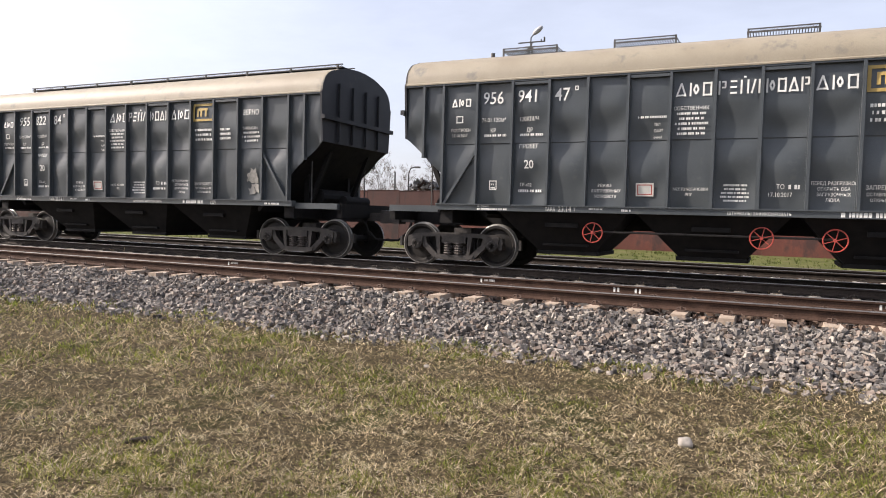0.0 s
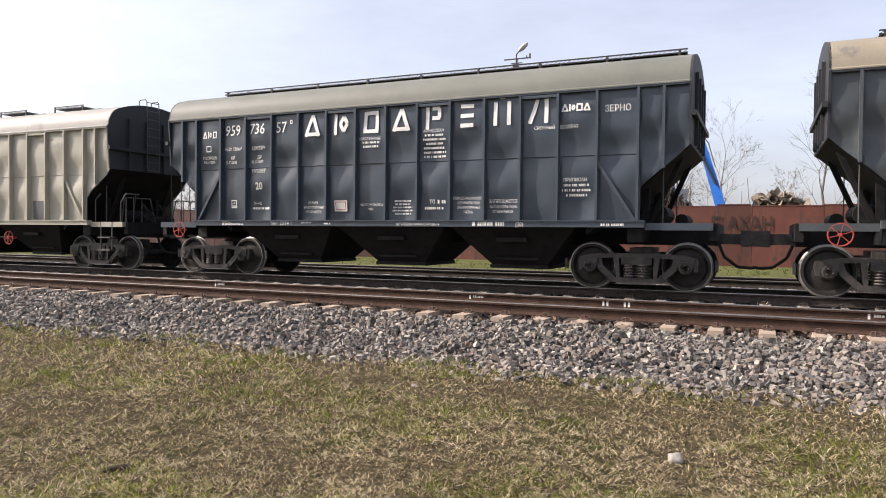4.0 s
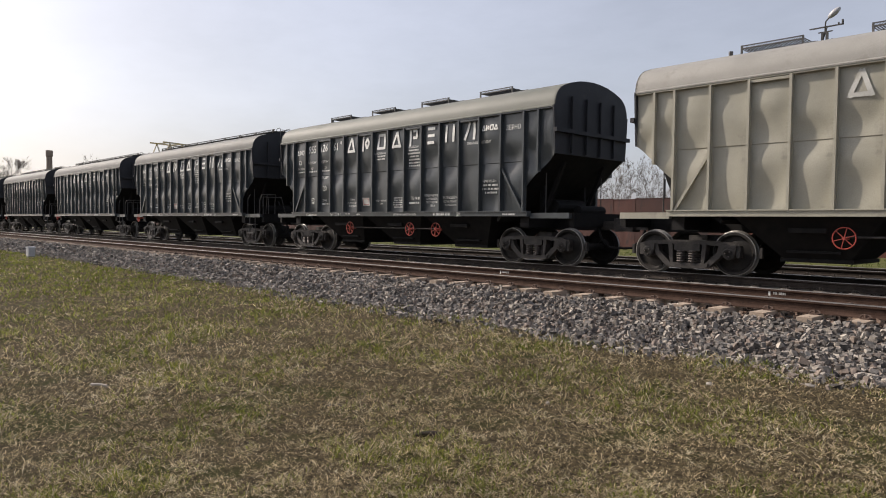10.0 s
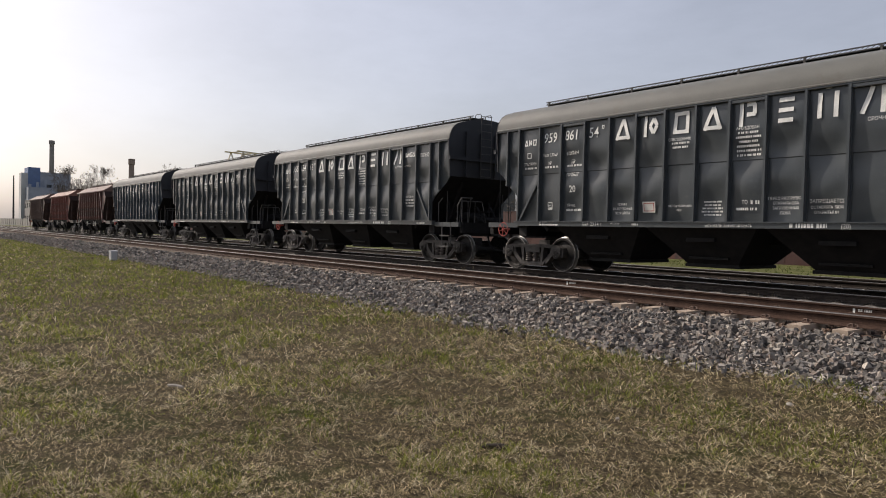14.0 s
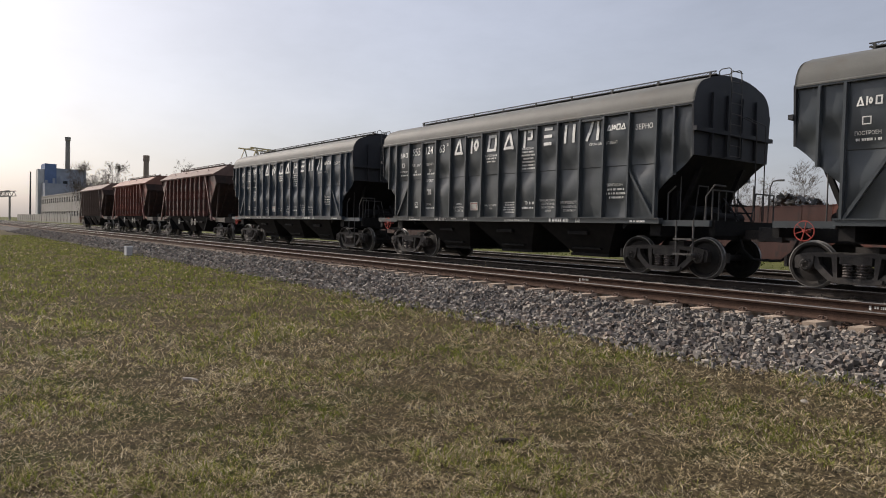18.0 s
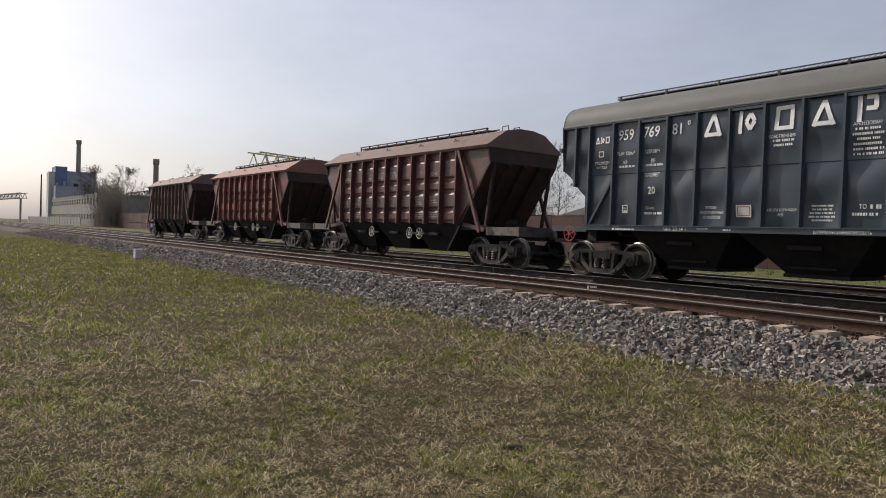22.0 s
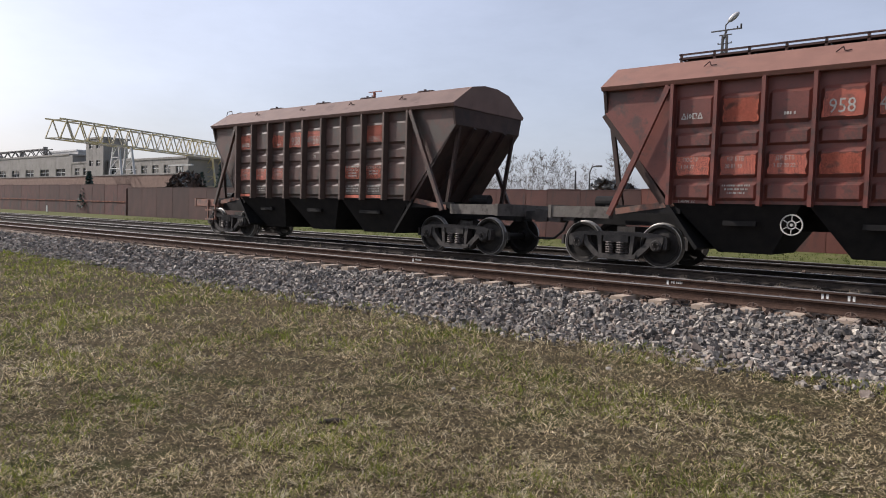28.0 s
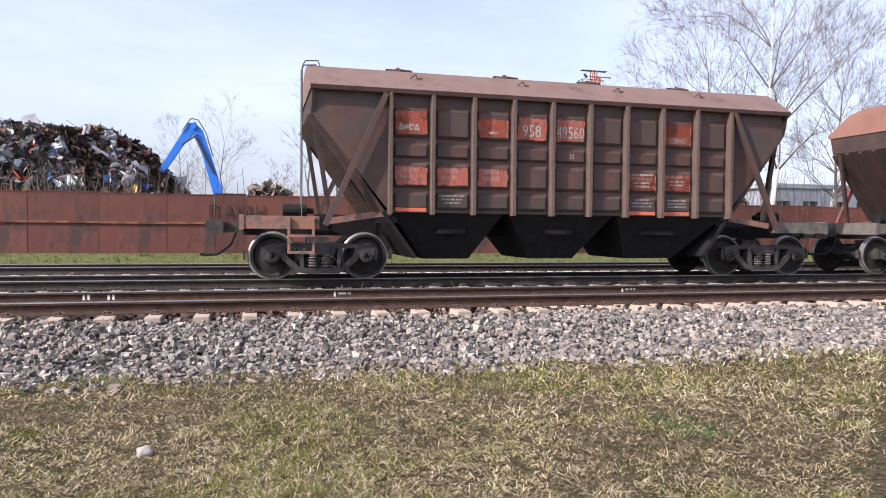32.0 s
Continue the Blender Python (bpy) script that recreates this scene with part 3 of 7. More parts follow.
def bars(parent, x, z, w, h, n, mat, flat=None, name="small_print", thick=0.7):
    """Rows of writing too small to read, or not to be read, as plain bars."""
    key = ("bars", x, z, w, h, n, mat.name, flat)
    if key not in MESH:
        rnd = random.Random(n * 31 + int(w * 100) + int(x * 10))
        vs, fs = [], []
        for i in range(n):
            zz = z - i * h * 1.45
            ww = w * (rnd.uniform(0.6, 1) if n > 1 else 1)
            a, ww = x + (w - ww) / 2, x + (w + ww) / 2
            while a < ww - 0.01:
                b = min(ww, a + h * rnd.uniform(0.25, 0.55))
                k = len(vs)
                vs += [(q, (flat if flat is not None else flat_y(q, r)), r) for q, r in ((a, zz), (b, zz), (b, zz + h * thick), (a, zz + h * thick))]
                fs.append((k, k + 1, k + 2, k + 3))
                a = b + h * rnd.choice((0.12, 0.12, 0.16, 0.16, 0.5))
        MESH[key] = raw(name, vs, fs, mat)
    return tagged(part(name, MESH[key], None, parent), kind="stuff")


SHAPES = [[((0, 0), (0.5, 1)), ((1, 0), (0.5, 1)), ((0.1, 0.09), (0.9, 0.09))],          # triangle
          [((0.1, 0), (0.1, 1)), ((0.45, 0.5), (0.7, 0.85)), ((0.7, 0.85), (0.95, 0.5)), ((0.95, 0.5), (0.7, 0.15)), ((0.7, 0.15), (0.45, 0.5))],   # bar and lozenge
          [((0.1, 0), (0.1, 1)), ((0.9, 0), (0.9, 1)), ((0.1, 0.08), (0.9, 0.08)), ((0.1, 0.92), (0.9, 0.92))],                                     # open box
          [((0, 0), (0.5, 1)), ((1, 0), (0.5, 1)), ((0.1, 0.09), (0.9, 0.09))],
          [((0.1, 0), (0.1, 1)), ((0.4, 0.92), (0.9, 0.92)), ((0.4, 0.5), (0.9, 0.5)), ((0.85, 0.5), (0.85, 0.92))],
          [((0.1, 0.08), (0.9, 0.08)), ((0.1, 0.5), (0.9, 0.5)), ((0.1, 0.92), (0.9, 0.92))],                                                       # three bars
          [((0.1, 0), (0.1, 1)), ((0.9, 0), (0.9, 1)), ((0.35, 1.2), (0.65, 1.2))],
          [((0, 0), (0.4, 1)), ((0.9, 0), (0.9, 1))]]


def signs(parent, x0, pitch, z, w, h, n, mat, flat=None, stroke=0.07, first=0):
    """A painted company name as plain shapes: triangles, boxes, lozenges and bars, no letters."""
    for i in range(n):
        key = ("sign", x0 + i * pitch, z, w, h, first + i, mat.name)
        if key not in MESH:
            vs, fs = [], []
            a = x0 + i * pitch
            for (q0, r0), (q1, r1) in SHAPES[(first + i) % len(SHAPES)]:
                A, C = Vector((a + q0 * w, z + r0 * h)), Vector((a + q1 * w, z + r1 * h))
                d = (C - A).normalized()
                o = Vector((-d.y, d.x)) * stroke * 0.5
                for f in range(4):
                    u, v = A.lerp(C, f / 4), A.lerp(C, (f + 1) / 4)
                    k = len(vs)
                    vs += [(q.x, flat if flat is not None else flat_y(q.x, q.y), q.y) for q in (u - o, v - o, v + o, u + o)]
                    fs.append((k, k + 1, k + 2, k + 3))
            MESH[key] = raw("painted_sign", vs, fs, mat)
        part("painted_sign", MESH[key], None, parent)


def patch(parent, name, x0, x1, z0, z1, mat, lift=0.0, flat=None, rough=0.0):
    """A painted field; rough: how far its edge wanders."""
    key = ("patch", name, x0, x1, z0, z1, mat.name, flat)
    if key not in MESH:
        vs, fs = [], []
        n = 10 if rough else 6
        for i in range(n + 1):
            for j in range(n + 1):
                u, v = 2 * i / n - 1, 2 * j / n - 1
                q, r = x0 + (x1 - x0) * i / n, z0 + (z1 - z0) * j / n
                if rough:
                    m = max(abs(u), abs(v)) ** 3 * rough
                    q += m * noise.noise((q * 9, r * 9, x0 * 3)) * 1.6
                    r += m * noise.noise((q * 9, r * 9, x0 * 3 + 7)) * 1.6
                vs.append((q, (flat if flat is not None else flat_y(q, r)) + 0.003 - lift, r))
        for i in range(n):
            for j in range(n):
                k = i * (n + 1) + j
                fs.append((k, k + n + 1, k + n + 2, k + 1))
        MESH[key] = raw(name, vs, fs, mat)
    return part(name, MESH[key], None, parent)


WR = 0.4785


def wheelset_mesh():
    prof = [(0.05, 1.0), (0.085, 1.0), (0.1, 0.9), (0.13, 0.885), (0.2, 0.83), (0.36, 0.795), (0.405, 0.865), (0.459, 0.866), (WR, 0.863), (WR + 0.003, 0.77), (WR + 0.028, 0.755), (WR + 0.028, 0.735), (0.4, 0.735), (0.36, 0.765), (0.2, 0.79), (0.13, 0.7), (0.09, 0.69)]
    bm = B()
    for s in (-1, 1):
        lathe(bm, [(r, s * h) for r, h in prof], 34)
    for f in bm.faces:
        c = f.calc_center_median()
        f.material_index = 1 if math.hypot(c.x, c.z) > 0.459 and abs(c.y) > 0.76 else 0
    tube(bm, (0, -1.0, 0), (0, 1.0, 0), 0.085, 12)
    for s in (-1, 1):
        tube(bm, (0, s * 0.99, 0), (0, s * 1.165, 0), 0.1, 14)
        for k in range(3):
            a = 2 * math.pi * k / 3
            tube(bm, (0.06 * math.cos(a), s * 1.16, 0.06 * math.sin(a)), (0.06 * math.cos(a), s * 1.18, 0.06 * math.sin(a)), 0.015, 6)
    for f in bm.faces:
        if abs(f.calc_center_median().y) > 1.168:
            f.material_index = 2
    return bm


def side_frame(bm):
    """Cast side frame of a two-axle bogie: arched top chord, sloping ties, spring seat and columns round open windows."""
    y0, y1 = -0.085, 0.085
    top = [(-1.2, 0.56), (-1.17, 0.66), (-0.95, 0.72), (-0.5, 0.75), (0.5, 0.75), (0.95, 0.72), (1.17, 0.66), (1.2, 0.56), (1.1, 0.58), (0.92, 0.63), (0.5, 0.655), (-0.5, 0.655), (-0.92, 0.63), (-1.1, 0.58)]
    prism(bm, top, y0, y1)
    for s in (-1, 1):
        prism(bm, [(s * 0.84, 0.65), (s * 0.72, 0.65), (s * 0.68, 0.5), (s * 0.38, 0.22), (s * 0.5, 0.16), (s * 0.78, 0.42)], y0, y1)
        prism(bm, [(s * 0.46, 0.68), (s * 0.35, 0.68), (s * 0.33, 0.24), (s * 0.4, 0.22)], y0 - 0.012, y1 + 0.012)
        prism(bm, [(s * 1.19, 0.6), (s * 1.09, 0.6), (s * 1.1, 0.4), (s * 1.18, 0.4)], y0, y1)
    prism(bm, [(-0.5, 0.25), (-0.48, 0.17), (-0.3, 0.13), (0.3, 0.13), (0.48, 0.17), (0.5, 0.25)], y0 - 0.03, y1 + 0.03)


def coil(bm):
    for dy in (-0.05, 0.09):
        for cx in (-0.19, 0.0, 0.19) if dy > 0 else (-0.15, 0.12):
            for k in range(5):
                ring(bm, (cx, dy - 0.02, 0.285 + k * 0.055), 0.082, 0.019, 10, 4, "z")
            tube(bm, (cx, dy - 0.02, 0.25), (cx, dy - 0.02, 0.53), 0.045, 8)


def bolster(bm):
    box(bm, -0.3, 0.3, -1.12, 1.12, 0.52, 0.68)
    box(bm, -0.22, 0.22, -0.6, 0.6, 0.68, 0.86)


def axlebox(bm):
    prism(bm, [(-0.17, 0.66), (0.17, 0.66), (0.15, 0.52), (0.12, 0.42), (-0.12, 0.42), (-0.15, 0.52)], -0.1, 0.1)
    lathe(bm, [(0.125, 0.1), (0.135, -0.08), (0.12, -0.11), (0.06, -0.125)], 16, "y", (0, 0, 0.478))


def brake(bm):
    bar(bm, (0, -0.8, 0.36), (0, 0.8, 0.36), 0.07)


def shoe(bm):
    box(bm, -0.03, 0.03, -0.84, -0.74, 0.4, 0.62)


SPIN = []


def bogie(parent, x):
    b = part("bogie", mesh_once("bolster", bolster, M["bogie"]), None, parent, "two-axle cast steel bogie", at=pose(x, 0, 0))
    for s in (-1, 1):
        f = part("side_frame", mesh_once("side_frame", side_frame, M["bogie"]), None, b, at=pose(0, s * 1.02, 0))
        part("spring_set", mesh_once("spring_set", coil, M["spring"]), None, b, "grey coil springs", at=pose(0, s * 1.02, 0, 0, 0, 0 if s < 0 else 180))
        for d in (-0.95, 0.95):
            part("axle_box", mesh_once("axle_box", axlebox, M["bogie"]), None, b, at=pose(d, s * 1.04, 0))
    for s in (-1, 1):
        part("brake_beam", mesh_once("brake_beam", brake, M["bogie"]), None, b, at=pose(s * 0.4, 0, 0))
        for d in (-0.56, 0.56):
            part("brake_shoe", mesh_once("brake_shoe", shoe, M["bogie"]), None, b, at=pose(s * 0.95 - d, 0, 0))
    for d in (-0.95, 0.95):
        key = "wheelset"
        if key not in MESH:
            MESH[key] = data_of(key, wheelset_mesh(), M["wheel"], False)
            MESH[key].materials.append(M["steel"])
            MESH[key].materials.append(M["spring"])
        w = part("wheelset", MESH[key], None, b, "dusty brown wheels with bright rims", at=pose(d, 0, WR))
        SPIN.append((w, d))


def coupler(bm, s, x):
    box(bm, min(s * x, s * (x + 0.62)), max(s * x, s * (x + 0.62)), -0.11, 0.11, 0.95, 1.17)
    prism(bm, [(s * (x + 0.45), 0.9), (s * (x + 0.45), 1.24), (s * (x + 0.8), 1.22), (s * (x + 0.8), 0.92)], -0.22, 0.12)
    box(bm, min(s * (x + 0.65), s * (x + 0.84)), max(s * (x + 0.65), s * (x + 0.84)), 0.0, 0.2, 0.95, 1.15)


# ribs of the grain wagon's side, along the wagon
HALF = 6.56
RIBS = [-6.09, -5.61] + [-5.61 + 0.8014 * k for k in range(1, 15)] + [6.09]
SILL, EAVE = 1.39, 4.06


def dent(x, z, w, var):
    """How far a side plate stands in or out at x across it and at the height z."""
    d = 1 - abs(2 * min(1, max(0, x / w)) - 1) ** 3
    y = 0.026 * d * math.sin((z - 1.4) * 2 * math.pi / 1.34 + var * 0.6) + 0.05 * d * noise.noise((x * 1.3 + var * 5, z * 1.9, var * 3.3))
    return y - (0.016 if z > 2.718 else 0)


PANEL_V = sorted([k / 22 for k in range(23)] + [(z - 1.39) / 2.67 for z in (2.7, 2.714, 2.722, 2.74)])


def panel_mesh(w, cut, var, mat):
    """One pressed side plate between two ribs, w wide, slightly dented; cut: the slope at the wagon's end (-1, 1 or 0)."""
    key = ("side_panel", round(w, 2), cut, var, mat.name)
    if key in MESH:
        return MESH[key]
    nx, nz = 8, len(PANEL_V) - 1
    bm = B()
    g = []
    for i in range(nx + 1):
        col = []
        for v in PANEL_V:
            u = i / nx
            x, zlow = u * w, SILL
            if cut:
                e = (1 - u) if cut < 0 else u
                zlow = 2.02 + 0.85 * ((e * w + (0.47 if cut in (-1, 1) else 0)) / 0.95)
                if cut in (-2, 2):
                    zlow = 2.02 + 0.85 * (e * w / 0.95)
            z = zlow + (EAVE - zlow) * v if cut else SILL + (EAVE - SILL) * v
            y = dent(x, z, w, var)
            col.append(bm.verts.new((x, y, z)))
        g.append(col)
    for a, b in zip(g, g[1:]):
        for j in range(nz):
            bm.faces.new((a[j], b[j], b[j + 1], a[j + 1]))
    MESH[key] = data_of("side_panel", bm, mat, True)
    return MESH[key]


def roof_arc(n=11):
    pts = [(1.685, 4.035), (1.685, 4.06), (1.648, 4.085)]
    for k in range(n):
        a = radians(6 + k * (66 / (n - 1)))
        pts.append((1.02 + 0.62 * math.cos(a), 4.1 + 0.555 * math.sin(a)))
    pts += [(0.95, 4.715), (0.65, 4.785), (0.33, 4.825), (0.0, 4.84)]
    return pts + [(-y, z) for y, z in pts[-2::-1]]


def rib_m(bm):
    box(bm, -0.026, 0.026, -0.125, 0.0, SILL, EAVE - 0.061)
    box(bm, -0.045, 0.045, -0.025, 0.0, SILL, EAVE - 0.061)


def rib_short(bm):
    box(bm, -0.026, 0.026, -0.125, 0.0, 2.42, EAVE - 0.061)


def roof_m(bm):
    prism_x(bm, roof_arc(), -HALF - 0.03, HALF + 0.03)


def eave_m(bm):
    for s in (-1, 1):
        box(bm, -HALF - 0.02, HALF + 0.02, s * 1.58, s * 1.672, 4.0, 4.033)


def end_wall(bm, s):
    pts = [(y, z) for y, z in roof_arc() if z > 4.02]
    pts = [(1.6, 2.86)] + pts + [(-1.6, 2.86)]
    prism_x(bm, pts, min(s * (HALF - 0.01), s * (HALF + 0.035)), max(s * (HALF - 0.01), s * (HALF + 0.035)))


def end_rib(bm):
    box(bm, 0.03, 0.1, -0.03, 0.03, 2.9, 4.35)


def end_belt(bm):
    box(bm, 0.03, 0.13, -1.68, 1.68, 3.4, 3.5)


def end_slope(bm, s):
    """Sloping hopper floor under the wagon's end."""
    y = 1.5
    p = [(s * HALF, 2.86), (s * (HALF - 0.95), 2.0), (s * 4.6, 1.12), (s * 4.55, 1.2), (s * (HALF - 0.98), 2.06), (s * (HALF - 0.03), 2.92)]
    prism(bm, p, -y, y)


def end_bracing(bm, s):
    for y in (-0.9, 0.9):
        bar(bm, (s * 5.75, y, 1.3), (s * 6.35, y, 2.7), 0.1)
        box(bm, min(s * 5.6, s * 5.75), max(s * 5.6, s * 5.75), y - 0.05, y + 0.05, 1.3, 2.1)
    tube(bm, (s * 5.9, -0.75, 1.55), (s * 5.9, 0.5, 1.55), 0.19, 14)
    tube(bm, (s * 6.3, -0.2, 1.45), (s * 6.3, 0.95, 1.45), 0.13, 12)


def sill_m(bm):
    for s in (-1, 1):
        box(bm, -5.75, 5.75, s * 1.5, s * 1.66, 1.27, 1.39)
        box(bm, -5.75, 5.75, s * 1.5, s * 1.69, 1.385, 1.41)


def frame_m(bm):
    box(bm, -7.0, 7.0, -0.26, 0.26, 0.92, 1.3)
    for s in (-1, 1):
        box(bm, min(s * 6.92, s * 7.06), max(s * 6.92, s * 7.06), -1.4, 1.4, 1.02, 1.36)
        box(bm, min(s * 5.4, s * 5.7), max(s * 5.4, s * 5.7), -1.5, 1.5, 0.98, 1.32)


def platform_edge(bm, s):
    box(bm, min(s * 5.752, s * 7.0), max(s * 5.752, s * 7.0), -0.06, 0.06, 1.22, 1.36)


def tie_rod(bm):
    tube(bm, (0, 0, 1.3), (0, 0, 2.45), 0.014, 6)


def hopper(bm, x):
    """Discharge hopper with its gate."""
    a, b = 1.42, 0.62
    for z0, z1, w0, w1, y0, y1 in ((0.42, 1.3, b, a, 0.8, 1.5),):
        lo = [bm.verts.new((x + sx * w0, sy * y0, z0)) for sx, sy in ((-1, -1), (1, -1), (1, 1), (-1, 1))]
        hi = [bm.verts.new((x + sx * w1, sy * y1, z1)) for sx, sy in ((-1, -1), (1, -1), (1, 1), (-1, 1))]
        bm.faces.new(lo), bm.faces.new(hi[::-1])
        for i in range(4):
            bm.faces.new((lo[i], lo[(i + 1) % 4], hi[(i + 1) % 4], hi[i]))
    box(bm, x - b - 0.06, x + b + 0.06, -0.84, 0.84, 0.36, 0.44)
    bar(bm, (x - 0.35, -1.33, 1.0), (x + 0.35, -1.33, 1.0), 0.09)
    box(bm, x - 0.5, x + 0.5, -1.0, -0.86, 0.55, 0.6)


def handwheel_m(bm):
    ring(bm, (0, 0, 0), 0.2, 0.012, 22, 6)
    for k in range(3):
        a = math.pi * k / 3 + 0.3
        bar(bm, (-0.2 * math.cos(a), 0, -0.2 * math.sin(a)), (0.2 * math.cos(a), 0, 0.2 * math.sin(a)), 0.03, 0.012)
    tube(bm, (0, -0.03, 0), (0, 0.25, 0), 0.03, 8)


def walkway_long(bm):
    for y in (-0.5, 0.05):
        for z in (4.98, 5.05):
            box(bm, -5.7, 6.4, y - 0.015, y + 0.015, z - 0.012, z + 0.012)
    for k in range(9):
        x = -5.69 + k * 1.344
        box(bm, x, x + 1.32, -0.48, 0.03, 4.972, 4.99)
    for k in range(9):
        x = -5.6 + k * 1.48
        box(bm, x - 0.025, x + 0.025, -0.52, -0.48, 4.7, 5.06)
        box(bm, x - 0.025, x + 0.025, 0.03, 0.07, 4.8, 5.06)
    for k in range(120):
        x = -5.7 + 12.1 * k / 120
        bar(bm, (x, -0.5, 4.985), (x + 0.1, -0.5, 5.045), 0.008)


def walkway_short(bm):
    for y in (-0.66, 0.0):
        box(bm, -0.64, 0.64, y - 0.015, y + 0.015, 4.955, 4.985)
        box(bm, -0.64, 0.64, y - 0.012, y + 0.012, 5.02, 5.04)
    for k in range(26):
        x = -0.64 + 1.28 * k / 25
        box(bm, x - 0.008, x + 0.008, -0.66, 0.0, 4.97, 4.985)
        if k < 25:
            bar(bm, (x, -0.66, 4.985), (x + 0.05, -0.66, 5.02), 0.006)
    for x in (-0.62, 0.62):
        for y in (-0.66, 0):
            box(bm, x - 0.018, x + 0.018, y - 0.018, y + 0.018, 4.6, 5.04)


def hatch_m(bm):
    lathe(bm, [(0.33, 4.7), (0.34, 4.86), (0.3, 4.9), (0.1, 4.93)], 18, "z")


def knob_m(bm):
    tube(bm, (0, -0.35, 4.6), (0, -0.35, 4.95), 0.05, 8)


def roof_ladder(bm):
    """Hoops at the top of the end ladder, and the ladder down the end."""
    for y in (-0.45, 0.0):
        pipe(bm, [(6.45, y, 4.6), (6.45, y, 4.94), (6.5, y, 4.98), (6.7, y, 4.98), (6.75, y, 4.94), (6.78, y, 4.6), (6.78, y, 2.9)], 0.013, 5)
    for k in range(9):
        tube(bm, (6.78, -0.45, 2.9 + 0.25 * k), (6.78, 0.0, 2.9 + 0.25 * k), 0.012, 5)


def step_ladder(bm):
    """Footsteps and grab rails at the wagon's corner."""
    for x in (6.15, 6.6):
        pipe(bm, [(x, -1.52, 0.55), (x, -1.52, 1.36)], 0.022, 6)
    for z in (0.57, 0.92):
        box(bm, 6.13, 6.62, -1.62, -1.4, z - 0.02, z + 0.02)
    pipe(bm, [(5.85, -1.45, 1.36), (5.85, -1.45, 2.0), (6.05, -1.45, 2.16)], 0.02, 6)
    pipe(bm, [(6.85, -1.45, 1.36), (6.85, -1.45, 1.9), (7.05, -1.45, 2.15), (7.05, -1.0, 2.15)], 0.02, 6)
    pipe(bm, [(6.1, -0.75, 1.36), (6.2, -0.75, 2.2), (6.2, -0.35, 2.2), (6.1, -0.35, 1.36)], 0.018, 6)


def end_rails(bm, s):
    """Platform railing beside the coupler."""
    x = s * 6.95
    pipe(bm, [(x, -1.35, 1.34), (x, -1.35, 2.05), (x, -0.5, 2.05), (x, -0.3, 1.34)], 0.018, 6)
    pipe(bm, [(x, 1.35, 1.34), (x, 1.35, 2.05), (x, 0.5, 2.05), (x, 0.3, 1.34)], 0.018, 6)
    for y in (-1.1, -0.8, 0.8, 1.1):
        tube(bm, (x, y, 1.34), (x, y, 2.05), 0.012, 5)
    for y in (0.15, 0.55):
        pipe(bm, [(s * 6.6, y, 3.95), (s * 7.1, y, 3.68), (s * 7.12, y, 1.36)], 0.014, 5)


def end_steps(bm):
    """Two treads up to the end ladder."""
    for z, x in ((1.56, 6.98), (1.74, 6.86)):
        box(bm, x - 0.13, x + 0.13, -0.5, 0.05, z - 0.015, z + 0.015)
    for y in (-0.52, 0.07):
        bar(bm, (7.12, y, 1.37), (6.72, y, 1.9), 0.02, 0.08, up=(0, 1, 0))


def brace_m(bm):
    bar(bm, (0.02, 0, 0), (0.78, 0, 1.2), 0.06, 0.07, up=(0, 1, 0))


def hose(bm, s):
    x = s * 7.2
    pipe(bm, [(s * 7.05, -0.3, 0.95), (s * 7.15, -0.32, 0.7), (s * 7.4, -0.32, 0.5), (s * 7.65, -0.3, 0.48), (s * 7.76, -0.3, 0.5)], 0.03, 6)


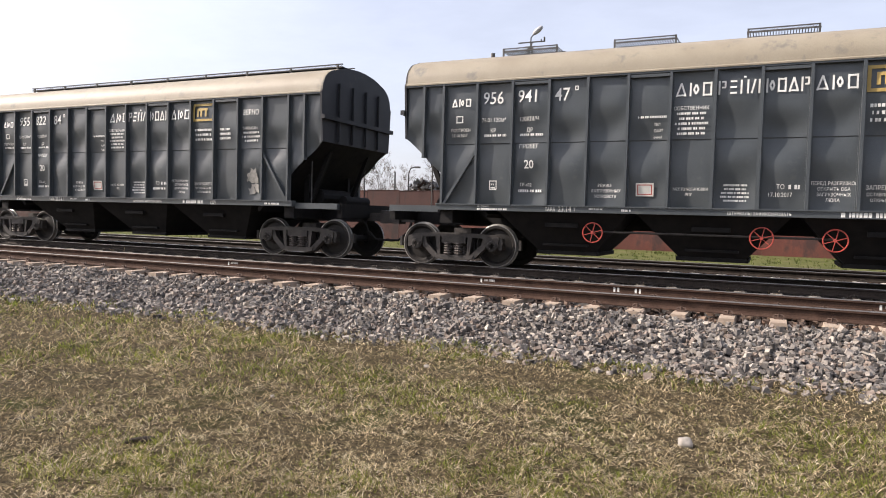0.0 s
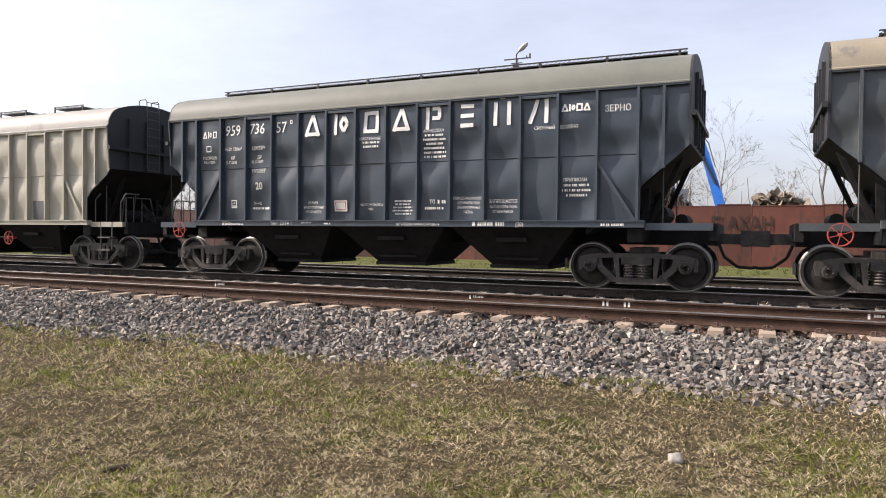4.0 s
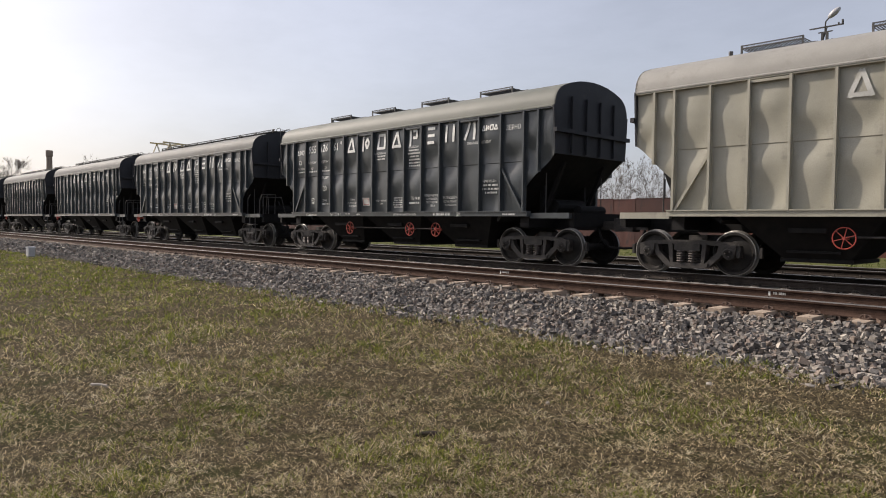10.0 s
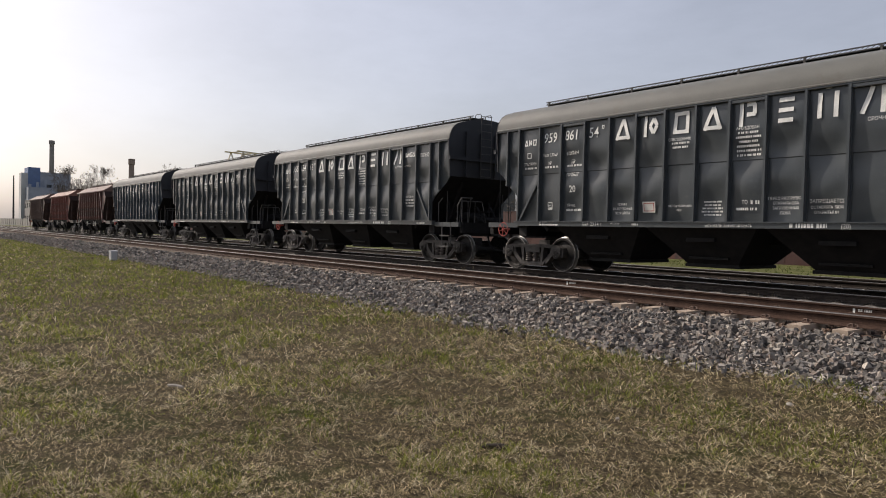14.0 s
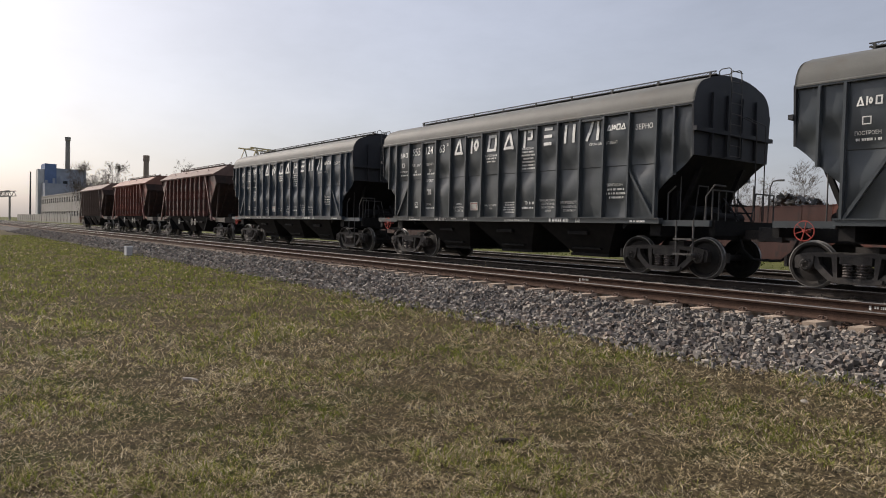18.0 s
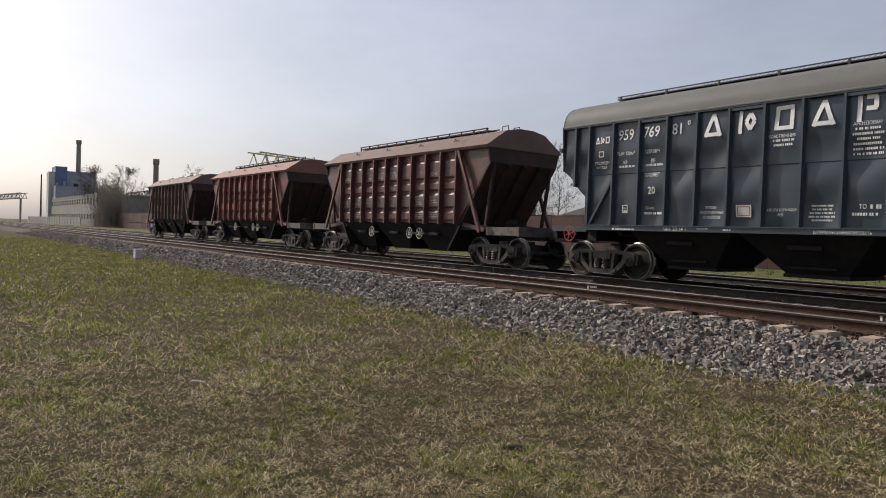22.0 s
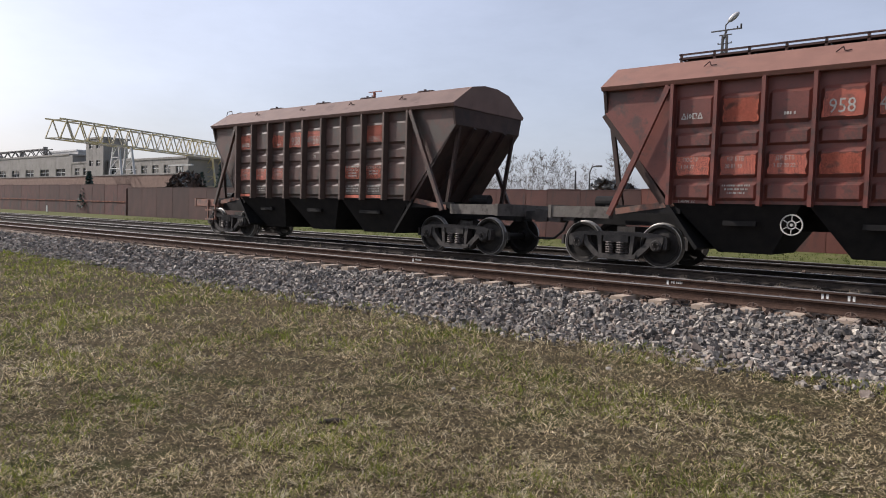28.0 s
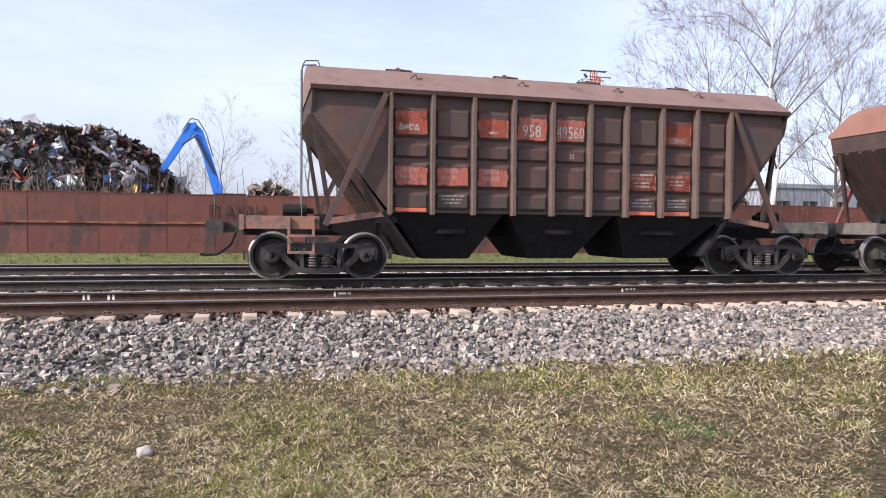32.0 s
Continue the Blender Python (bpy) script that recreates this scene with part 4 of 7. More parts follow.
def wagon_a(name, label, u, body, roof, walk_long, wheels=True, ladder=True, paint=None, frame_mat=None):
    e = empty(name, label, "freight wagon", "grain hopper wagons")
    body, roof = M[body], M[roof]
    k = body.name
    edges = [-HALF] + RIBS + [HALF]
    for s in (-1, 1):
        i = 0
        for a, b in zip(edges, edges[1:]):
            w = b - a
            cut = {-HALF: -1, -6.09: -2}.get(round(a, 2), 0) or (1 if b == HALF else 2 if abs(b - 6.09) < 1e-3 else 0)
            var = (i * 7 + 3) % 5
            i += 1
            if s < 0:
                me = panel_mesh(w, cut, var, body)
                part("side_panel", me, None, e, at=pose(a, -1.57, 0))
            else:
                me = panel_mesh(w, -cut, var, body)
                part("side_panel", me, None, e, at=pose(b, 1.57, 0, 0, 0, 180))
        for r in RIBS:
            me = mesh_once(("rib_short", k), rib_short, body) if abs(r) > 6 else mesh_once(("rib", k), rib_m, body)
            part("rib", me, None, e, at=pose(r, s * 1.57, 0, 0, 0, 0 if s < 0 else 180))
        for x, m in ((-5.58, 1), (5.58, -1)):
            part("brace", mesh_once(("brace", k), brace_m, body), None, e, at=pose(x, s * 1.625, SILL + 0.02, 0, 0, 0 if m > 0 else 180))
    part("roof", mesh_once(("roof", roof.name), roof_m, roof, 32), None, e, "rounded sheet roof")
    part("eave_strip", mesh_once(("eave", k), eave_m, body), None, e)
    for s in (-1, 1):
        part("end_wall", mesh_once(("end_wall", s), lambda bm: end_wall(bm, s), M["shaded_end"]), None, e, "grimy end wall with painted shade")
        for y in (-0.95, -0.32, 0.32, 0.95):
            part("end_stiffener", mesh_once("end_rib", end_rib, M["shaded_end"]), None, e, at=pose(s * HALF, y, 0, 0, 0, 0 if s > 0 else 180))
        part("end_belt", mesh_once("end_belt", end_belt, M["shaded_end"]), None, e, at=pose(s * HALF, 0, 0, 0, 0, 0 if s > 0 else 180))
        part("end_slope", mesh_once(("end_slope", k, s), lambda bm: end_slope(bm, s), M["under"]), None, e)
        part("end_bracing", mesh_once(("end_bracing", s), lambda bm: end_bracing(bm, s), M["under"]), None, e)
        for y in (-1.47, 1.47):
            part("platform_edge", mesh_once(("platform_edge", s, k), lambda bm: platform_edge(bm, s), body), None, e, at=pose(0, y, 0))
        for y in (-1.25, 1.25):
            part("tie_rod", mesh_once("tie_rod", tie_rod, M["grating"]), None, e, at=pose(s * 6.05, y, 0))
        part("coupler", mesh_once(("coupler", s), lambda bm: coupler(bm, s, 7.0), M["bogie"]), None, e)
        part("brake_hose", mesh_once(("hose", s), lambda bm: hose(bm, s), M["under"]), None, e)
    split_parts("side_sill", ("sill", k), sill_m, body, e)
    part("underframe", mesh_once("underframe", frame_m, M["under"]), None, e)
    for n, x in enumerate((-2.95, 0.0, 2.95)):
        part("hopper", mesh_once(("hopper", n), lambda bm: hopper(bm, x), M["under"]), None, e, "black discharge hopper")
    if wheels:
        for x in (-2.25, 0.9, 2.1):
            part("handwheel", mesh_once("handwheel", handwheel_m, M["handwheel"]), None, e, "red spoked handwheel", at=pose(x, -1.5, 0.87))
        part("drive_shaft", mesh_once("drive_shaft", lambda bm: tube(bm, (-2.25, -1.4, 0.89), (2.1, -1.4, 0.89), 0.022), M["bogie"]), None, e)
    else:
        part("brake_wheel", mesh_once("handwheel", handwheel_m, M["handwheel"]), None, e, "red parking brake handwheel", at=pose(-6.35, -1.52, 1.16))
    if walk_long:
        part("roof_walkway", mesh_once("walkway_long", walkway_long, M["walkway"]), None, e, "long steel grating walkway", at=pose(0, 0, -0.1))
    else:
        for x in (-4.0, -1.5, 1.1, 3.7):
            part("roof_walkway", mesh_once("walkway_short", walkway_short, M["grating"]), None, e, "short steel grating", at=pose(x, 0, -0.08))
    for x in (-4.3, -2.2, 0, 2.2, 4.3):
        part("roof_hatch", mesh_once(("hatch", roof.name), hatch_m, roof), None, e, at=pose(x, 0, -0.06))
    part("roof_valve", mesh_once("roof_valve", knob_m, M["grating"]), None, e, at=pose(-5.0, 0, 0))
    if ladder:
        split_parts("ladder_bar", "roof_ladder", roof_ladder, M["grating"], e)
        split_parts("step_bar", "step_ladder", step_ladder, M["grating"], e)
        split_parts("railing_bar", "end_railing", lambda bm: end_rails(bm, 1), M["grating"], e)
        split_parts("end_step", "end_steps", end_steps, M["under"], e, "black steel tread")
    for x in (-5.53, 5.53):
        bogie(e, x)
    TRAIN.append((e, u))
    return e


TRAIN = []

U0, PITCH = -7.56 + HALF, 15.45
# label, body, roof, long walkway, handwheels, ladder, number
A_SPECS = [
    ("grey-green grain hopper wagon with dusty tan roof and red handwheels", "grey_green", "tan_roof", False, True, False, "956 941 47"),
    ("grey-green grain hopper wagon with tan roof and long roof walkway", "grey_green", "tan_roof", True, False, False, "955 822 84"),
    ("clean dark blue-grey grain hopper wagon with an olive roof", "blue_grey", "olive_roof", True, False, False, "959 736 57"),
    ("faded beige grain hopper wagon with a dark repair patch", "beige", "beige_roof", False, True, True, ""),
    ("faded beige grain hopper wagon with ghost lettering", "beige", "beige_roof", False, True, True, ""),
    ("dark blue-grey grain hopper wagon with short roof gratings", "dusty_grey", "olive_roof", False, True, False, "955 126 61"),
    ("dusty dark grey grain hopper wagon with long walkway and end steps", "dusty_grey", "dark_roof", True, False, True, "959 861 54"),
    ("dusty dark grey grain hopper wagon with long walkway and end steps", "dusty_grey", "dark_roof", True, False, True, "955 124 63"),
    ("dusty dark grey grain hopper wagon with long walkway and end steps", "dusty_grey", "dark_roof", True, False, True, "955 124 63"),
    ("dark blue-grey grain hopper wagon with a grey dusty roof", "blue_grey", "dark_roof", True, False, True, "959 769 81"),
]


def frame_rect(e, x, z, w, h, mat):
    t = 0.018
    for a, b, c, d in ((x, x + w, z, z + t), (x, x + w, z + h - t, z + h), (x, x + t, z, z + h), (x + w - t, x + w, z, z + h)):
        patch(e, "painted_frame", a, b, c, d, mat, 0.005)


def lettering_a(e, k, num):
    w = M["ghost"] if k in (3, 4) else M["white"]
    P0 = -5.61
    pw = 0.8014
    px = lambda n: P0 + pw * n
    if num:
        groups = num.split()
        signs(e, px(0) + 0.2, 0.16, 3.52, 0.11, 0.17, 3, w, stroke=0.03)
        write(e, groups[0], px(1) + 0.1, 3.56, 0.38, w, 0.002)
        write(e, groups[1], px(2) + 0.1, 3.56, 0.38, w, 0.002)
        write(e, groups[2], px(3) + 0.1, 3.56, 0.38, w, 0.002)
        frame_rect(e, px(3) + 0.52, 3.76, 0.07, 0.09, w)
        date = {0: "17.10.2017", 2: "02.12.2019", 9: "10.12.2019"}.get(k, "")
        write(e, "ПОСТРОЕН", px(0) + 0.16, 2.98, 0.1, w)
        if date:
            write(e, date, px(0) + 0.18, 2.87, 0.1, w)
        else:
            bars(e, px(0) + 0.18, 2.87, 0.45, 0.07, 1, w)
        frame_rect(e, px(0) + 0.3, 3.17, 0.16, 0.15, w)
        write(e, "76.0т 120м³", px(1) + 0.1, 3.17, 0.13, w)
        write(e, "120КМ/Ч", px(2) + 0.14, 3.17, 0.13, w)
        write(e, "КР", px(1) + 0.3, 2.95, 0.12, w)
        write(e, "ДР", px(2) + 0.3, 2.95, 0.12, w)
        if k == 2:
            write(e, "02.12.2035", px(1) + 0.12, 2.84, 0.1, w)
            write(e, "02.12.2027", px(2) + 0.12, 2.84, 0.1, w)
        else:
            bars(e, px(1) + 0.16, 2.86, 0.5, 0.075, 1, w)
            bars(e, px(2) + 0.16, 2.86, 0.5, 0.075, 1, w)
        write(e, "ПРОБЕГ", px(2) + 0.15, 2.6, 0.13, w)
        write(e, "20", px(2) + 0.28, 2.18, 0.25, w, 0.004)
        frame_rect(e, px(1) + 0.3, 1.72, 0.17, 0.2, w)
        bars(e, px(1) + 0.33, 1.82, 0.11, 0.05, 2, w)
        write(e, "РЕЖИМ", px(4) + 0.24, 1.8, 0.085, w)
        write(e, "РАЗГРУЗОЧНЫХ", px(4) + 0.12, 1.69, 0.085, w)
        write(e, "УСТРОЙСТВ", px(4) + 0.18, 1.58, 0.085, w)
        write(e, "ТО", px(8) + 0.3, 1.78, 0.12, w)
        bars(e, px(8) + 0.5, 1.78, 0.2, 0.11, 1, w)
        if k == 0:
            write(e, "17.10.2017", px(8) + 0.16, 1.64, 0.11, w)
        else:
            bars(e, px(8) + 0.18, 1.65, 0.46, 0.08, 1, w)
        write(e, "ПЕРЕД РАЗГРУЗКОЙ", px(9) + 0.06, 1.86, 0.086, w)
        write(e, "ОТКРЫТЬ ОБА", px(9) + 0.16, 1.76, 0.086, w)
        write(e, "ЗАГРУЗОЧНЫХ", px(9) + 0.15, 1.66, 0.086, w)
        write(e, "ЛЮКА", px(9) + 0.3, 1.56, 0.086, w)
        write(e, "ЗАПРЕЩАЕТСЯ", px(10) + 0.1, 1.78, 0.105, w)
        write(e, "ОСТАВЛЯТЬ ЛЮКИ", px(10) + 0.12, 1.67, 0.08, w)
        write(e, "ОТКРЫТЫМИ", px(10) + 0.18, 1.57, 0.08, w)
        bars(e, px(7) + 0.14, 1.83, 0.54, 0.05, 5, w)
        write(e, "МЕСТО УСТАНОВКИ", px(6) + 0.1, 1.74, 0.075, w)
        write(e, "ЭПУ", px(6) + 0.32, 1.64, 0.075, w)
        write(e, "ТР-402", px(2) + 0.18, 1.8, 0.1, w)
        bars(e, px(2) + 0.16, 1.68, 0.5, 0.08, 1, w)
        write(e, "ТАРА", px(3) - 0.02, 1.29, 0.1, w, flat=-1.664)
        write(e, "23.14", px(3) + 0.26, 1.285, 0.15, w, flat=-1.664)
        write(e, "Т", px(3) + 0.58, 1.29, 0.1, w, flat=-1.664)
        write(e, "ШТУРВАЛЫ ЗАФИКСИРОВАТЬ", px(7) + 0.3, 1.29, 0.085, w, flat=-1.664)
        bars(e, px(9) + 0.55, 1.29, 0.72, 0.12, 1, w, flat=-1.664)
        write(e, "(20)", px(10) + 0.72, 1.285, 0.13, w, flat=-1.664)
        write(e, "АВТОРЕЖИМ", px(1) + 0.06, 1.345, 0.05, w, flat=-1.664)
        bars(e, px(1) + 0.06, 1.285, 0.68, 0.055, 1, w, flat=-1.664)
        bars(e, px(4) + 0.1, 1.33, 0.3, 0.045, 1, w, flat=-1.664)
        bars(e, px(4) + 0.75, 1.31, 0.2, 0.06, 1, w, flat=-1.664)
        bars(e, px(13) + 0.1, 1.3, 0.45, 0.07, 1, w, flat=-1.664)
    if k in (0, 1):
        # a company name across four plates, as plain shapes
        for pp, off, n, first in ((6, 0.1, 3, 0), (7, 0.05, 4, 4), (8, 0.06, 4, 1), (9, 0.08, 3, 0)):
            signs(e, px(pp) + off, 0.235 if n == 3 else 0.19, 3.53, 0.165 if n == 3 else 0.14, 0.26, n, w, stroke=0.032, first=first)
        for a, b, c, d in ((0, 0.72, 0, 0.06), (0, 0.72, 0.4, 0.46), (0, 0.06, 0, 0.46), (0.66, 0.72, 0, 0.46), (0.14, 0.2, 0.12, 0.34), (0.26, 0.32, 0.12, 0.34), (0.2, 0.5, 0.28, 0.34), (0.42, 0.48, 0.12, 0.34)):
            patch(e, "painted_emblem", px(10) + 0.04 + a, px(10) + 0.04 + b, 3.46 + c, 3.46 + d, M["gold"], 0.005)
        write(e, "СОБСТВЕННИК", px(6) + 0.06, 3.27, 0.1, w)
        bars(e, px(6) + 0.06, 3.18, 0.66, 0.065, 5, w)
        bars(e, px(5) + 0.2, 3.14, 0.55, 0.06, 1, w)
        for i, word in enumerate(("ТЕЛ", "САЙТ", "E-mail")):
            write(e, word, px(5) + 0.5, 2.99 - 0.12 * i, 0.075, w)
        bars(e, px(10) + 0.1, 3.2, 0.6, 0.085, 3, w)
        bars(e, px(11) + 0.1, 3.2, 0.5, 0.08, 3, w)
    elif k not in (3,):
        for i in range(8):
            signs(e, px(4 + i) + 0.2, 9, 3.42, 0.38, 0.5, 1, w, stroke=0.085, first=i)
        if num:
            write(e, "СОБСТВЕННИК", px(6) + 0.08, 3.26, 0.09, w)
            bars(e, px(6) + 0.12, 3.18, 0.56, 0.065, 2, w)
            write(e, "АРЕНДОВАН", px(8) + 0.14, 3.36, 0.095, w)
            bars(e, px(8) + 0.08, 3.27, 0.66, 0.065, 6, w)
            write(e, "СРОЧНЫЙ", px(11) + 0.3, 3.28, 0.1, w)
            write(e, "ВОЗВРАТ", px(12) + 0.04, 3.28, 0.1, w)
            signs(e, px(12) + 0.08, 0.15, 3.62, 0.12, 0.15, 4, w, stroke=0.034)
    zp = 12 if k in (0, 1, 3, 4) else 13
    write(e, "ЗЕРНО", px(zp) + 0.14, 3.57, 0.185, w)
    if num:
        write(e, "ПРИПИСАН", px(12) + 0.12, 2.2 if k > 1 else 3.2, 0.1, w)
        bars(e, px(12) + 0.08, 2.1 if k > 1 else 3.1, 0.62, 0.07, 3, w)
    # white card with a red rim
    patch(e, "painted_card", px(5) + 0.2, px(5) + 0.54, 1.62, 1.88, M["faded"], 0.004)
    frame_rect(e, px(5) + 0.23, 1.65, 0.28, 0.2, M["handwheel"])
    if k == 3:
        patch(e, "repair_patch", px(11) + 0.16, px(11) + 0.76, 1.43, 1.98, M["bluedark"], 0.005)
    if k == 4:
        patch(e, "repair_patch", px(11) + 0.06, px(11) + 0.77, 1.43, 1.98, M["bluedark"], 0.005)
    if k == 1:
        for a, b, c, d in ((0.28, 0.6, 1.86, 2.08), (0.36, 0.54, 2.08, 2.22), (0.3, 0.46, 1.56, 1.72), (0.5, 0.62, 1.6, 1.82), (0.38, 0.52, 1.72, 1.84)):
            patch(e, "peeled_paint", px(12) + a, px(12) + b, c, d, M["chalk"], 0.005, rough=0.05)


def header_m(bm):
    box(bm, 0.0, 0.8, -0.1, 0.0, 3.93, 3.985)


WAGONS = []
for k, (lab, b, r, wl, hw, ld, num) in enumerate(A_SPECS):
    e = wagon_a("grain_wagon", lab, U0 - PITCH * k, b, r, wl, hw, ld)
    for pp in (2, 5, 8, 11):
        part("panel_header", mesh_once(("header", b), header_m, M[b]), None, e, at=pose(-5.61 + 0.8014 * pp, -1.57, 0))
    lettering_a(e, k, num)
    WAGONS.append(e)

# ---- older brown hopper wagons ----
BP = [-3.99 + 0.8867 * k for k in range(10)]


def b_panel(bm):
    nx = [0, 0.06, 0.13, 0.45, 0.76, 0.82, 0.887]
    zs = [1.40, 1.46, 1.52, 1.76, 1.82, 1.9, 1.97, 2.36, 2.43, 2.52, 2.57, 2.77, 2.83, 2.93, 3.0, 3.5, 3.57, 3.66, 3.86]
    up = [0, 0, 1, 1, 0, 0, 1, 1, 0, 0, 1, 1, 0, 0, 1, 1, 0, 0, 0]
    ed = [0, 0, 1, 1, 1, 0, 0]
    g = [[bm.verts.new((x, -0.055 * e * u, z)) for z, u in zip(zs, up)] for x, e in zip(nx, ed)]
    for a, b in zip(g, g[1:]):
        for j in range(len(zs) - 1):
            bm.faces.new((a[j], b[j], b[j + 1], a[j + 1]))


def b_post(bm):
    box(bm, -0.034, 0.034, -0.195, 0.0, 1.36, 3.818)


def b_side_end(bm, s):
    prism(bm, [(s * 3.99, 3.86), (s * 5.5, 3.86), (s * 5.56, 3.36), (s * 3.99, 1.42)], -0.01, 0.02)


def b_gable(bm, s):
    half = [(1.46, 3.36), (1.58, 3.85), (0.85, 4.38), (0.3, 4.48)]
    prism_x(bm, half + [(-y, z) for y, z in half[::-1]], min(s * 5.5, s * 5.57), max(s * 5.5, s * 5.57))


def b_slope(bm, s):
    prism(bm, [(s * 5.55, 3.86), (s * 5.58, 3.36), (s * 4.14, 1.39), (s * 4.08, 1.43), (s * 5.5, 3.4), (s * 5.48, 3.86)], -1.45, 1.45)


def b_low_slope(bm, s):
    prism(bm, [(s * 4.138, 1.386), (s * 3.45, 0.45), (s * 3.4, 0.5), (s * 4.078, 1.426)], -1.44, 1.44)


def b_tie(bm, s):
    bar(bm, (s * 3.95, 0, 1.4), (s * 5.25, 0, 1.2), 0.06, 0.13, up=(0, 0, 1))


def b_slope_rib(bm, s):
    d = Vector((s * 0.59, 0, 0.807))
    a, b = Vector((s * 5.58, 0, 3.34)), Vector((s * 4.16, 0, 1.42))
    bar(bm, a + Vector((s * 0.04, 0, -0.02)), b + Vector((s * 0.04, 0, -0.02)), 0.1, 0.1, up=(0, 1, 0))


def b_roof(bm):
    half = [(1.6, 3.82), (1.64, 3.9), (0.85, 4.42), (0.3, 4.52)]
    prism_x(bm, half + [(-y, z) for y, z in half[::-1]], -5.6, 5.6)


def b_hopper(bm, x0, x1, t0, t1):
    lo = [bm.verts.new(p) for p in ((x0, -0.9, 0.42), (x1, -0.9, 0.42), (x1, 0.9, 0.42), (x0, 0.9, 0.42))]
    hi = [bm.verts.new(p) for p in ((t0, -1.44, 1.4), (t1, -1.44, 1.4), (t1, 1.44, 1.4), (t0, 1.44, 1.4))]
    bm.faces.new(lo), bm.faces.new(hi[::-1])
    for i in range(4):
        j = (i + 1) % 4
        bm.faces.new((lo[i], lo[j], hi[j], hi[i]))
    bar(bm, (x0 + 0.2, -1.28, 1.02), (x1 - 0.2, -1.28, 1.02), 0.1)


def b_strut(bm, s):
    bar(bm, (s * 4.08, 0, 3.8), (s * 5.3, 0, 1.12), 0.11, 0.09, up=(0, 1, 0))


def b_upright(bm, s):
    bar(bm, (s * 5.52, 0, 3.4), (s * 5.16, 0, 1.2), 0.09)


def b_frame(bm):
    box(bm, -6.9, 6.9, -0.25, 0.25, 0.9, 1.24)
    for s in (-1, 1):
        box(bm, min(s * 3.8, s * 5.5), max(s * 3.8, s * 5.5), -1.38, -1.3, 1.18, 1.34)
        box(bm, min(s * 3.8, s * 5.5), max(s * 3.8, s * 5.5), 1.3, 1.38, 1.18, 1.34)


def b_end_beam(bm, s):
    box(bm, min(s * 5.4, s * 6.86), max(s * 5.4, s * 6.86), -1.4, -1.2, 1.04, 1.3)
    box(bm, min(s * 5.4, s * 6.86), max(s * 5.4, s * 6.86), 1.2, 1.4, 1.04, 1.3)
    box(bm, min(s * 6.862, s * 6.95), max(s * 6.862, s * 6.95), -1.42, 1.42, 1.02, 1.32)


def b_step(bm):
    for x in (-6.0, -5.52):
        box(bm, x - 0.025, x + 0.025, -1.47, -1.41, 0.55, 1.28)
    for z in (0.57, 0.9):
        box(bm, -6.02, -5.5, -1.55, -1.4, z - 0.02, z + 0.03)


def b_ladder(bm):
    for y in (-0.9, -0.5):
        pipe(bm, [(-5.72, y, 1.3), (-5.72, y, 4.38), (-5.66, y, 4.5), (-5.4, y, 4.52), (-5.36, y, 4.4)], 0.014, 5)
    for k in range(11):
        tube(bm, (-5.72, -0.9, 1.5 + 0.28 * k), (-5.72, -0.5, 1.5 + 0.28 * k), 0.012, 5)


def b_hoops(bm):
    for y in (-0.4, 0.1):
        pipe(bm, [(4.85, y, 4.45), (4.87, y, 4.66), (5.15, y, 4.66), (5.22, y, 4.3)], 0.015, 5)


def b_walk(bm):
    for y in (-0.55, -0.05):
        for z in (4.66, 4.75):
            box(bm, -4.3, 4.3, y - 0.02, y + 0.02, z - 0.02, z + 0.015)
    for k in range(13):
        x = -4.25 + k * 0.708
        box(bm, x - 0.025, x + 0.025, -0.57, -0.53, 4.45, 4.76)
        box(bm, x - 0.02, x + 0.02, -0.55, -0.05, 4.64, 4.68)
        if k < 12:
            box(bm, x + 0.02, x + 0.69, -0.5, -0.1, 4.682, 4.7)


def b_hatch(bm):
    lathe(bm, [(0.25, 4.46), (0.25, 4.53), (0.22, 4.56), (0.06, 4.575)], 16, "z")
    box(bm, -0.27, 0.27, -0.03, 0.03, 4.56, 4.59)
    tube(bm, (0, 0, 4.58), (0, 0, 4.63), 0.04, 6)
    box(bm, 0.22, 0.32, -0.06, 0.06, 4.48, 4.58)


def b_vent(bm):
    """Roof valve with a tee handle beside a hatch."""
    tube(bm, (0.3, 0, 4.4), (0.3, 0, 4.72), 0.045, 8)
    bar(bm, (0.05, 0, 4.74), (0.62, 0, 4.74), 0.025)
    tube(bm, (0.2, 0, 4.5), (0.2, 0, 4.64), 0.02, 6)


def b_hook(bm):
    pipe(bm, [(-0.12, 0, 0.02), (0, -0.02, 0.1), (0.03, -0.02, 0.02), (0.14, 0, 0.03)], 0.012, 5)


def big_wheel(bm):
    ring(bm, (0, 0, 0), 0.19, 0.014, 24, 6)
    ring(bm, (0, 0, 0), 0.075, 0.014, 14, 6)
    for k in range(6):
        a = math.pi * k / 3 + 0.5
        bar(bm, (0.07 * math.cos(a), 0, 0.07 * math.sin(a)), (0.19 * math.cos(a), 0, 0.19 * math.sin(a)), 0.022, 0.016)
    tube(bm, (0, -0.02, 0), (0, 0.3, 0), 0.03, 8)


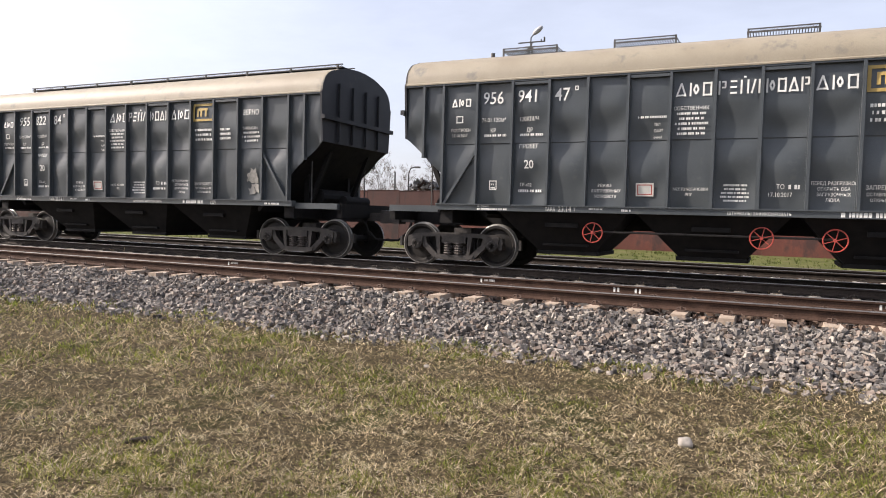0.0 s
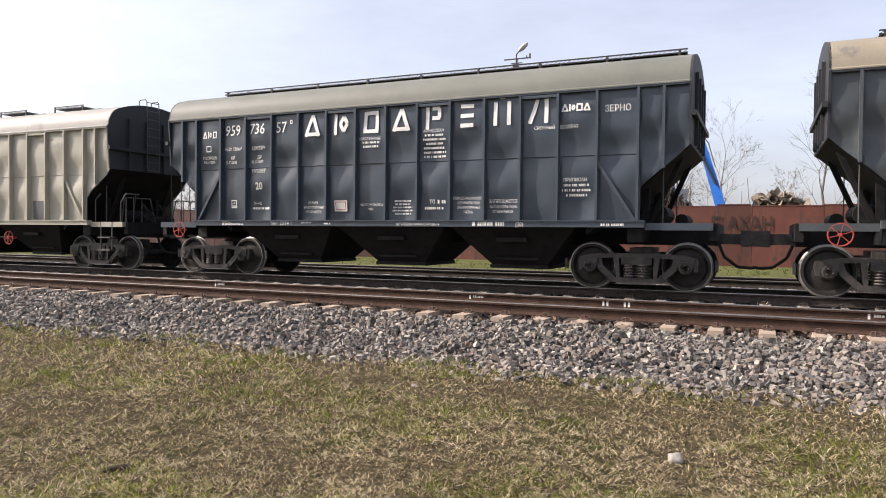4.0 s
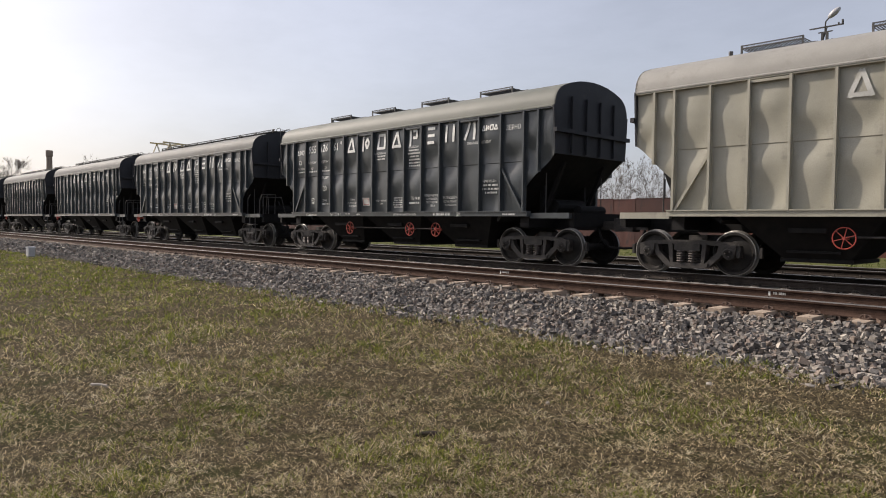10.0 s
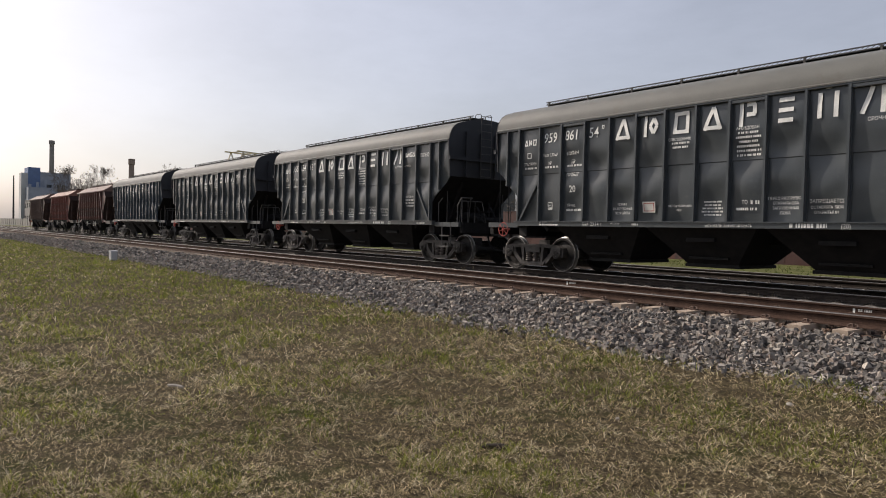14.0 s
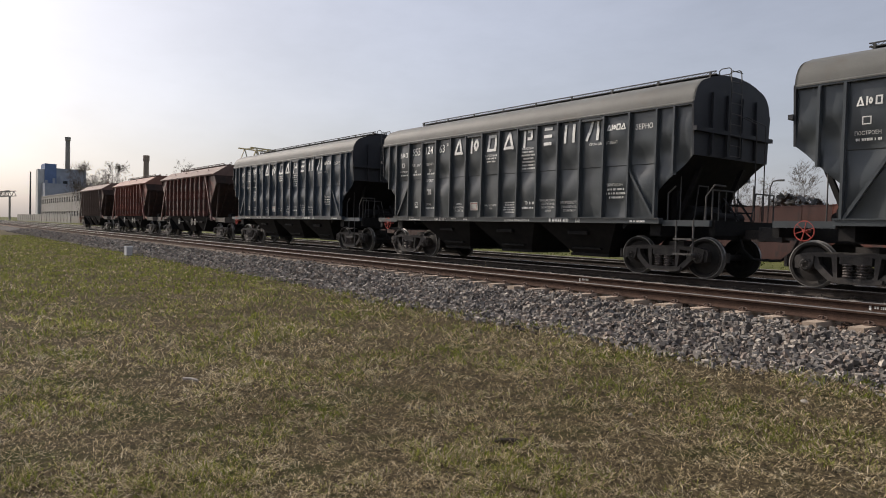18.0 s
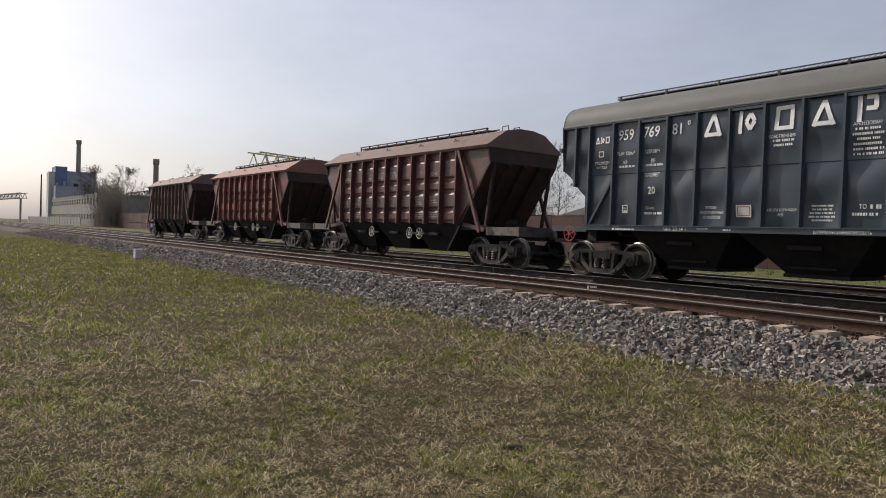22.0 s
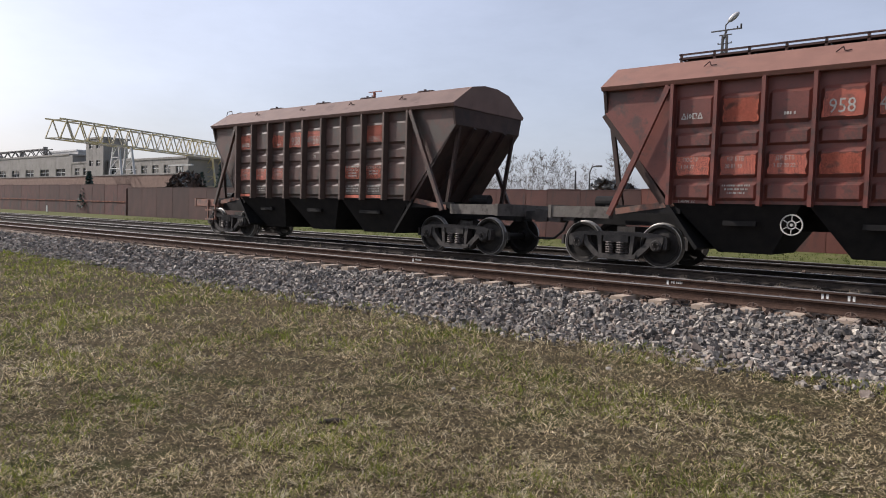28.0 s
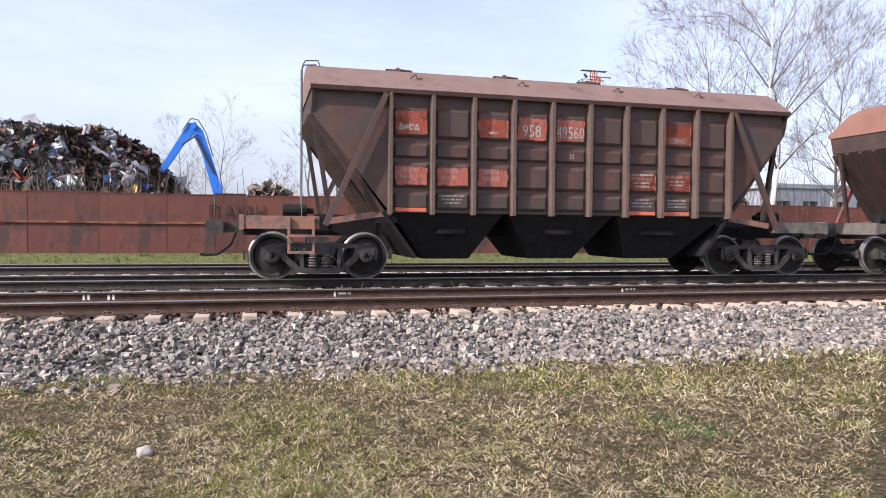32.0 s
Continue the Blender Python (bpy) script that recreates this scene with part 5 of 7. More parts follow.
def wagon_b(label, u, body, roof, num, walkway, step, patches):
    e = empty("hopper_wagon", label, "freight wagon", "older brown hopper wagons")
    mb, mr = M[body], M[roof]
    k = mb.name
    for s in (-1, 1):
        for x in BP[:-1]:
            part("side_panel", mesh_once(("b_panel", k), b_panel, mb), None, e, at=pose(x if s < 0 else -x, s * 1.46, 0, 0, 0, 0 if s < 0 else 180))
        for x in BP:
            part("post", mesh_once(("b_post", k), b_post, M["grey_post"] if body == "brown_grey" else mb), None, e, at=pose(x, s * 1.46, 0, 0, 0, 0 if s < 0 else 180))
        for t in (-1, 1):
            part("end_plate", mesh_once(("b_side_end", k, t), lambda bm: b_side_end(bm, t), mb), None, e, at=pose(0, s * 1.45, 0))
            part("strut", mesh_once(("b_strut", k, t), lambda bm: b_strut(bm, t), mb), None, e, at=pose(0, s * 1.6, 0))
            part("upright", mesh_once(("b_upright", k, t), lambda bm: b_upright(bm, t), M["shaded_brown"]), None, e, at=pose(0, s * 1.25, 0))
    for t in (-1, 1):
        part("end_wall", mesh_once(("b_gable", k, t), lambda bm: b_gable(bm, t), M["shaded_brown"]), None, e)
        part("end_slope", mesh_once(("b_slope", k, t), lambda bm: b_slope(bm, t), M["shaded_brown"]), None, e)
        part("lower_slope", mesh_once(("b_low_slope", t), lambda bm: b_low_slope(bm, t), M["under"]), None, e, "black lower slope plate")
        for y in (-1.36, 1.36):
            part("tie_bar", mesh_once(("b_tie", t, k), lambda bm: b_tie(bm, t), M["faded_orange"] if body != "brown" else mb), None, e, at=pose(0, y, 0))
        for y in ((-1.35, -0.9, -0.45, 0.0, 0.45, 0.9, 1.35) if t < 0 else (-0.7, 0.0, 0.7)):
            part("slope_rib", mesh_once(("b_slope_rib", k, t), lambda bm: b_slope_rib(bm, t), M["shaded_brown"]), None, e, at=pose(0, y, 0))
        part("end_beam", mesh_once(("b_end_beam", k, t), lambda bm: b_end_beam(bm, t), M["faded_orange"] if body == "brown_grey" and t < 0 else M["grey_beam"]), None, e)
        part("brake_cylinder", mesh_once(("b_tank", t), lambda bm: (tube(bm, (t * 5.6, -0.6, 1.42), (t * 6.1, -0.6, 1.42), 0.14, 14), tube(bm, (t * 5.45, -0.6, 1.42), (t * 5.6, -0.6, 1.42), 0.06, 10), box(bm, min(t * 5.7, t * 6.0), max(t * 5.7, t * 6.0), -0.7, -0.5, 1.241, 1.3)), M["under"]), None, e, "black brake cylinder")
        part("coupler", mesh_once(("b_coupler", t), lambda bm: coupler(bm, t, 6.85), M["bogie"]), None, e)
        part("brake_hose", mesh_once(("hose", t), lambda bm: hose(bm, t), M["under"]), None, e)
    part("roof", mesh_once(("b_roof", mr.name), b_roof, mr), None, e, "hipped sheet roof")
    part("underframe", mesh_once("b_frame", b_frame, M["under"]), None, e)
    for n, (a, b, c, d) in enumerate(((-3.15, -2.12, -3.95, -1.5), (-0.71, 0.36, -1.38, 1.1), (1.68, 2.93, 1.2, 3.95))):
        part("hopper", mesh_once(("b_hopper", n), lambda bm: b_hopper(bm, a, b, c, d), M["under"]), None, e, "black discharge hopper")
    if walkway:
        part("roof_walkway", mesh_once(("b_walk", k), b_walk, M["fence_dark"]), None, e, "brown steel walkway", at=pose(0, 0, -0.1))
        for x in (-1.65, 1.05, 1.7):
            part("handwheel", mesh_once("big_wheel", big_wheel, M["grey_wheel"]), None, e, "grey six-spoke handwheel", at=pose(x, -1.44, 1.02))
    else:
        split_parts("ladder_bar", "b_ladder", b_ladder, M["grating"], e)
    for x in (-3.6, -1.1, 1.0, 3.4):
        part("roof_hatch", mesh_once("b_hatch", b_hatch, M["fence_dark"]), None, e, at=pose(x, 0.0 if walkway else -0.25, 0))
    if not walkway:
        part("roof_valve", mesh_once("b_vent", b_vent, M["rust_red"]), None, e, "rusty valve with a tee handle", at=pose(1.0, -0.25, 0))
    if walkway:
        split_parts("end_hoop", "b_hoops", b_hoops, M["fence_dark"], e)
    for x in (-3.4, -1.0, 1.3, 3.4):
        part("roof_hook", mesh_once("b_hook", b_hook, M["fence_dark"]), None, e, at=pose(x, -1.2, 4.19))
    if step:
        split_parts("step_bar", "b_step", b_step, M["faded_orange"], e)
    y = -1.518
    for i, (z0, z1) in patches:
        patch(e, "red_paint_patch", BP[i] + 0.12, BP[i] + 0.77, z0, z1, M["red_patch"], flat=y, rough=0.025 if z1 - z0 > 0.2 else 0.0)
    y -= 0.004
    g = num.split()
    f = M["stencil"]
    write(e, g[0], BP[3] + 0.2, 3.06, 0.37, f, 0.0, flat=y, wide=0.8)
    write(e, g[1], BP[4] + 0.11, 3.06, 0.37, f, 0.0, flat=y, wide=0.72)
    write(e, "ЗЕРНО", BP[7] + 0.18, 3.05, 0.17, f, flat=y)
    signs(e, BP[0] + 0.18, 0.11, 3.1, 0.09, 0.12, 4, f, y, 0.025)
    bars(e, BP[2] + 0.35, 3.08, 0.2, 0.08, 1, f, y)
    write(e, "21", BP[4] + 0.42, 2.62, 0.15, f, flat=y)
    for i, a, b in ((0, "ПОСТР", "1 04 77"), (1, "КР БТБ", "20 01 10"), (2, "ДР БТБ", "3 07 20 22")):
        write(e, a, BP[i] + 0.24, 2.24, 0.11, f, flat=y)
        write(e, b, BP[i] + 0.2, 2.1, 0.11, f, flat=y)
    bars(e, BP[6] + 0.16, 2.3, 0.56, 0.06, 1, f, y)
    write(e, "ОТКРЫТЬ ОБА", BP[6] + 0.14, 2.2, 0.09, f, flat=y)
    bars(e, BP[6] + 0.2, 2.12, 0.45, 0.055, 2, f, y)
    write(e, "ЗАПРЕЩАЕТСЯ", BP[7] + 0.13, 2.26, 0.09, f, flat=y)
    bars(e, BP[7] + 0.18, 2.17, 0.48, 0.055, 2, f, y)
    for i in (1, 6, 7):
        bars(e, BP[i] + 0.16, 1.74, 0.55, 0.05, 3, M["chalk"], y)
    write(e, "ТАРА 22", BP[0] + 0.15, 1.41, 0.11, f, flat=-1.465)
    write(e, num.replace(" ", ""), BP[7] + 0.08, 1.41, 0.13, f, flat=-1.465)
    for x in (-5.35, 5.35):
        bogie(e, x)
    TRAIN.append((e, u))


ALLP = [(0, (1.42, 1.5)), (7, (1.42, 1.5)), (6, (1.42, 1.5)), (0, (3.02, 3.48)), (2, (3.02, 3.4)), (3, (3.0, 3.46)), (4, (3.0, 3.46)), (0, (1.98, 2.34)), (1, (1.98, 2.34)), (2, (1.98, 2.34)), (6, (1.98, 2.34)), (7, (1.98, 2.34)), (7, (3.02, 3.48))]
wagon_b("dull brown ribbed hopper wagon with hipped roof and walkway", -155.5, "brown", "brown_roof", "950 13769", True, False, [])
wagon_b("faded red-brown ribbed hopper wagon with hipped roof and walkway", -170.8, "red_brown", "red_roof", "958 47471", True, False, [(i, (1.98, 2.34)) for i in (0, 1, 2, 3)] + [(i, (3.0, 3.46)) for i in (1, 3, 4, 5)])
wagon_b("dirty brown ribbed hopper wagon with red painted squares, the last", -186.15, "brown_grey", "brown_roof", "958 49560", False, True, ALLP)

# ---- behind the tracks ----
def polar(az, d):
    return Vector((-math.sin(radians(az)) * d, math.cos(radians(az)) * d, 0))


FY, FZ0, FZ1 = 36.0, -0.27, 2.62


def sheet_mesh(key, w, h, mat, seed):
    """A welded steel sheet, slightly buckled, with a rolled rim and an edge angle."""
    def make(bm):
        nx, nz = 12, 10
        g = []
        for i in range(nx + 1):
            g.append([bm.verts.new((w * i / nx, 0.03 * noise.noise((i * 0.35 + seed * 9, j * 0.4, seed)) * math.sin(math.pi * i / nx), h * j / nz)) for j in range(nz + 1)])
        for a, b in zip(g, g[1:]):
            for j in range(nz):
                bm.faces.new((a[j], b[j], b[j + 1], a[j + 1]))
        box(bm, 0.0, w, -0.02, 0.05, h - 0.04, h)
        box(bm, 0.0, 0.02, -0.012, 0.06, 0, h - 0.04)
    return mesh_once(key, make, mat, 40)


def fence():
    e = empty("sheet_fence", "long rusty red steel sheet fence behind the tracks", "fence")
    # a darker run of sheets stands nearer to the tracks
    rnd = random.Random(12)
    x = -68 * 3.0 - 0.9
    k = -68
    while x < 82:
        w = rnd.choice((1.5, 2.2, 3.0, 3.0, 3.6)) if x > -60 else 3.0
        is_dark = -73 < x < -49
        mat = M["fence_dark"] if is_dark or x < -117 and k % 3 == 0 else M["fence_maroon"] if x < -16 else M["fence"]
        h = FZ1 - FZ0 + rnd.choice((0, 0, 0.04, 0.07)) + (0.12 if is_dark else 0.45 if x <= -73 else 0)
        v = k % 4
        y = FY - (0.3 if is_dark else 0)
        part("fence_sheet", sheet_mesh(("fence_sheet", mat.name, v, w, round(h, 2)), w - 0.006, h, mat, v + 1), None, e, at=pose(x, y, FZ0))
        if not is_dark:
            part("fence_rail", mesh_once(("fence_rail", w), lambda bm: box(bm, 0, w - 0.004, -0.07, -0.022, -0.03, 0.07), M["fence_rust"]), None, e, "flaking orange rust", at=pose(x, y, 1.2 + rnd.uniform(-0.012, 0.012)))
        x += w
        k += 1
    for x in (-73.2, -48.3):
        part("fence_return", mesh_once("fence_return", lambda bm: box(bm, 0, 0.03, 0, 0.36, 0, 2.9), M["fence_maroon"]), None, e, at=pose(x, FY - 0.33, FZ0))
    me = font_mesh("П АХАН", M["scrawl"], 0.9, 0.004)
    part("graffiti", me, None, e, "dark painted scrawl", at=pose(-2.1, FY - 0.045, 1.46, 90, 0, 0) @ Matrix.Diagonal((0.8, 1, 1, 1)))


fence()


def white_fence():
    e = empty("slab_fence", "pale concrete slab fence by the works", "fence")
    for k in range(22):
        part("slab", mesh_once("slab", lambda bm: box(bm, 0, 4.3, 0, 0.14, 0, 2.3), M["concrete"]), None, e, at=pose(-210.5 - 4.4 * k, 33.0 - 0.1 * k, -0.27))


white_fence()


def mast(x, y, top, label):
    """Lattice lamp mast with climbing rungs, a cross arm and one street lamp."""
    e = empty("lamp_mast", label, "lamp mast")
    bm = B()
    for s in (-1, 1):
        bar(bm, (x + s * 0.3, y, -0.3), (x + s * 0.1, y, top - 1.0), 0.11)
    for k in range(14):
        z = 0.2 + k * 0.78
        w0, w1 = 0.3 - 0.2 * z / top, 0.3 - 0.2 * (z + 0.78) / top
        bar(bm, (x - w0, y, z), (x + w1, y, z + 0.78), 0.05)
    part("mast_shaft", bm, M["pole"], e)
    for k in range(11):
        z = 2.9 + k * 0.75
        part("rung", mesh_once("rung", lambda bm: (box(bm, -0.36, 0.36, -0.02, 0.02, -0.02, 0.02), box(bm, -0.36, -0.32, -0.02, 0.02, -0.02, 0.08), box(bm, 0.32, 0.36, -0.02, 0.02, -0.02, 0.08)), M["pole"]), None, e, at=pose(x, y, z))
    bm = B()
    box(bm, x - 0.72, x + 0.85, y - 0.03, y + 0.03, top - 0.74, top - 0.68)
    box(bm, x - 0.3, x + 0.35, y - 0.03, y + 0.03, top - 0.98, top - 0.93)
    tube(bm, (x + 0.8, y, top - 0.68), (x + 0.8, y, top - 0.48), 0.05, 8)
    tube(bm, (x + 0.62, y, top - 0.68), (x + 0.62, y, top - 0.58), 0.04, 8)
    part("cross_arm", bm, M["pole"], e)
    bm = B()
    pipe(bm, [(x, y, top - 1.0), (x + 0.02, y, top - 0.45), (x + 0.16, y, top - 0.3)], 0.035, 6)
    part("lamp_bracket", bm, M["pole"], e)
    bm = B()
    bmesh.ops.create_uvsphere(bm, u_segments=14, v_segments=8, radius=1, matrix=Matrix.Translation((x + 0.4, y, top - 0.08)) @ Euler((0, radians(-38), 0)).to_matrix().to_4x4() @ Matrix.Diagonal((0.36, 0.15, 0.15, 1)))
    part("lamp_head", bm, M["lampgrey"], e, "grey street lamp head", True)


mast(-12.65, 38.0, 11.8, "dark lattice lamp mast with rungs and grey lamp")


def pole(x, y, h, r, lamp, label):
    e = empty("light_pole", label, "pole")
    bm = B()
    tube(bm, (x, y, -0.3), (x, y, h), r, 8, r * 0.6)
    part("shaft", bm, M["pole"], e)
    if lamp:
        bm = B()
        pipe(bm, [(x, y, h), (x + 0.2, y, h + 0.5), (x + 0.7, y, h + 0.6)], r * 0.6, 6)
        box(bm, x + 0.6, x + 1.1, y - 0.12, y + 0.12, h + 0.5, h + 0.64)
        part("lamp_arm", bm, M["pole"], e)


p = polar(28.0, 62)
pole(p.x, p.y, 4.9, 0.09, True, "thin street lamp pole behind the fence")
p = polar(29.1, 60)
pole(p.x, p.y, 4.9, 0.11, False, "plain dark pole behind the fence")
p = polar(83.4, 300)
pole(p.x, p.y, 17, 0.35, True, "tall yard lamp pole by the works")
for az in (51.9, 48.0, 53.6):
    p = polar(az, 66)
    pole(p.x, p.y, 4.1, 0.08, False, "short dark post behind the fence")


def light_tower():
    e = empty("floodlight_tower", "slim lattice floodlight tower with a platform", "light tower")
    x, y, h = 7.2, 62.0, 9.3
    bm = B()
    for sx in (-0.3, 0.3):
        for sy in (-0.3, 0.3):
            bar(bm, (x + sx, y + sy, -0.3), (x + sx, y + sy, h), 0.08)
    for k in range(12):
        z = k * 0.78
        bar(bm, (x - 0.3, y - 0.3, z), (x + 0.3, y - 0.3, z + 0.78), 0.05)
    part("tower_frame", bm, M["pole"], e)
    bm = B()
    box(bm, x - 0.55, x + 0.55, y - 0.45, y + 0.45, h, h + 0.08)
    for s in (-0.52, 0.52):
        bar(bm, (x + s, y - 0.42, h), (x + s, y - 0.42, h + 0.9), 0.05)
    bar(bm, (x - 0.52, y - 0.42, h + 0.9), (x + 0.52, y - 0.42, h + 0.9), 0.05)
    part("platform", bm, M["pole"], e)
    for k, (a, b) in enumerate(((-0.3, 0.85), (0.4, 0.75), (0.1, 0.3))):
        bm = B()
        box(bm, x + a - 0.25, x + a + 0.25, y - 0.3, y - 0.1, h + b, h + b + 0.35)
        part("floodlight", bm, M["pole"], e)


light_tower()


def rusty_tower():
    e = empty("lattice_tower", "rust-red lattice tower with a caged lamp platform", "light tower")
    x, y, h = 20.55, 40.4, 11.0
    for sx in (-1, 1):
        for sy in (-1, 1):
            bm = B()
            bar(bm, (x + sx * 0.22, y + sy * 0.22, -0.3), (x + sx * 0.14, y + sy * 0.14, h), 0.06)
            part("leg", bm, M["rust_red"], e)
    for k in range(18):
        z, z1 = -0.2 + k * 0.6, 0.4 + k * 0.6
        w, v = 0.22 - 0.08 * z / h, 0.22 - 0.08 * z1 / h
        bm = B()
        s = 1 if k % 2 else -1
        bar(bm, (x - s * w, y - w, z), (x + s * v, y - v, z1), 0.045)
        bar(bm, (x - w, y + s * w, z), (x - v, y - s * v, z1), 0.045)
        bar(bm, (x + s * w, y + w, z), (x - s * v, y + v, z1), 0.045)
        bar(bm, (x - v, y - v, z1), (x + v, y - v, z1), 0.04)
        part("lattice_brace", bm, M["rust_red"], e)
    bm = B()
    for v in (-0.1, 0.1):
        bar(bm, (x - 0.86, y + v, h), (x + 0.86, y + v, h), 0.05)
    part("cross_arm", bm, M["pole"], e, "dark steel cross arm")
    bm = B()
    box(bm, x - 0.92, x + 0.5, y - 0.34, y + 0.34, h - 1.88, h - 1.82)
    for a in (-0.9, 0.48):
        for v in (-0.32, 0.32):
            bar(bm, (x + a, y + v, h - 1.84), (x + a, y + v, h - 0.6), 0.032)
        bar(bm, (x + a, y - 0.32, h - 0.6), (x + a, y + 0.32, h - 0.6), 0.032)
    for v in (-0.32, 0.32):
        bar(bm, (x - 0.9, y + v, h - 0.6), (x + 0.48, y + v, h - 0.6), 0.032)
    part("platform", bm, M["pole"], e, "dark steel lamp platform with a rail")
    bm = B()
    bar(bm, (x - 0.92, y - 0.3, h - 1.75), (x - 1.32, y - 0.3, h - 1.72), 0.08)
    bar(bm, (x - 1.32, y - 0.3, h - 1.7), (x - 1.34, y - 0.3, h - 1.98), 0.15)
    part("camera_arm", bm, M["panelwhite"], e, "white bracket with a hanging dome camera")
    bm = B()
    bar(bm, (x - 0.78, y - 0.32, h - 0.6), (x - 0.72, y - 0.32, h - 0.36), 0.03)
    bar(bm, (x - 0.82, y - 0.34, h - 0.3), (x - 0.6, y - 0.3, h - 0.48), 0.1)
    part("floodlight", bm, M["pole"], e, "small dark floodlight head")


rusty_tower()


# ---- scrap heaps ----
def scrap(name, cx, cy, rx, ry, h, n, seed, pal, label, shape=1.0, wires=0.0):
    """A mound of crumpled sheets, tangled wire and broken lumps; pal: material, share, size and the side of the heap on which it lies."""
    e = empty(name, label, "scrap heap")
    rnd = random.Random(seed)

    def top(x, y):
        d = ((x - cx) / rx) ** 2 + ((y - cy) / ry) ** 2
        return h * max(0, 1 - d ** shape) + 0.55 * noise.noise((x * 0.45, y * 0.45, seed)) + 0.25 * noise.noise((x * 1.6, y * 1.6, seed)) - 0.3
    bm = B()
    g = []
    m = 44
    for i in range(m + 1):
        row = []
        for j in range(m + 1):
            x, y = cx - rx * 1.1 + 2.2 * rx * i / m, cy - ry * 1.1 + 2.2 * ry * j / m
            row.append(bm.verts.new((x, y, top(x, y) + 0.22 * rnd.uniform(-1, 1) - 0.1)))
        g.append(row)
    for a, b in zip(g, g[1:]):
        for j in range(m):
            bm.faces.new((a[j], b[j], b[j + 1], a[j + 1]))
    tagged(part("heap_core", bm, M["scrap1"], e), kind="stuff")

    def spot(side):
        for _ in range(60):
            x, y = rnd.uniform(cx - rx, cx + rx), rnd.uniform(cy - ry, cy + ry * 0.3)
            if side and noise.noise((x * 0.35, y * 0.35 + 9, seed)) + 0.5 * side * (x - cx) / rx < 0.05 + rnd.uniform(-0.25, 0.25):
                continue
            if top(x, y) > 0.4:
                return x, y, top(x, y)
        return cx, cy - ry * 0.3, top(cx, cy - ry * 0.3)
    for mat, share, big, side in pal:
        vs, fs = [], []
        for _ in range(int(n * share)):
            x, y, z = spot(side)
            s = big * rnd.uniform(0.35, 1.0) ** 1.5
            rot = Euler((rnd.gauss(1.0, 0.7), rnd.gauss(0, 0.6), rnd.uniform(0, 6.3))).to_matrix()
            k = len(vs)
            a, c = rnd.uniform(0.6, 1.6), rnd.uniform(0.35, 1.0)
            fold = rnd.uniform(-0.5, 0.5)
            # a crumpled sheet, closed to a flat shell
            for lay in (-0.02, 0.02):
                for ix in range(3):
                    for iy in range(3):
                        u, v = ix - 1 + rnd.uniform(-0.3, 0.3), iy - 1 + rnd.uniform(-0.3, 0.3)
                        q = rot @ Vector((u * a * s * 0.5, v * c * s * 0.5, s * (fold * abs(u) * 0.7 + rnd.uniform(-0.16, 0.16)) + lay))
                        vs.append((x + q.x, y + q.y - 0.1, z + 0.2 + q.z))
            for ix in range(2):
                for iy in range(2):
                    o = k + ix * 3 + iy
                    fs += [(o, o + 1, o + 4, o + 3), (o + 9, o + 12, o + 13, o + 10)]
        tagged(part("scrap_metal", raw("scrap_metal", vs, fs, M[mat]), None, e), kind="stuff")
    vs, fs = [], []
    for _ in range(int(n * wires)):
        x, y, z = spot(0.6)
        p0 = Vector((x, y, z + 0.05))
        d = Vector((rnd.uniform(-1, 1), rnd.uniform(-1, 1), rnd.uniform(-0.1, 0.9))).normalized()
        r, L = rnd.uniform(0.007, 0.016), rnd.uniform(0.1, 0.3)
        curl = Vector((rnd.uniform(-1, 1), rnd.uniform(-1, 1), rnd.uniform(-1.2, 0.2))) * 0.8
        for q in range(5):
            k = len(vs)
            o = d.orthogonal().normalized()
            w = d.cross(o)
            for a in range(3):
                v = p0 + (o * math.cos(a * 2.094) + w * math.sin(a * 2.094)) * r
                vs.append((v.x, v.y, v.z))
            if q:
                for a in range(3):
                    fs.append((k - 3 + a, k - 3 + (a + 1) % 3, k + (a + 1) % 3, k + a))
            p0 = p0 + d * L
            d = (d + curl * rnd.uniform(0.5, 1.2)).normalized()
    tagged(part("scrap_wire", raw("scrap_wire", vs, fs, M["scrap_wire"]), None, e), kind="stuff")


M["scrap_wire"] = surface("dark_rusty_wire", (0.035, 0.026, 0.020), (0.11, 0.075, 0.052), 0.8, 0.2, scale=3, bump=0, island=0.6)
M["scrap6"] = surface("yellow_scrap_sheet", (0.42, 0.27, 0.08), (0.55, 0.38, 0.14), 0.6, 0.0, scale=3, bump=0.1, island=0.3)
scrap("scrap_heap", -11.3, 45.5, 8.6, 6.5, 6.5, 7600, 3, [("scrap1", 0.40, 0.8, 0), ("scrap2", 0.34, 0.85, -0.3), ("scrap3", 0.075, 1.15, -0.4), ("scrap4", 0.022, 0.9, -0.3), ("scrap5", 0.02, 0.95, -0.3), ("scrap6", 0.012, 0.9, -0.2)], "great heap of mixed rusty scrap metal behind the fence", 1.6, 0.3)
scrap("scrap_heap", 1.1, 43.5, 2.4, 2.0, 3.55, 420, 8, [("wood", 0.3, 1.0, 0), ("scrap2", 0.15, 0.7, 0), ("scrap1", 0.15, 0.6, 0)], "small heap of pale bent scrap behind the fence", 1.2, 0.3)
scrap("scrap_heap", 27.5, 40.5, 7.0, 3.0, 4.0, 1300, 9, [("wood", 0.25, 0.6, 0), ("scrap2", 0.25, 0.6, 0), ("scrap1", 0.3, 0.6, 0)], "heap of pale wire and scrap under the trees", 1.2, 0.8)
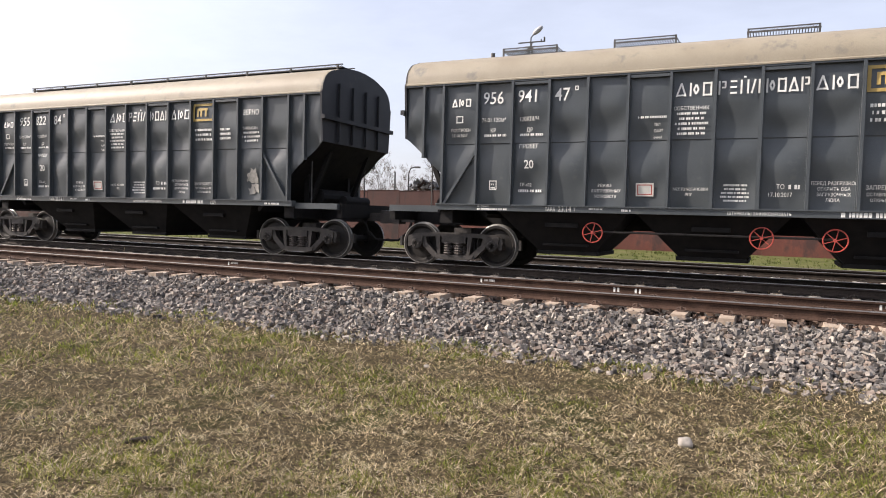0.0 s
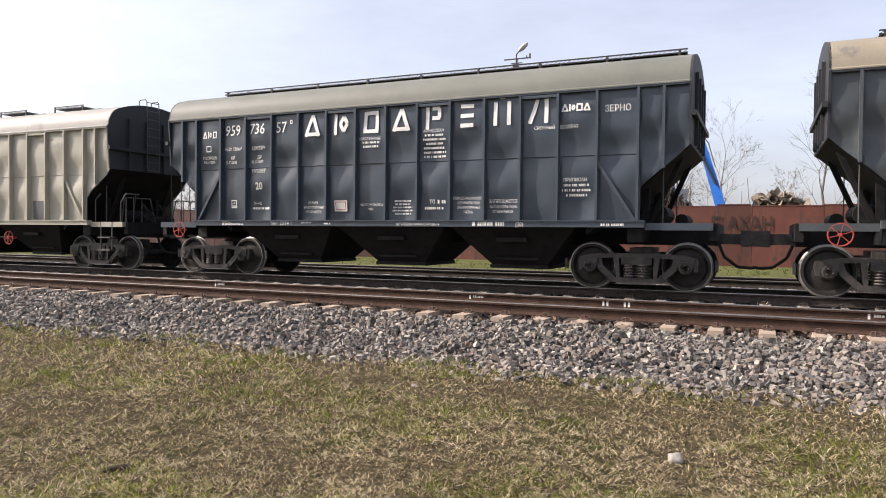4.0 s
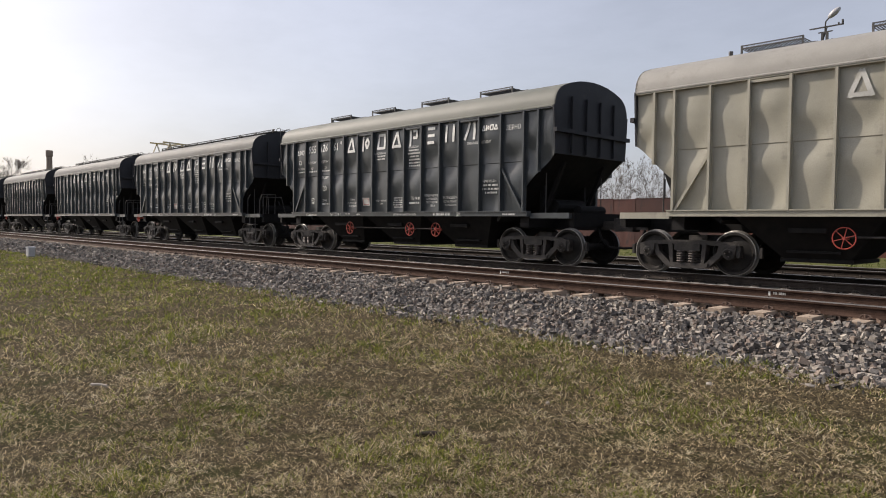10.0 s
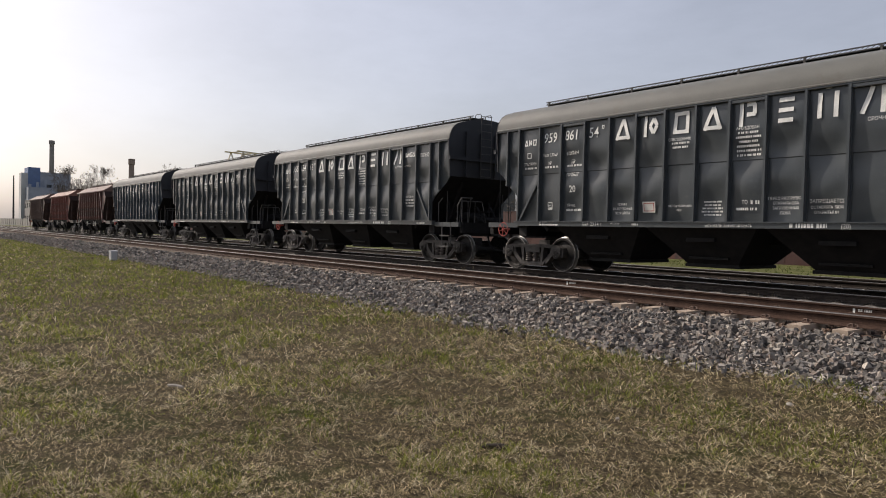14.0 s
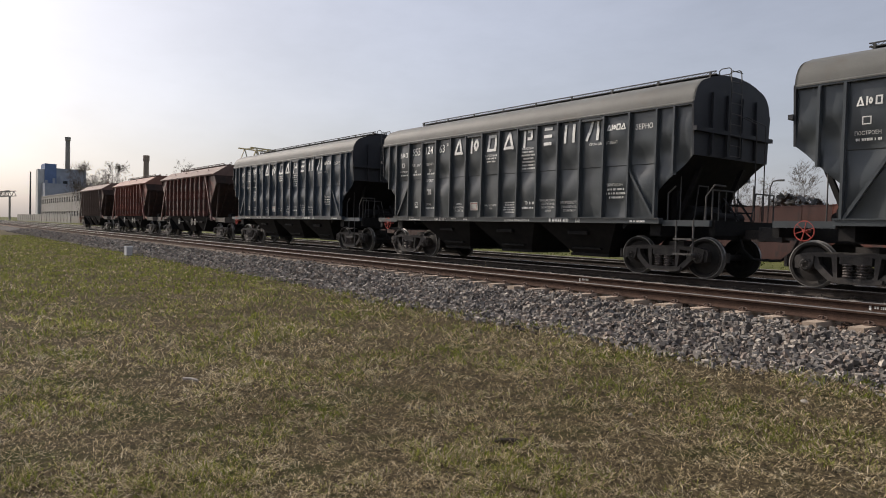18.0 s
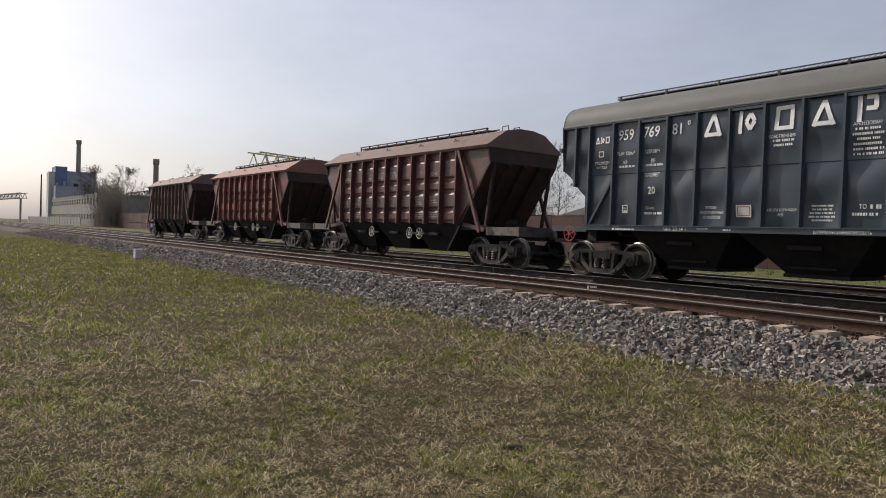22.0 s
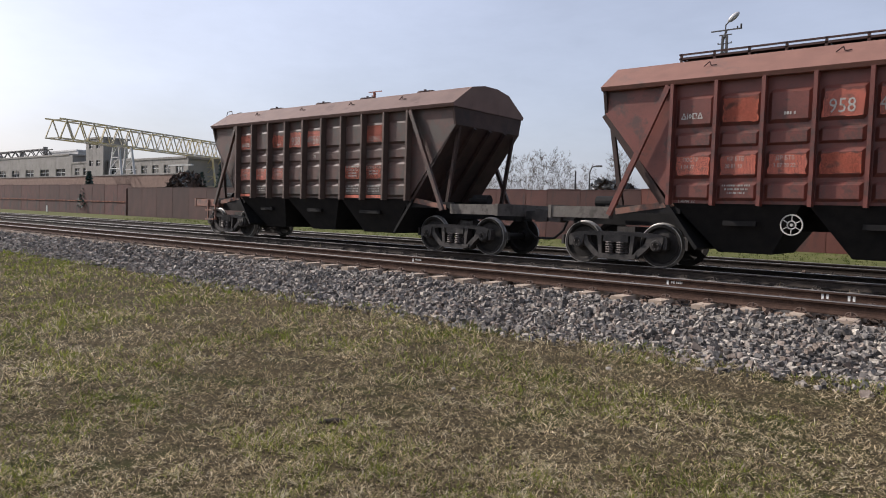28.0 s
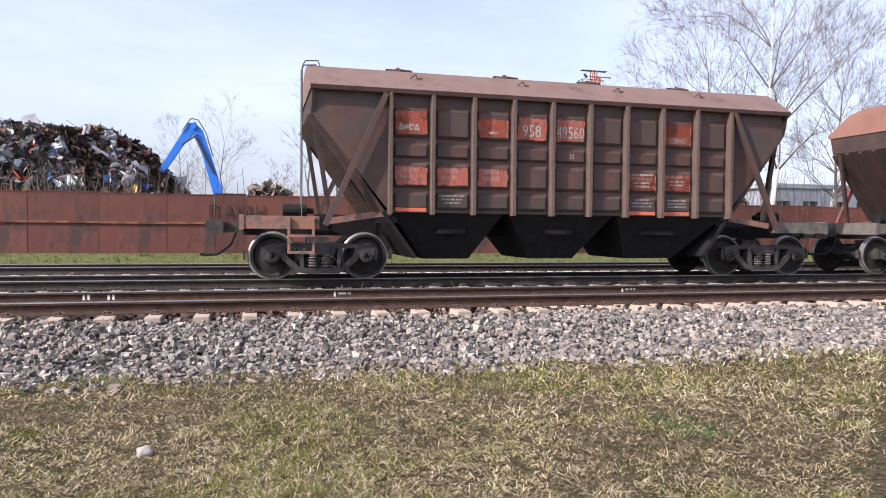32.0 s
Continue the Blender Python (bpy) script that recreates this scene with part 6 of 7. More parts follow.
scrap("scrap_heap", -68.5, 40.0, 4.0, 2.2, 4.6, 500, 10, [("scrap1", 0.5, 0.6, 0), ("scrap2", 0.2, 0.6, 0)], "low dark heap of scrap behind the fence", 1.4, 0.6)
scrap("scrap_heap", -27.6, 56.0, 4.0, 2.5, 4.25, 500, 13, [("scrap1", 0.25, 0.6, 0), ("scrap2", 0.6, 0.6, 0), ("scrap3", 0.1, 0.5, 0)], "low grey heap of scrap behind the fence", 1.3, 0.4)


def loader():
    e = empty("scrap_loader", "bright blue knuckle-boom scrap loader behind the fence", "loader crane")
    y = 44.2
    bm = B()
    prism(bm, [(-1.3, 1.5), (-1.95, 1.5), (-3.0, 5.4), (-3.62, 6.75), (-3.35, 7.15), (-2.95, 6.75), (-2.2, 4.4)], y - 0.2, y + 0.2)
    part("boom", bm, M["bluecrane"], e)
    bm = B()
    prism(bm, [(-3.3, 7.2), (-3.75, 7.15), (-4.3, 6.2), (-5.42, 4.3), (-5.1, 4.2), (-4.0, 5.9), (-3.35, 6.7)], y - 0.205, y + 0.165)
    tube(bm, (-3.45, y - 0.3, 6.95), (-3.45, y + 0.3, 6.95), 0.16, 12)
    part("jib", bm, M["bluecrane"], e)
    bm = B()
    tube(bm, (-2.3, y - 0.28, 4.2), (-3.25, y - 0.28, 6.2), 0.07, 8)
    tube(bm, (-3.2, y - 0.28, 6.5), (-4.1, y - 0.28, 5.85), 0.05, 8)
    part("hydraulic_ram", bm, M["pole"], e)
    bm = B()
    pipe(bm, [(-2.35, y - 0.26, 5.2), (-2.75, y - 0.26, 6.6), (-3.2, y - 0.26, 7.35), (-3.6, y - 0.26, 7.4), (-4.1, y - 0.26, 6.65)], 0.03, 5)
    part("hose", bm, M["pole"], e)
    bm = B()
    box(bm, -2.6, -0.6, y - 1, y + 1, -0.3, 1.7)
    part("cab_base", bm, M["bluecrane"], e)
    bm = B()
    for k in range(5):
        a = k * 1.256
        bar(bm, (-5.4, y, 4.2), (-5.4 + 0.5 * math.cos(a), y + 0.5 * math.sin(a), 3.4), 0.12)
    part("grab", bm, M["scrap2"], e)


loader()


# ---- bare trees ----
def grow(vs, fs, p, d, length, r, depth, rnd, spread, twigs):
    """A limb as tapered prisms that fork."""
    segs = 3 if depth > 2 else 2
    n = 6 if r > 0.08 else 4 if r > 0.03 else 3
    x = d.orthogonal().normalized()
    y = d.cross(x).normalized()
    prev = None
    for s in range(segs + 1):
        rr = r * (1 - 0.45 * s / segs)
        k = len(vs)
        for i in range(n):
            a = 2 * math.pi * i / n
            q = p + x * (rr * math.cos(a)) + y * (rr * math.sin(a))
            vs.append((q.x, q.y, q.z))
        if prev is not None:
            for i in range(n):
                fs.append((prev + i, prev + (i + 1) % n, k + (i + 1) % n, k + i))
        prev = k
        if s < segs:
            d = (d + Vector((rnd.uniform(-1, 1), rnd.uniform(-1, 1), rnd.uniform(-0.5, 0.8))) * 0.13).normalized()
            p = p + d * (length / segs)
            if depth > 0 and s > 0:
                a = d.orthogonal().normalized()
                a.rotate(Matrix.Rotation(rnd.uniform(0, 6.28), 3, d))
                grow(vs, fs, p.copy(), (d * (1 - spread * 0.5) + a * spread + Vector((0, 0, 0.12))).normalized(), length * rnd.uniform(0.5, 0.75), max(rr * 0.5, twigs), depth - 1, rnd, spread, twigs)
    if depth > 0:
        for _ in range(2 + (rnd.random() < 0.4)):
            a = d.orthogonal().normalized()
            a.rotate(Matrix.Rotation(rnd.uniform(0, 6.28), 3, d))
            grow(vs, fs, p.copy(), (d + a * rnd.uniform(0.3, 0.75) + Vector((0, 0, 0.1))).normalized(), length * rnd.uniform(0.55, 0.8), max(r * 0.45, twigs), depth - 1, rnd, spread, twigs)


def tree(x, y, h, seed, depth=5, bark="bark", spread=0.6, label="bare leafless tree behind the fence", zb=-0.3, reach=1.0, fine=0.006):
    e = empty("bare_tree", label, "tree", m=pose(x, y, zb))
    rnd = random.Random(seed)
    bm = B()
    r0 = h * 0.0115
    pts = [Vector((0, 0, 0))]
    for i in range(6):
        pts.append(pts[-1] + Vector((rnd.uniform(-0.02, 0.02) * h, rnd.uniform(-0.02, 0.02) * h, h * 0.14)))
    for i in range(6):
        tube(bm, pts[i], pts[i + 1], r0 * (1 - i * 0.14), 8, r0 * (1 - (i + 1) * 0.14))
    part("trunk", bm, M[bark], e, smooth=True)
    vs, fs = [], []
    for i in range(2, 7):
        for k in range(4 if reach > 1 else 3):
            a = rnd.uniform(0, 6.28)
            d = Vector((math.cos(a) * spread * 1.3, math.sin(a) * spread * 1.3, rnd.uniform(0.5, 1.1))).normalized()
            if i == 6:
                d = Vector((rnd.uniform(-0.4, 0.4), rnd.uniform(-0.4, 0.4), 1)).normalized()
            grow(vs, fs, pts[i].copy(), d, h * rnd.uniform(0.13, 0.2) * reach, r0 * (0.38 - 0.042 * i), depth - 2, rnd, spread, fine)
    part("crown", raw("crown", vs, fs, M["twig" if bark == "bark" else "twig"]), None, e, "fine bare branches")
    return e


tree(3.6, 46.0, 9.6, 4, 4, label="slender young bare tree by the scrap")
tree(-3.2, 66, 10.5, 5, 5)
tree(-7.0, 72, 10.5, 6, 5)
tree(27.6, 38.5, 13.5, 11, 6, label="tall bare tree with rising limbs", reach=1.2)
tree(32.0, 38.0, 18.5, 12, 6, "birchbark", 0.5, "tall white-barked birch with bare crown", reach=1.3)
tree(39.5, 40.5, 13.0, 13, 6, reach=1.15)
tree(24.0, 43.0, 9.0, 14, 5, reach=1.1)
tree(41.5, 44.0, 14.0, 15, 5, "birchbark", 0.5, "white-barked birch with bare crown")
base = tree(-47, 98, 9.5, 21, 5, label="distant leafless bare tree", fine=0.014)
for az, d, s, rot in ((30.4, 118, 1.0, 40), (25.8, 125, 1.1, 90), (32.5, 135, 1.1, 150), (22.5, 130, 1.0, 200), (36, 140, 1.2, 20), (49.0, 150, 1.2, 70), (46.0, 150, 1.1, 130), (73, 160, 1.2, 10), (15.5, 140, 1.0, 260), (-14, 90, 1.1, 300), (-20, 95, 1.2, 30), (-27, 80, 1.1, 110), (52.5, 100, 0.7, 80), (55.0, 96, 0.7, 180), (-50, 75, 1.3, 50), (-56, 80, 1.4, 210), (44.2, 92, 1.15, 15), (46.6, 120, 1.1, 77), (45.4, 130, 1.0, 160), (47.3, 125, 0.9, 250), (36.4, 110, 0.85, 300), (34.2, 118, 1.0, 340), (33.0, 120, 1.0, 33), (31.6, 116, 1.05, 95), (30.0, 128, 1.0, 210), (28.4, 122, 0.9, 145), (17.0, 118, 0.8, 100), (13.0, 112, 0.9, 15), (9.5, 120, 0.85, 190), (-2.0, 100, 0.9, 240), (-7.5, 96, 0.95, 280), (-11, 100, 1.0, 5), (-17, 92, 1.0, 65), (-26.2, 72, 0.95, 130), (-28.6, 76, 1.0, 25)):
    p = polar(az, d)
    copy_thing(base, pose(p.x, p.y, -0.3, 0, 0, rot) @ Matrix.Diagonal((s, s, s, 1)))
p = polar(78.0, 215)
t1 = tree(p.x, p.y, 13.5, 31, 6, spread=0.45, label="large bare tree by the works", reach=1.25, fine=0.016)
p = polar(79.9, 222)
copy_thing(t1, pose(p.x, p.y, -0.3, 0, 0, 110))


def spruce(x, y, h):
    e = empty("spruce", "small dark green spruce behind the fence", "tree")
    bm = B()
    tube(bm, (x, y, -0.3), (x, y, h), 0.1, 6, 0.02)
    part("trunk", bm, M["bark"], e)
    rnd = random.Random(int(h * 10))
    vs, fs = [], []
    for i in range(900):
        f = rnd.random()
        z = 0.6 + f * (h - 0.6)
        r = (1 - f) * h * 0.3 * rnd.uniform(0.3, 1.05)
        a = rnd.uniform(0, 6.28)
        q = Vector((x + r * math.cos(a), y + r * math.sin(a), z - r * 0.25))
        k = len(vs)
        for _ in range(3):
            vs.append((q.x + rnd.uniform(-0.25, 0.25), q.y + rnd.uniform(-0.25, 0.25), q.z + rnd.uniform(-0.18, 0.18)))
        fs.append((k, k + 1, k + 2))
    part("crown", raw("crown", vs, fs, M["needle"]), None, e)


M["needle"] = surface("dark_needles", (0.02, 0.04, 0.035), (0.045, 0.075, 0.06), 0.8, scale=3, bump=0, island=0.3)
for az, d, h in ((57.3, 95, 6.3), (58.7, 98, 5.4), (66.5, 92, 4.6), (18.0, 92, 4.0)):
    p = polar(az, d)
    spruce(p.x, p.y, h)


def thicket(cx, cy, rx, ry, h, n, seed, label):
    """Leafless scrub as many thin crossing shoots."""
    rnd = random.Random(seed)
    vs, fs = [], []
    for _ in range(n):
        x, y = rnd.gauss(cx, rx * 0.5), rnd.gauss(cy, ry * 0.5)
        z, w = -0.3, 0.006 + 0.00022 * math.hypot(cx, cy)
        d = Vector((rnd.uniform(-0.25, 0.25), rnd.uniform(-0.25, 0.25), 1))
        L = h * rnd.uniform(0.5, 1.0)
        p0 = Vector((x, y, z))
        for s in range(4):
            p1 = p0 + d * (L / 4) + Vector((rnd.uniform(-0.1, 0.1), rnd.uniform(-0.1, 0.1), 0)) * h * 0.15
            for q0, q1, ww in ((p0, p1, w), (p1, p1 + Vector((rnd.uniform(-0.5, 0.5), rnd.uniform(-0.5, 0.5), rnd.uniform(0.1, 0.5))) * h * 0.25, w * 0.5)):
                k = len(vs)
                for q, e in ((q0, ww), (q1, ww * 0.7)):
                    vs.extend([(q.x - e, q.y, q.z), (q.x + e, q.y, q.z), (q.x, q.y + e, q.z)])
                fs.extend([(k, k + 1, k + 4, k + 3), (k + 1, k + 2, k + 5, k + 4), (k + 2, k, k + 3, k + 5)])
            p0 = p1
    tagged(part("scrub", raw("scrub", vs, fs, M["twig"]), None), label, "scrub", kind="stuff")


thicket(-8.5, 37.6, 7.0, 0.8, 4.6, 150, 1, "leafless scrub behind the rusty fence")
thicket(-48, 39.0, 9.0, 1.5, 4.4, 130, 2, "leafless scrub behind the rusty fence")
thicket(29, 37.6, 9.0, 2.0, 5.0, 240, 3, "leafless scrub under the trees")
p = polar(79.0, 185)
thicket(p.x, p.y, 10, 3, 11, 420, 4, "dense dark scrub by the works")


# ---- buildings ----
def building(name, label, x0, x1, y0, y1, z1, wall, storeys, bays, win_h=0.45, side=True):
    """A block with a roof slab and real window reveals on the front that faces the tracks and on its end."""
    e = empty(name, label, "building")
    z0 = -0.3
    bm = B()
    box(bm, x0, x1, y0 + 0.25, y1, z0, z1)
    part("wall", bm, M[wall], e)
    bm = B()
    box(bm, x0 - 0.3, x1 + 0.3, y0 - 0.1, y1 + 0.3, z1, z1 + 0.35)
    part("roof", bm, M[wall], e)
    sh = (z1 - z0) / storeys
    bw = (x1 - x0) / bays
    pier = mesh_once(("pier", name, round(bw, 2), round(z1, 2)), lambda bm: box(bm, -bw * 0.22, bw * 0.22, 0, 0.27, 0, z1 - z0), M[wall])
    for i in range(bays + 1):
        part("pier", pier, None, e, at=pose(x0 + bw * i, y0, z0))
    for s in range(storeys):
        bm = B()
        box(bm, x0, x1, y0 + 0.02, y0 + 0.26, z0 + s * sh, z0 + s * sh + sh * (1 - win_h) * 0.7)
        part("spandrel", bm, M[wall], e)
        bm = B()
        box(bm, x0, x1, y0 + 0.02, y0 + 0.26, z0 + (s + 1) * sh - sh * (1 - win_h) * 0.3, z0 + (s + 1) * sh)
        part("lintel", bm, M[wall], e)
        for i in range(bays):
            zz = z0 + s * sh + sh * (1 - win_h) * 0.7
            w = part("window", mesh_once(("win", round(bw, 2), round(sh, 2)), lambda bm: box(bm, -bw * 0.28, bw * 0.28, 0, 0.04, 0, sh * win_h), M["glass"]), None, e, at=pose(x0 + bw * (i + 0.5), y0 + 0.2, zz))
            part("window_bar", mesh_once(("winbar", round(bw, 2), round(sh, 2)), lambda bm: (box(bm, -0.05, 0.05, -0.05, 0, 0, sh * win_h), box(bm, -bw * 0.28, bw * 0.28, -0.05, 0, sh * win_h * 0.55, sh * win_h * 0.55 + 0.1)), M["panelwhite"]), None, w)
    return e


building("works_hall", "long low weathered concrete works hall", -286, -202, 36.5, 52, 8.2, "concrete", 2, 20, 0.36)
building("store_hall", "long weathered concrete store building behind the fence", -300, -152, 62, 76, 10.6, "concrete", 1, 18, 0.16)
building("office_block", "two-storey grey block behind the fence", -150, -107, 62, 76, 8.8, "concrete", 2, 11, 0.3)
e = building("stair_tower", "square grey stair tower above the office", -141, -135, 61, 66, 13.2, "concrete", 4, 2, 0.3)
building("pale_block", "pale rendered block with chimneys", -172, -158, 66, 74, 12.0, "panelwhite", 3, 4, 0.35)
p = polar(50.2, 112)
building("grey_block", "grey concrete block behind the scrap yard", -89.6, -84.6, p.y - 4, p.y - 1.2, 8.4, "dark_concrete", 1, 1, 0.2)
building("grey_block", "taller grey concrete block behind the scrap yard", -84.5, -76.1, p.y - 4.3, p.y - 1.2, 9.2, "dark_concrete", 1, 2, 0.2)
building("grey_block", "low grey concrete wing behind the scrap yard", -76.0, -73.2, p.y - 4, p.y - 1.2, 7.6, "dark_concrete", 1, 1, 0.2)
building("shed", "low grey shed beyond the trees", 40, 56, 48, 60, 4.6, "greyclad", 1, 6, 0.3)


def boiler_house():
    e = empty("boiler_house", "grey boiler house with a bright blue tower and tall stack", "building")
    c = polar(81.4, 300)
    bm = B()
    box(bm, c.x - 9, c.x + 9, c.y - 3.4, c.y + 6.4, -0.3, 19.0)
    part("wall", bm, M["greyclad"], e)
    bm = B()
    box(bm, c.x, c.x + 9.2, c.y - 7.2, c.y - 3.42, -0.3, 20.5)
    part("blue_tower", bm, M["blueclad"], e, "blue cladding")
    bm = B()
    box(bm, c.x + 4, c.x + 9, c.y - 9.3, c.y - 7.22, -0.3, 18.4)
    part("stair_block", bm, M["panelwhite"], e)
    bm = B()
    box(bm, c.x + 9.3, c.x + 16, c.y - 8, c.y + 9, -0.3, 13.2)
    part("low_hall", bm, M["greyclad"], e, "grey clad boiler hall")
    for k in range(7):
        bm = B()
        tube(bm, (c.x + 12, c.y - 7 + k * 2.4, 13.2), (c.x + 12, c.y - 7 + k * 2.4, 14.4 + 0.8 * (k % 3)), 0.45, 10)
        part("roof_vent", bm, M["greyclad"], e)
    for dy, z in ((-1.5, 13), (2.0, 13), (4.5, 9), (-1.0, 8)):
        bm = B()
        box(bm, c.x + 9.0, c.x + 9.12, c.y + dy, c.y + dy + 2.0, z, z + 1.6)
        part("window", bm, M["glass"], e)


boiler_house()


def chimney(az, d, top, r, mat, label):
    e = empty("chimney", label, "chimney")
    c = polar(az, d)
    bm = B()
    tube(bm, (c.x, c.y, -0.3), (c.x, c.y, top), r * 1.25, 18, r)
    part("shaft", bm, M[mat], e)
    bm = B()
    lathe(bm, [(r * 1.02, top - 1.6), (r * 1.25, top - 1.4), (r * 1.25, top), (r * 0.8, top + 0.05)], 18, "z", (c.x, c.y, 0))
    part("rim", bm, M[mat], e)


def yard_wall():
    e = empty("yard_wall", "brown brick yard wall behind the sheet fence", "wall")
    bm = B()
    box(bm, -150, -76, 44.0, 44.4, -0.3, 4.7)
    part("masonry", bm, M["brick"], e)
    bm = B()
    box(bm, -150.1, -75.9, 43.92, 44.48, 4.7, 4.85)
    part("coping", bm, M["concrete"], e)


yard_wall()


def hip_house():
    e = empty("house", "low house with a dark hipped roof", "house")
    c = polar(40.8, 110)
    bm = B()
    box(bm, c.x - 4.6, c.x + 4.6, c.y - 3, c.y + 5, -0.3, 4.6)
    part("wall", bm, M["concrete"], e)
    bm = B()
    lo = [bm.verts.new((c.x + a, c.y + b, 4.604)) for a, b in ((-5.4, -3.6), (5.4, -3.6), (5.4, 5.6), (-5.4, 5.6))]
    hi = [bm.verts.new((c.x + a, c.y + 1, 6.7)) for a in (-1.4, 1.4)]
    bm.faces.new(lo), bm.faces.new((lo[0], lo[1], hi[1], hi[0])), bm.faces.new((lo[1], lo[2], hi[1])), bm.faces.new((lo[2], lo[3], hi[0], hi[1])), bm.faces.new((lo[3], lo[0], hi[0]))
    part("roof", bm, M["hill"], e, "dark slate roof")


hip_house()


def marker(x, y, z0, z1, w, h, mat, label):
    e = empty("track_marker", label, "marker")
    bm = B()
    tube(bm, (x, y, z0), (x, y, z1 - 0.02), 0.05, 8)
    part("post", bm, M["pole"], e)
    bm = B()
    box(bm, x - w / 2, x + w / 2, y - 0.09, y - 0.055, z1 - h, z1)
    part("plate", bm, M[mat], e)


marker(-97.3, 24.5, -0.35, 1.15, 1.0, 0.55, "blueclad", "blue plate on a short post beside the far track")
marker(-99.6, 24.7, -0.35, 1.05, 0.8, 0.5, "blueclad", "blue plate on a short post beside the far track")
marker(-86.5, 33.0, -0.3, 0.55, 0.35, 0.7, "panelwhite", "white marker post by the fence")

chimney(81.1, 330, 34.5, 0.85, "concrete", "tall slim grey factory chimney")
chimney(75.9, 205, 18.4, 0.66, "tan_brick", "shorter tan brick chimney")


def truss(bm, a, b, w, h, n, t):
    """A box girder of bars from a to b."""
    a, b = Vector(a), Vector(b)
    d = (b - a).normalized()
    s = Vector((-d.y, d.x, 0)) * (w / 2)
    up = Vector((0, 0, h))
    for o in (s, -s, s + up, -s + up):
        bar(bm, a + o, b + o, t)
    for i in range(n):
        p0, p1 = a + (b - a) * (i / n), a + (b - a) * ((i + 1) / n)
        m = (p0 + p1) / 2
        for o in (s, -s):
            bar(bm, p0 + o, m + o + up, t * 0.7), bar(bm, m + o + up, p1 + o, t * 0.7)
        bar(bm, p0 + s, p0 - s, t * 0.7), bar(bm, m + s + up, m - s + up, t * 0.7)


def roof_pipes():
    e = empty("roof_pipe_rack", "long rusty pipe rack on the store roof", "pipe rack")
    bm = B()
    truss(bm, (-292, 63.5, 10.95), (-166, 63.5, 10.95), 1.6, 1.5, 26, 0.2)
    part("girder", bm, M["pole"], e)
    for k in range(9):
        bm = B()
        tube(bm, (-285 + k * 14, 65.5, 10.9), (-285 + k * 14, 65.5, 12.2 + 0.6 * (k % 3)), 0.5, 10)
        part("roof_vent", bm, M["concrete"], e)


roof_pipes()


def crane():
    e = empty("gantry_crane", "pale yellow lattice gantry crane over the yard", "crane")
    a, b = Vector((-97, 37.6, 9.2)), Vector((-110, 77.5, 9.2))
    bm = B()
    truss(bm, a, b, 2.6, 2.5, 20, 0.17)
    part("girder", bm, M["yellow"], e)
    for f in (0.27, 0.74):
        c = a + (b - a) * f
        for s in (-1, 1):
            paint = M["panelwhite"] if f < 0.5 else M["yellow"]
            for q in (-1, 1):
                bm = B()
                bar(bm, (c.x + q * 0.8, c.y + s * 0.9, 9.2), (c.x + q * 3.0, c.y + s * 1.0, -0.3), 0.26)
                part("leg", bm, paint, e)
            for k in range(5):
                z = 1.2 + k * 1.6
                wq = 3.0 - 2.2 * (z + 0.3) / 9.7
                bm = B()
                bar(bm, (c.x - wq, c.y + s, z), (c.x + wq, c.y + s, z), 0.12)
                part("leg_strut", bm, paint, e)
                bm = B()
                bar(bm, (c.x - wq, c.y + s, z), (c.x + wq - 0.4, c.y + s, z + 1.6), 0.1)
                part("leg_strut", bm, paint, e)
    c = a + (b - a) * 0.87
    bm = B()
    box(bm, c.x - 1.6, c.x + 1.6, c.y - 1.6, c.y + 1.6, 6.9, 9.1)
    part("cab", bm, M["yellow"], e, "yellow operator cab")
    bm = B()
    truss(bm, (c.x - 1, c.y - 4, 8.6), (c.x - 1, c.y + 5, 8.6), 2.2, 0.6, 5, 0.16)
    part("trolley", bm, M["yellow"], e)
    c = a + (b - a) * 0.55
    bm = B()
    for q in (-0.8, 0.8):
        bar(bm, (c.x + q, c.y, -0.3), (c.x + q * 0.5, c.y, 7.4), 0.22)
    for k in range(7):
        bar(bm, (c.x - 0.75, c.y, k * 1.05), (c.x + 0.75, c.y, k * 1.05 + 1.05), 0.12)
    box(bm, c.x - 3.5, c.x + 3.5, c.y - 0.2, c.y + 0.2, 7.3, 7.55)
    part("middle_support", bm, M["panelwhite"], e)


crane()


def pipe_bridge():
    e = empty("pipe_bridge", "rusty pipe bridge over the line by the works", "gantry")
    bm = B()
    truss(bm, (-420, 22, 9.5), (-330, 32, 9.5), 2.5, 2.0, 12, 0.3)
    part("girder", bm, M["concrete"], e)
    for x, y in ((-420, 22), (-380, 26.5), (-335, 31.5)):
        bm = B()
        for q in (-1.2, 1.2):
            bar(bm, (x + q, y, -0.3), (x + q, y, 9.5), 0.5)
        part("support", bm, M["concrete"], e)


pipe_bridge()

# slag hill far behind the fence
bm = B()
g = []
for i in range(31):
    row = []
    for j in range(9):
        x, y = -100 + i * 4.2, 100 + j * 5
        row.append(bm.verts.new((x, y, -0.3 + 5.2 * math.sin(math.pi * i / 30) ** 0.7 * math.sin(math.pi * j / 8) + 0.5 * noise.noise((x * 0.1, y * 0.1, 2)))))
    g.append(row)
for a, b in zip(g, g[1:]):
    for j in range(8):
        bm.faces.new((a[j], b[j], b[j + 1], a[j + 1]))
tagged(part("slag_bank", bm, M["hill"], smooth=True), "low dark slag bank beyond the yard", "bank", kind="structure")


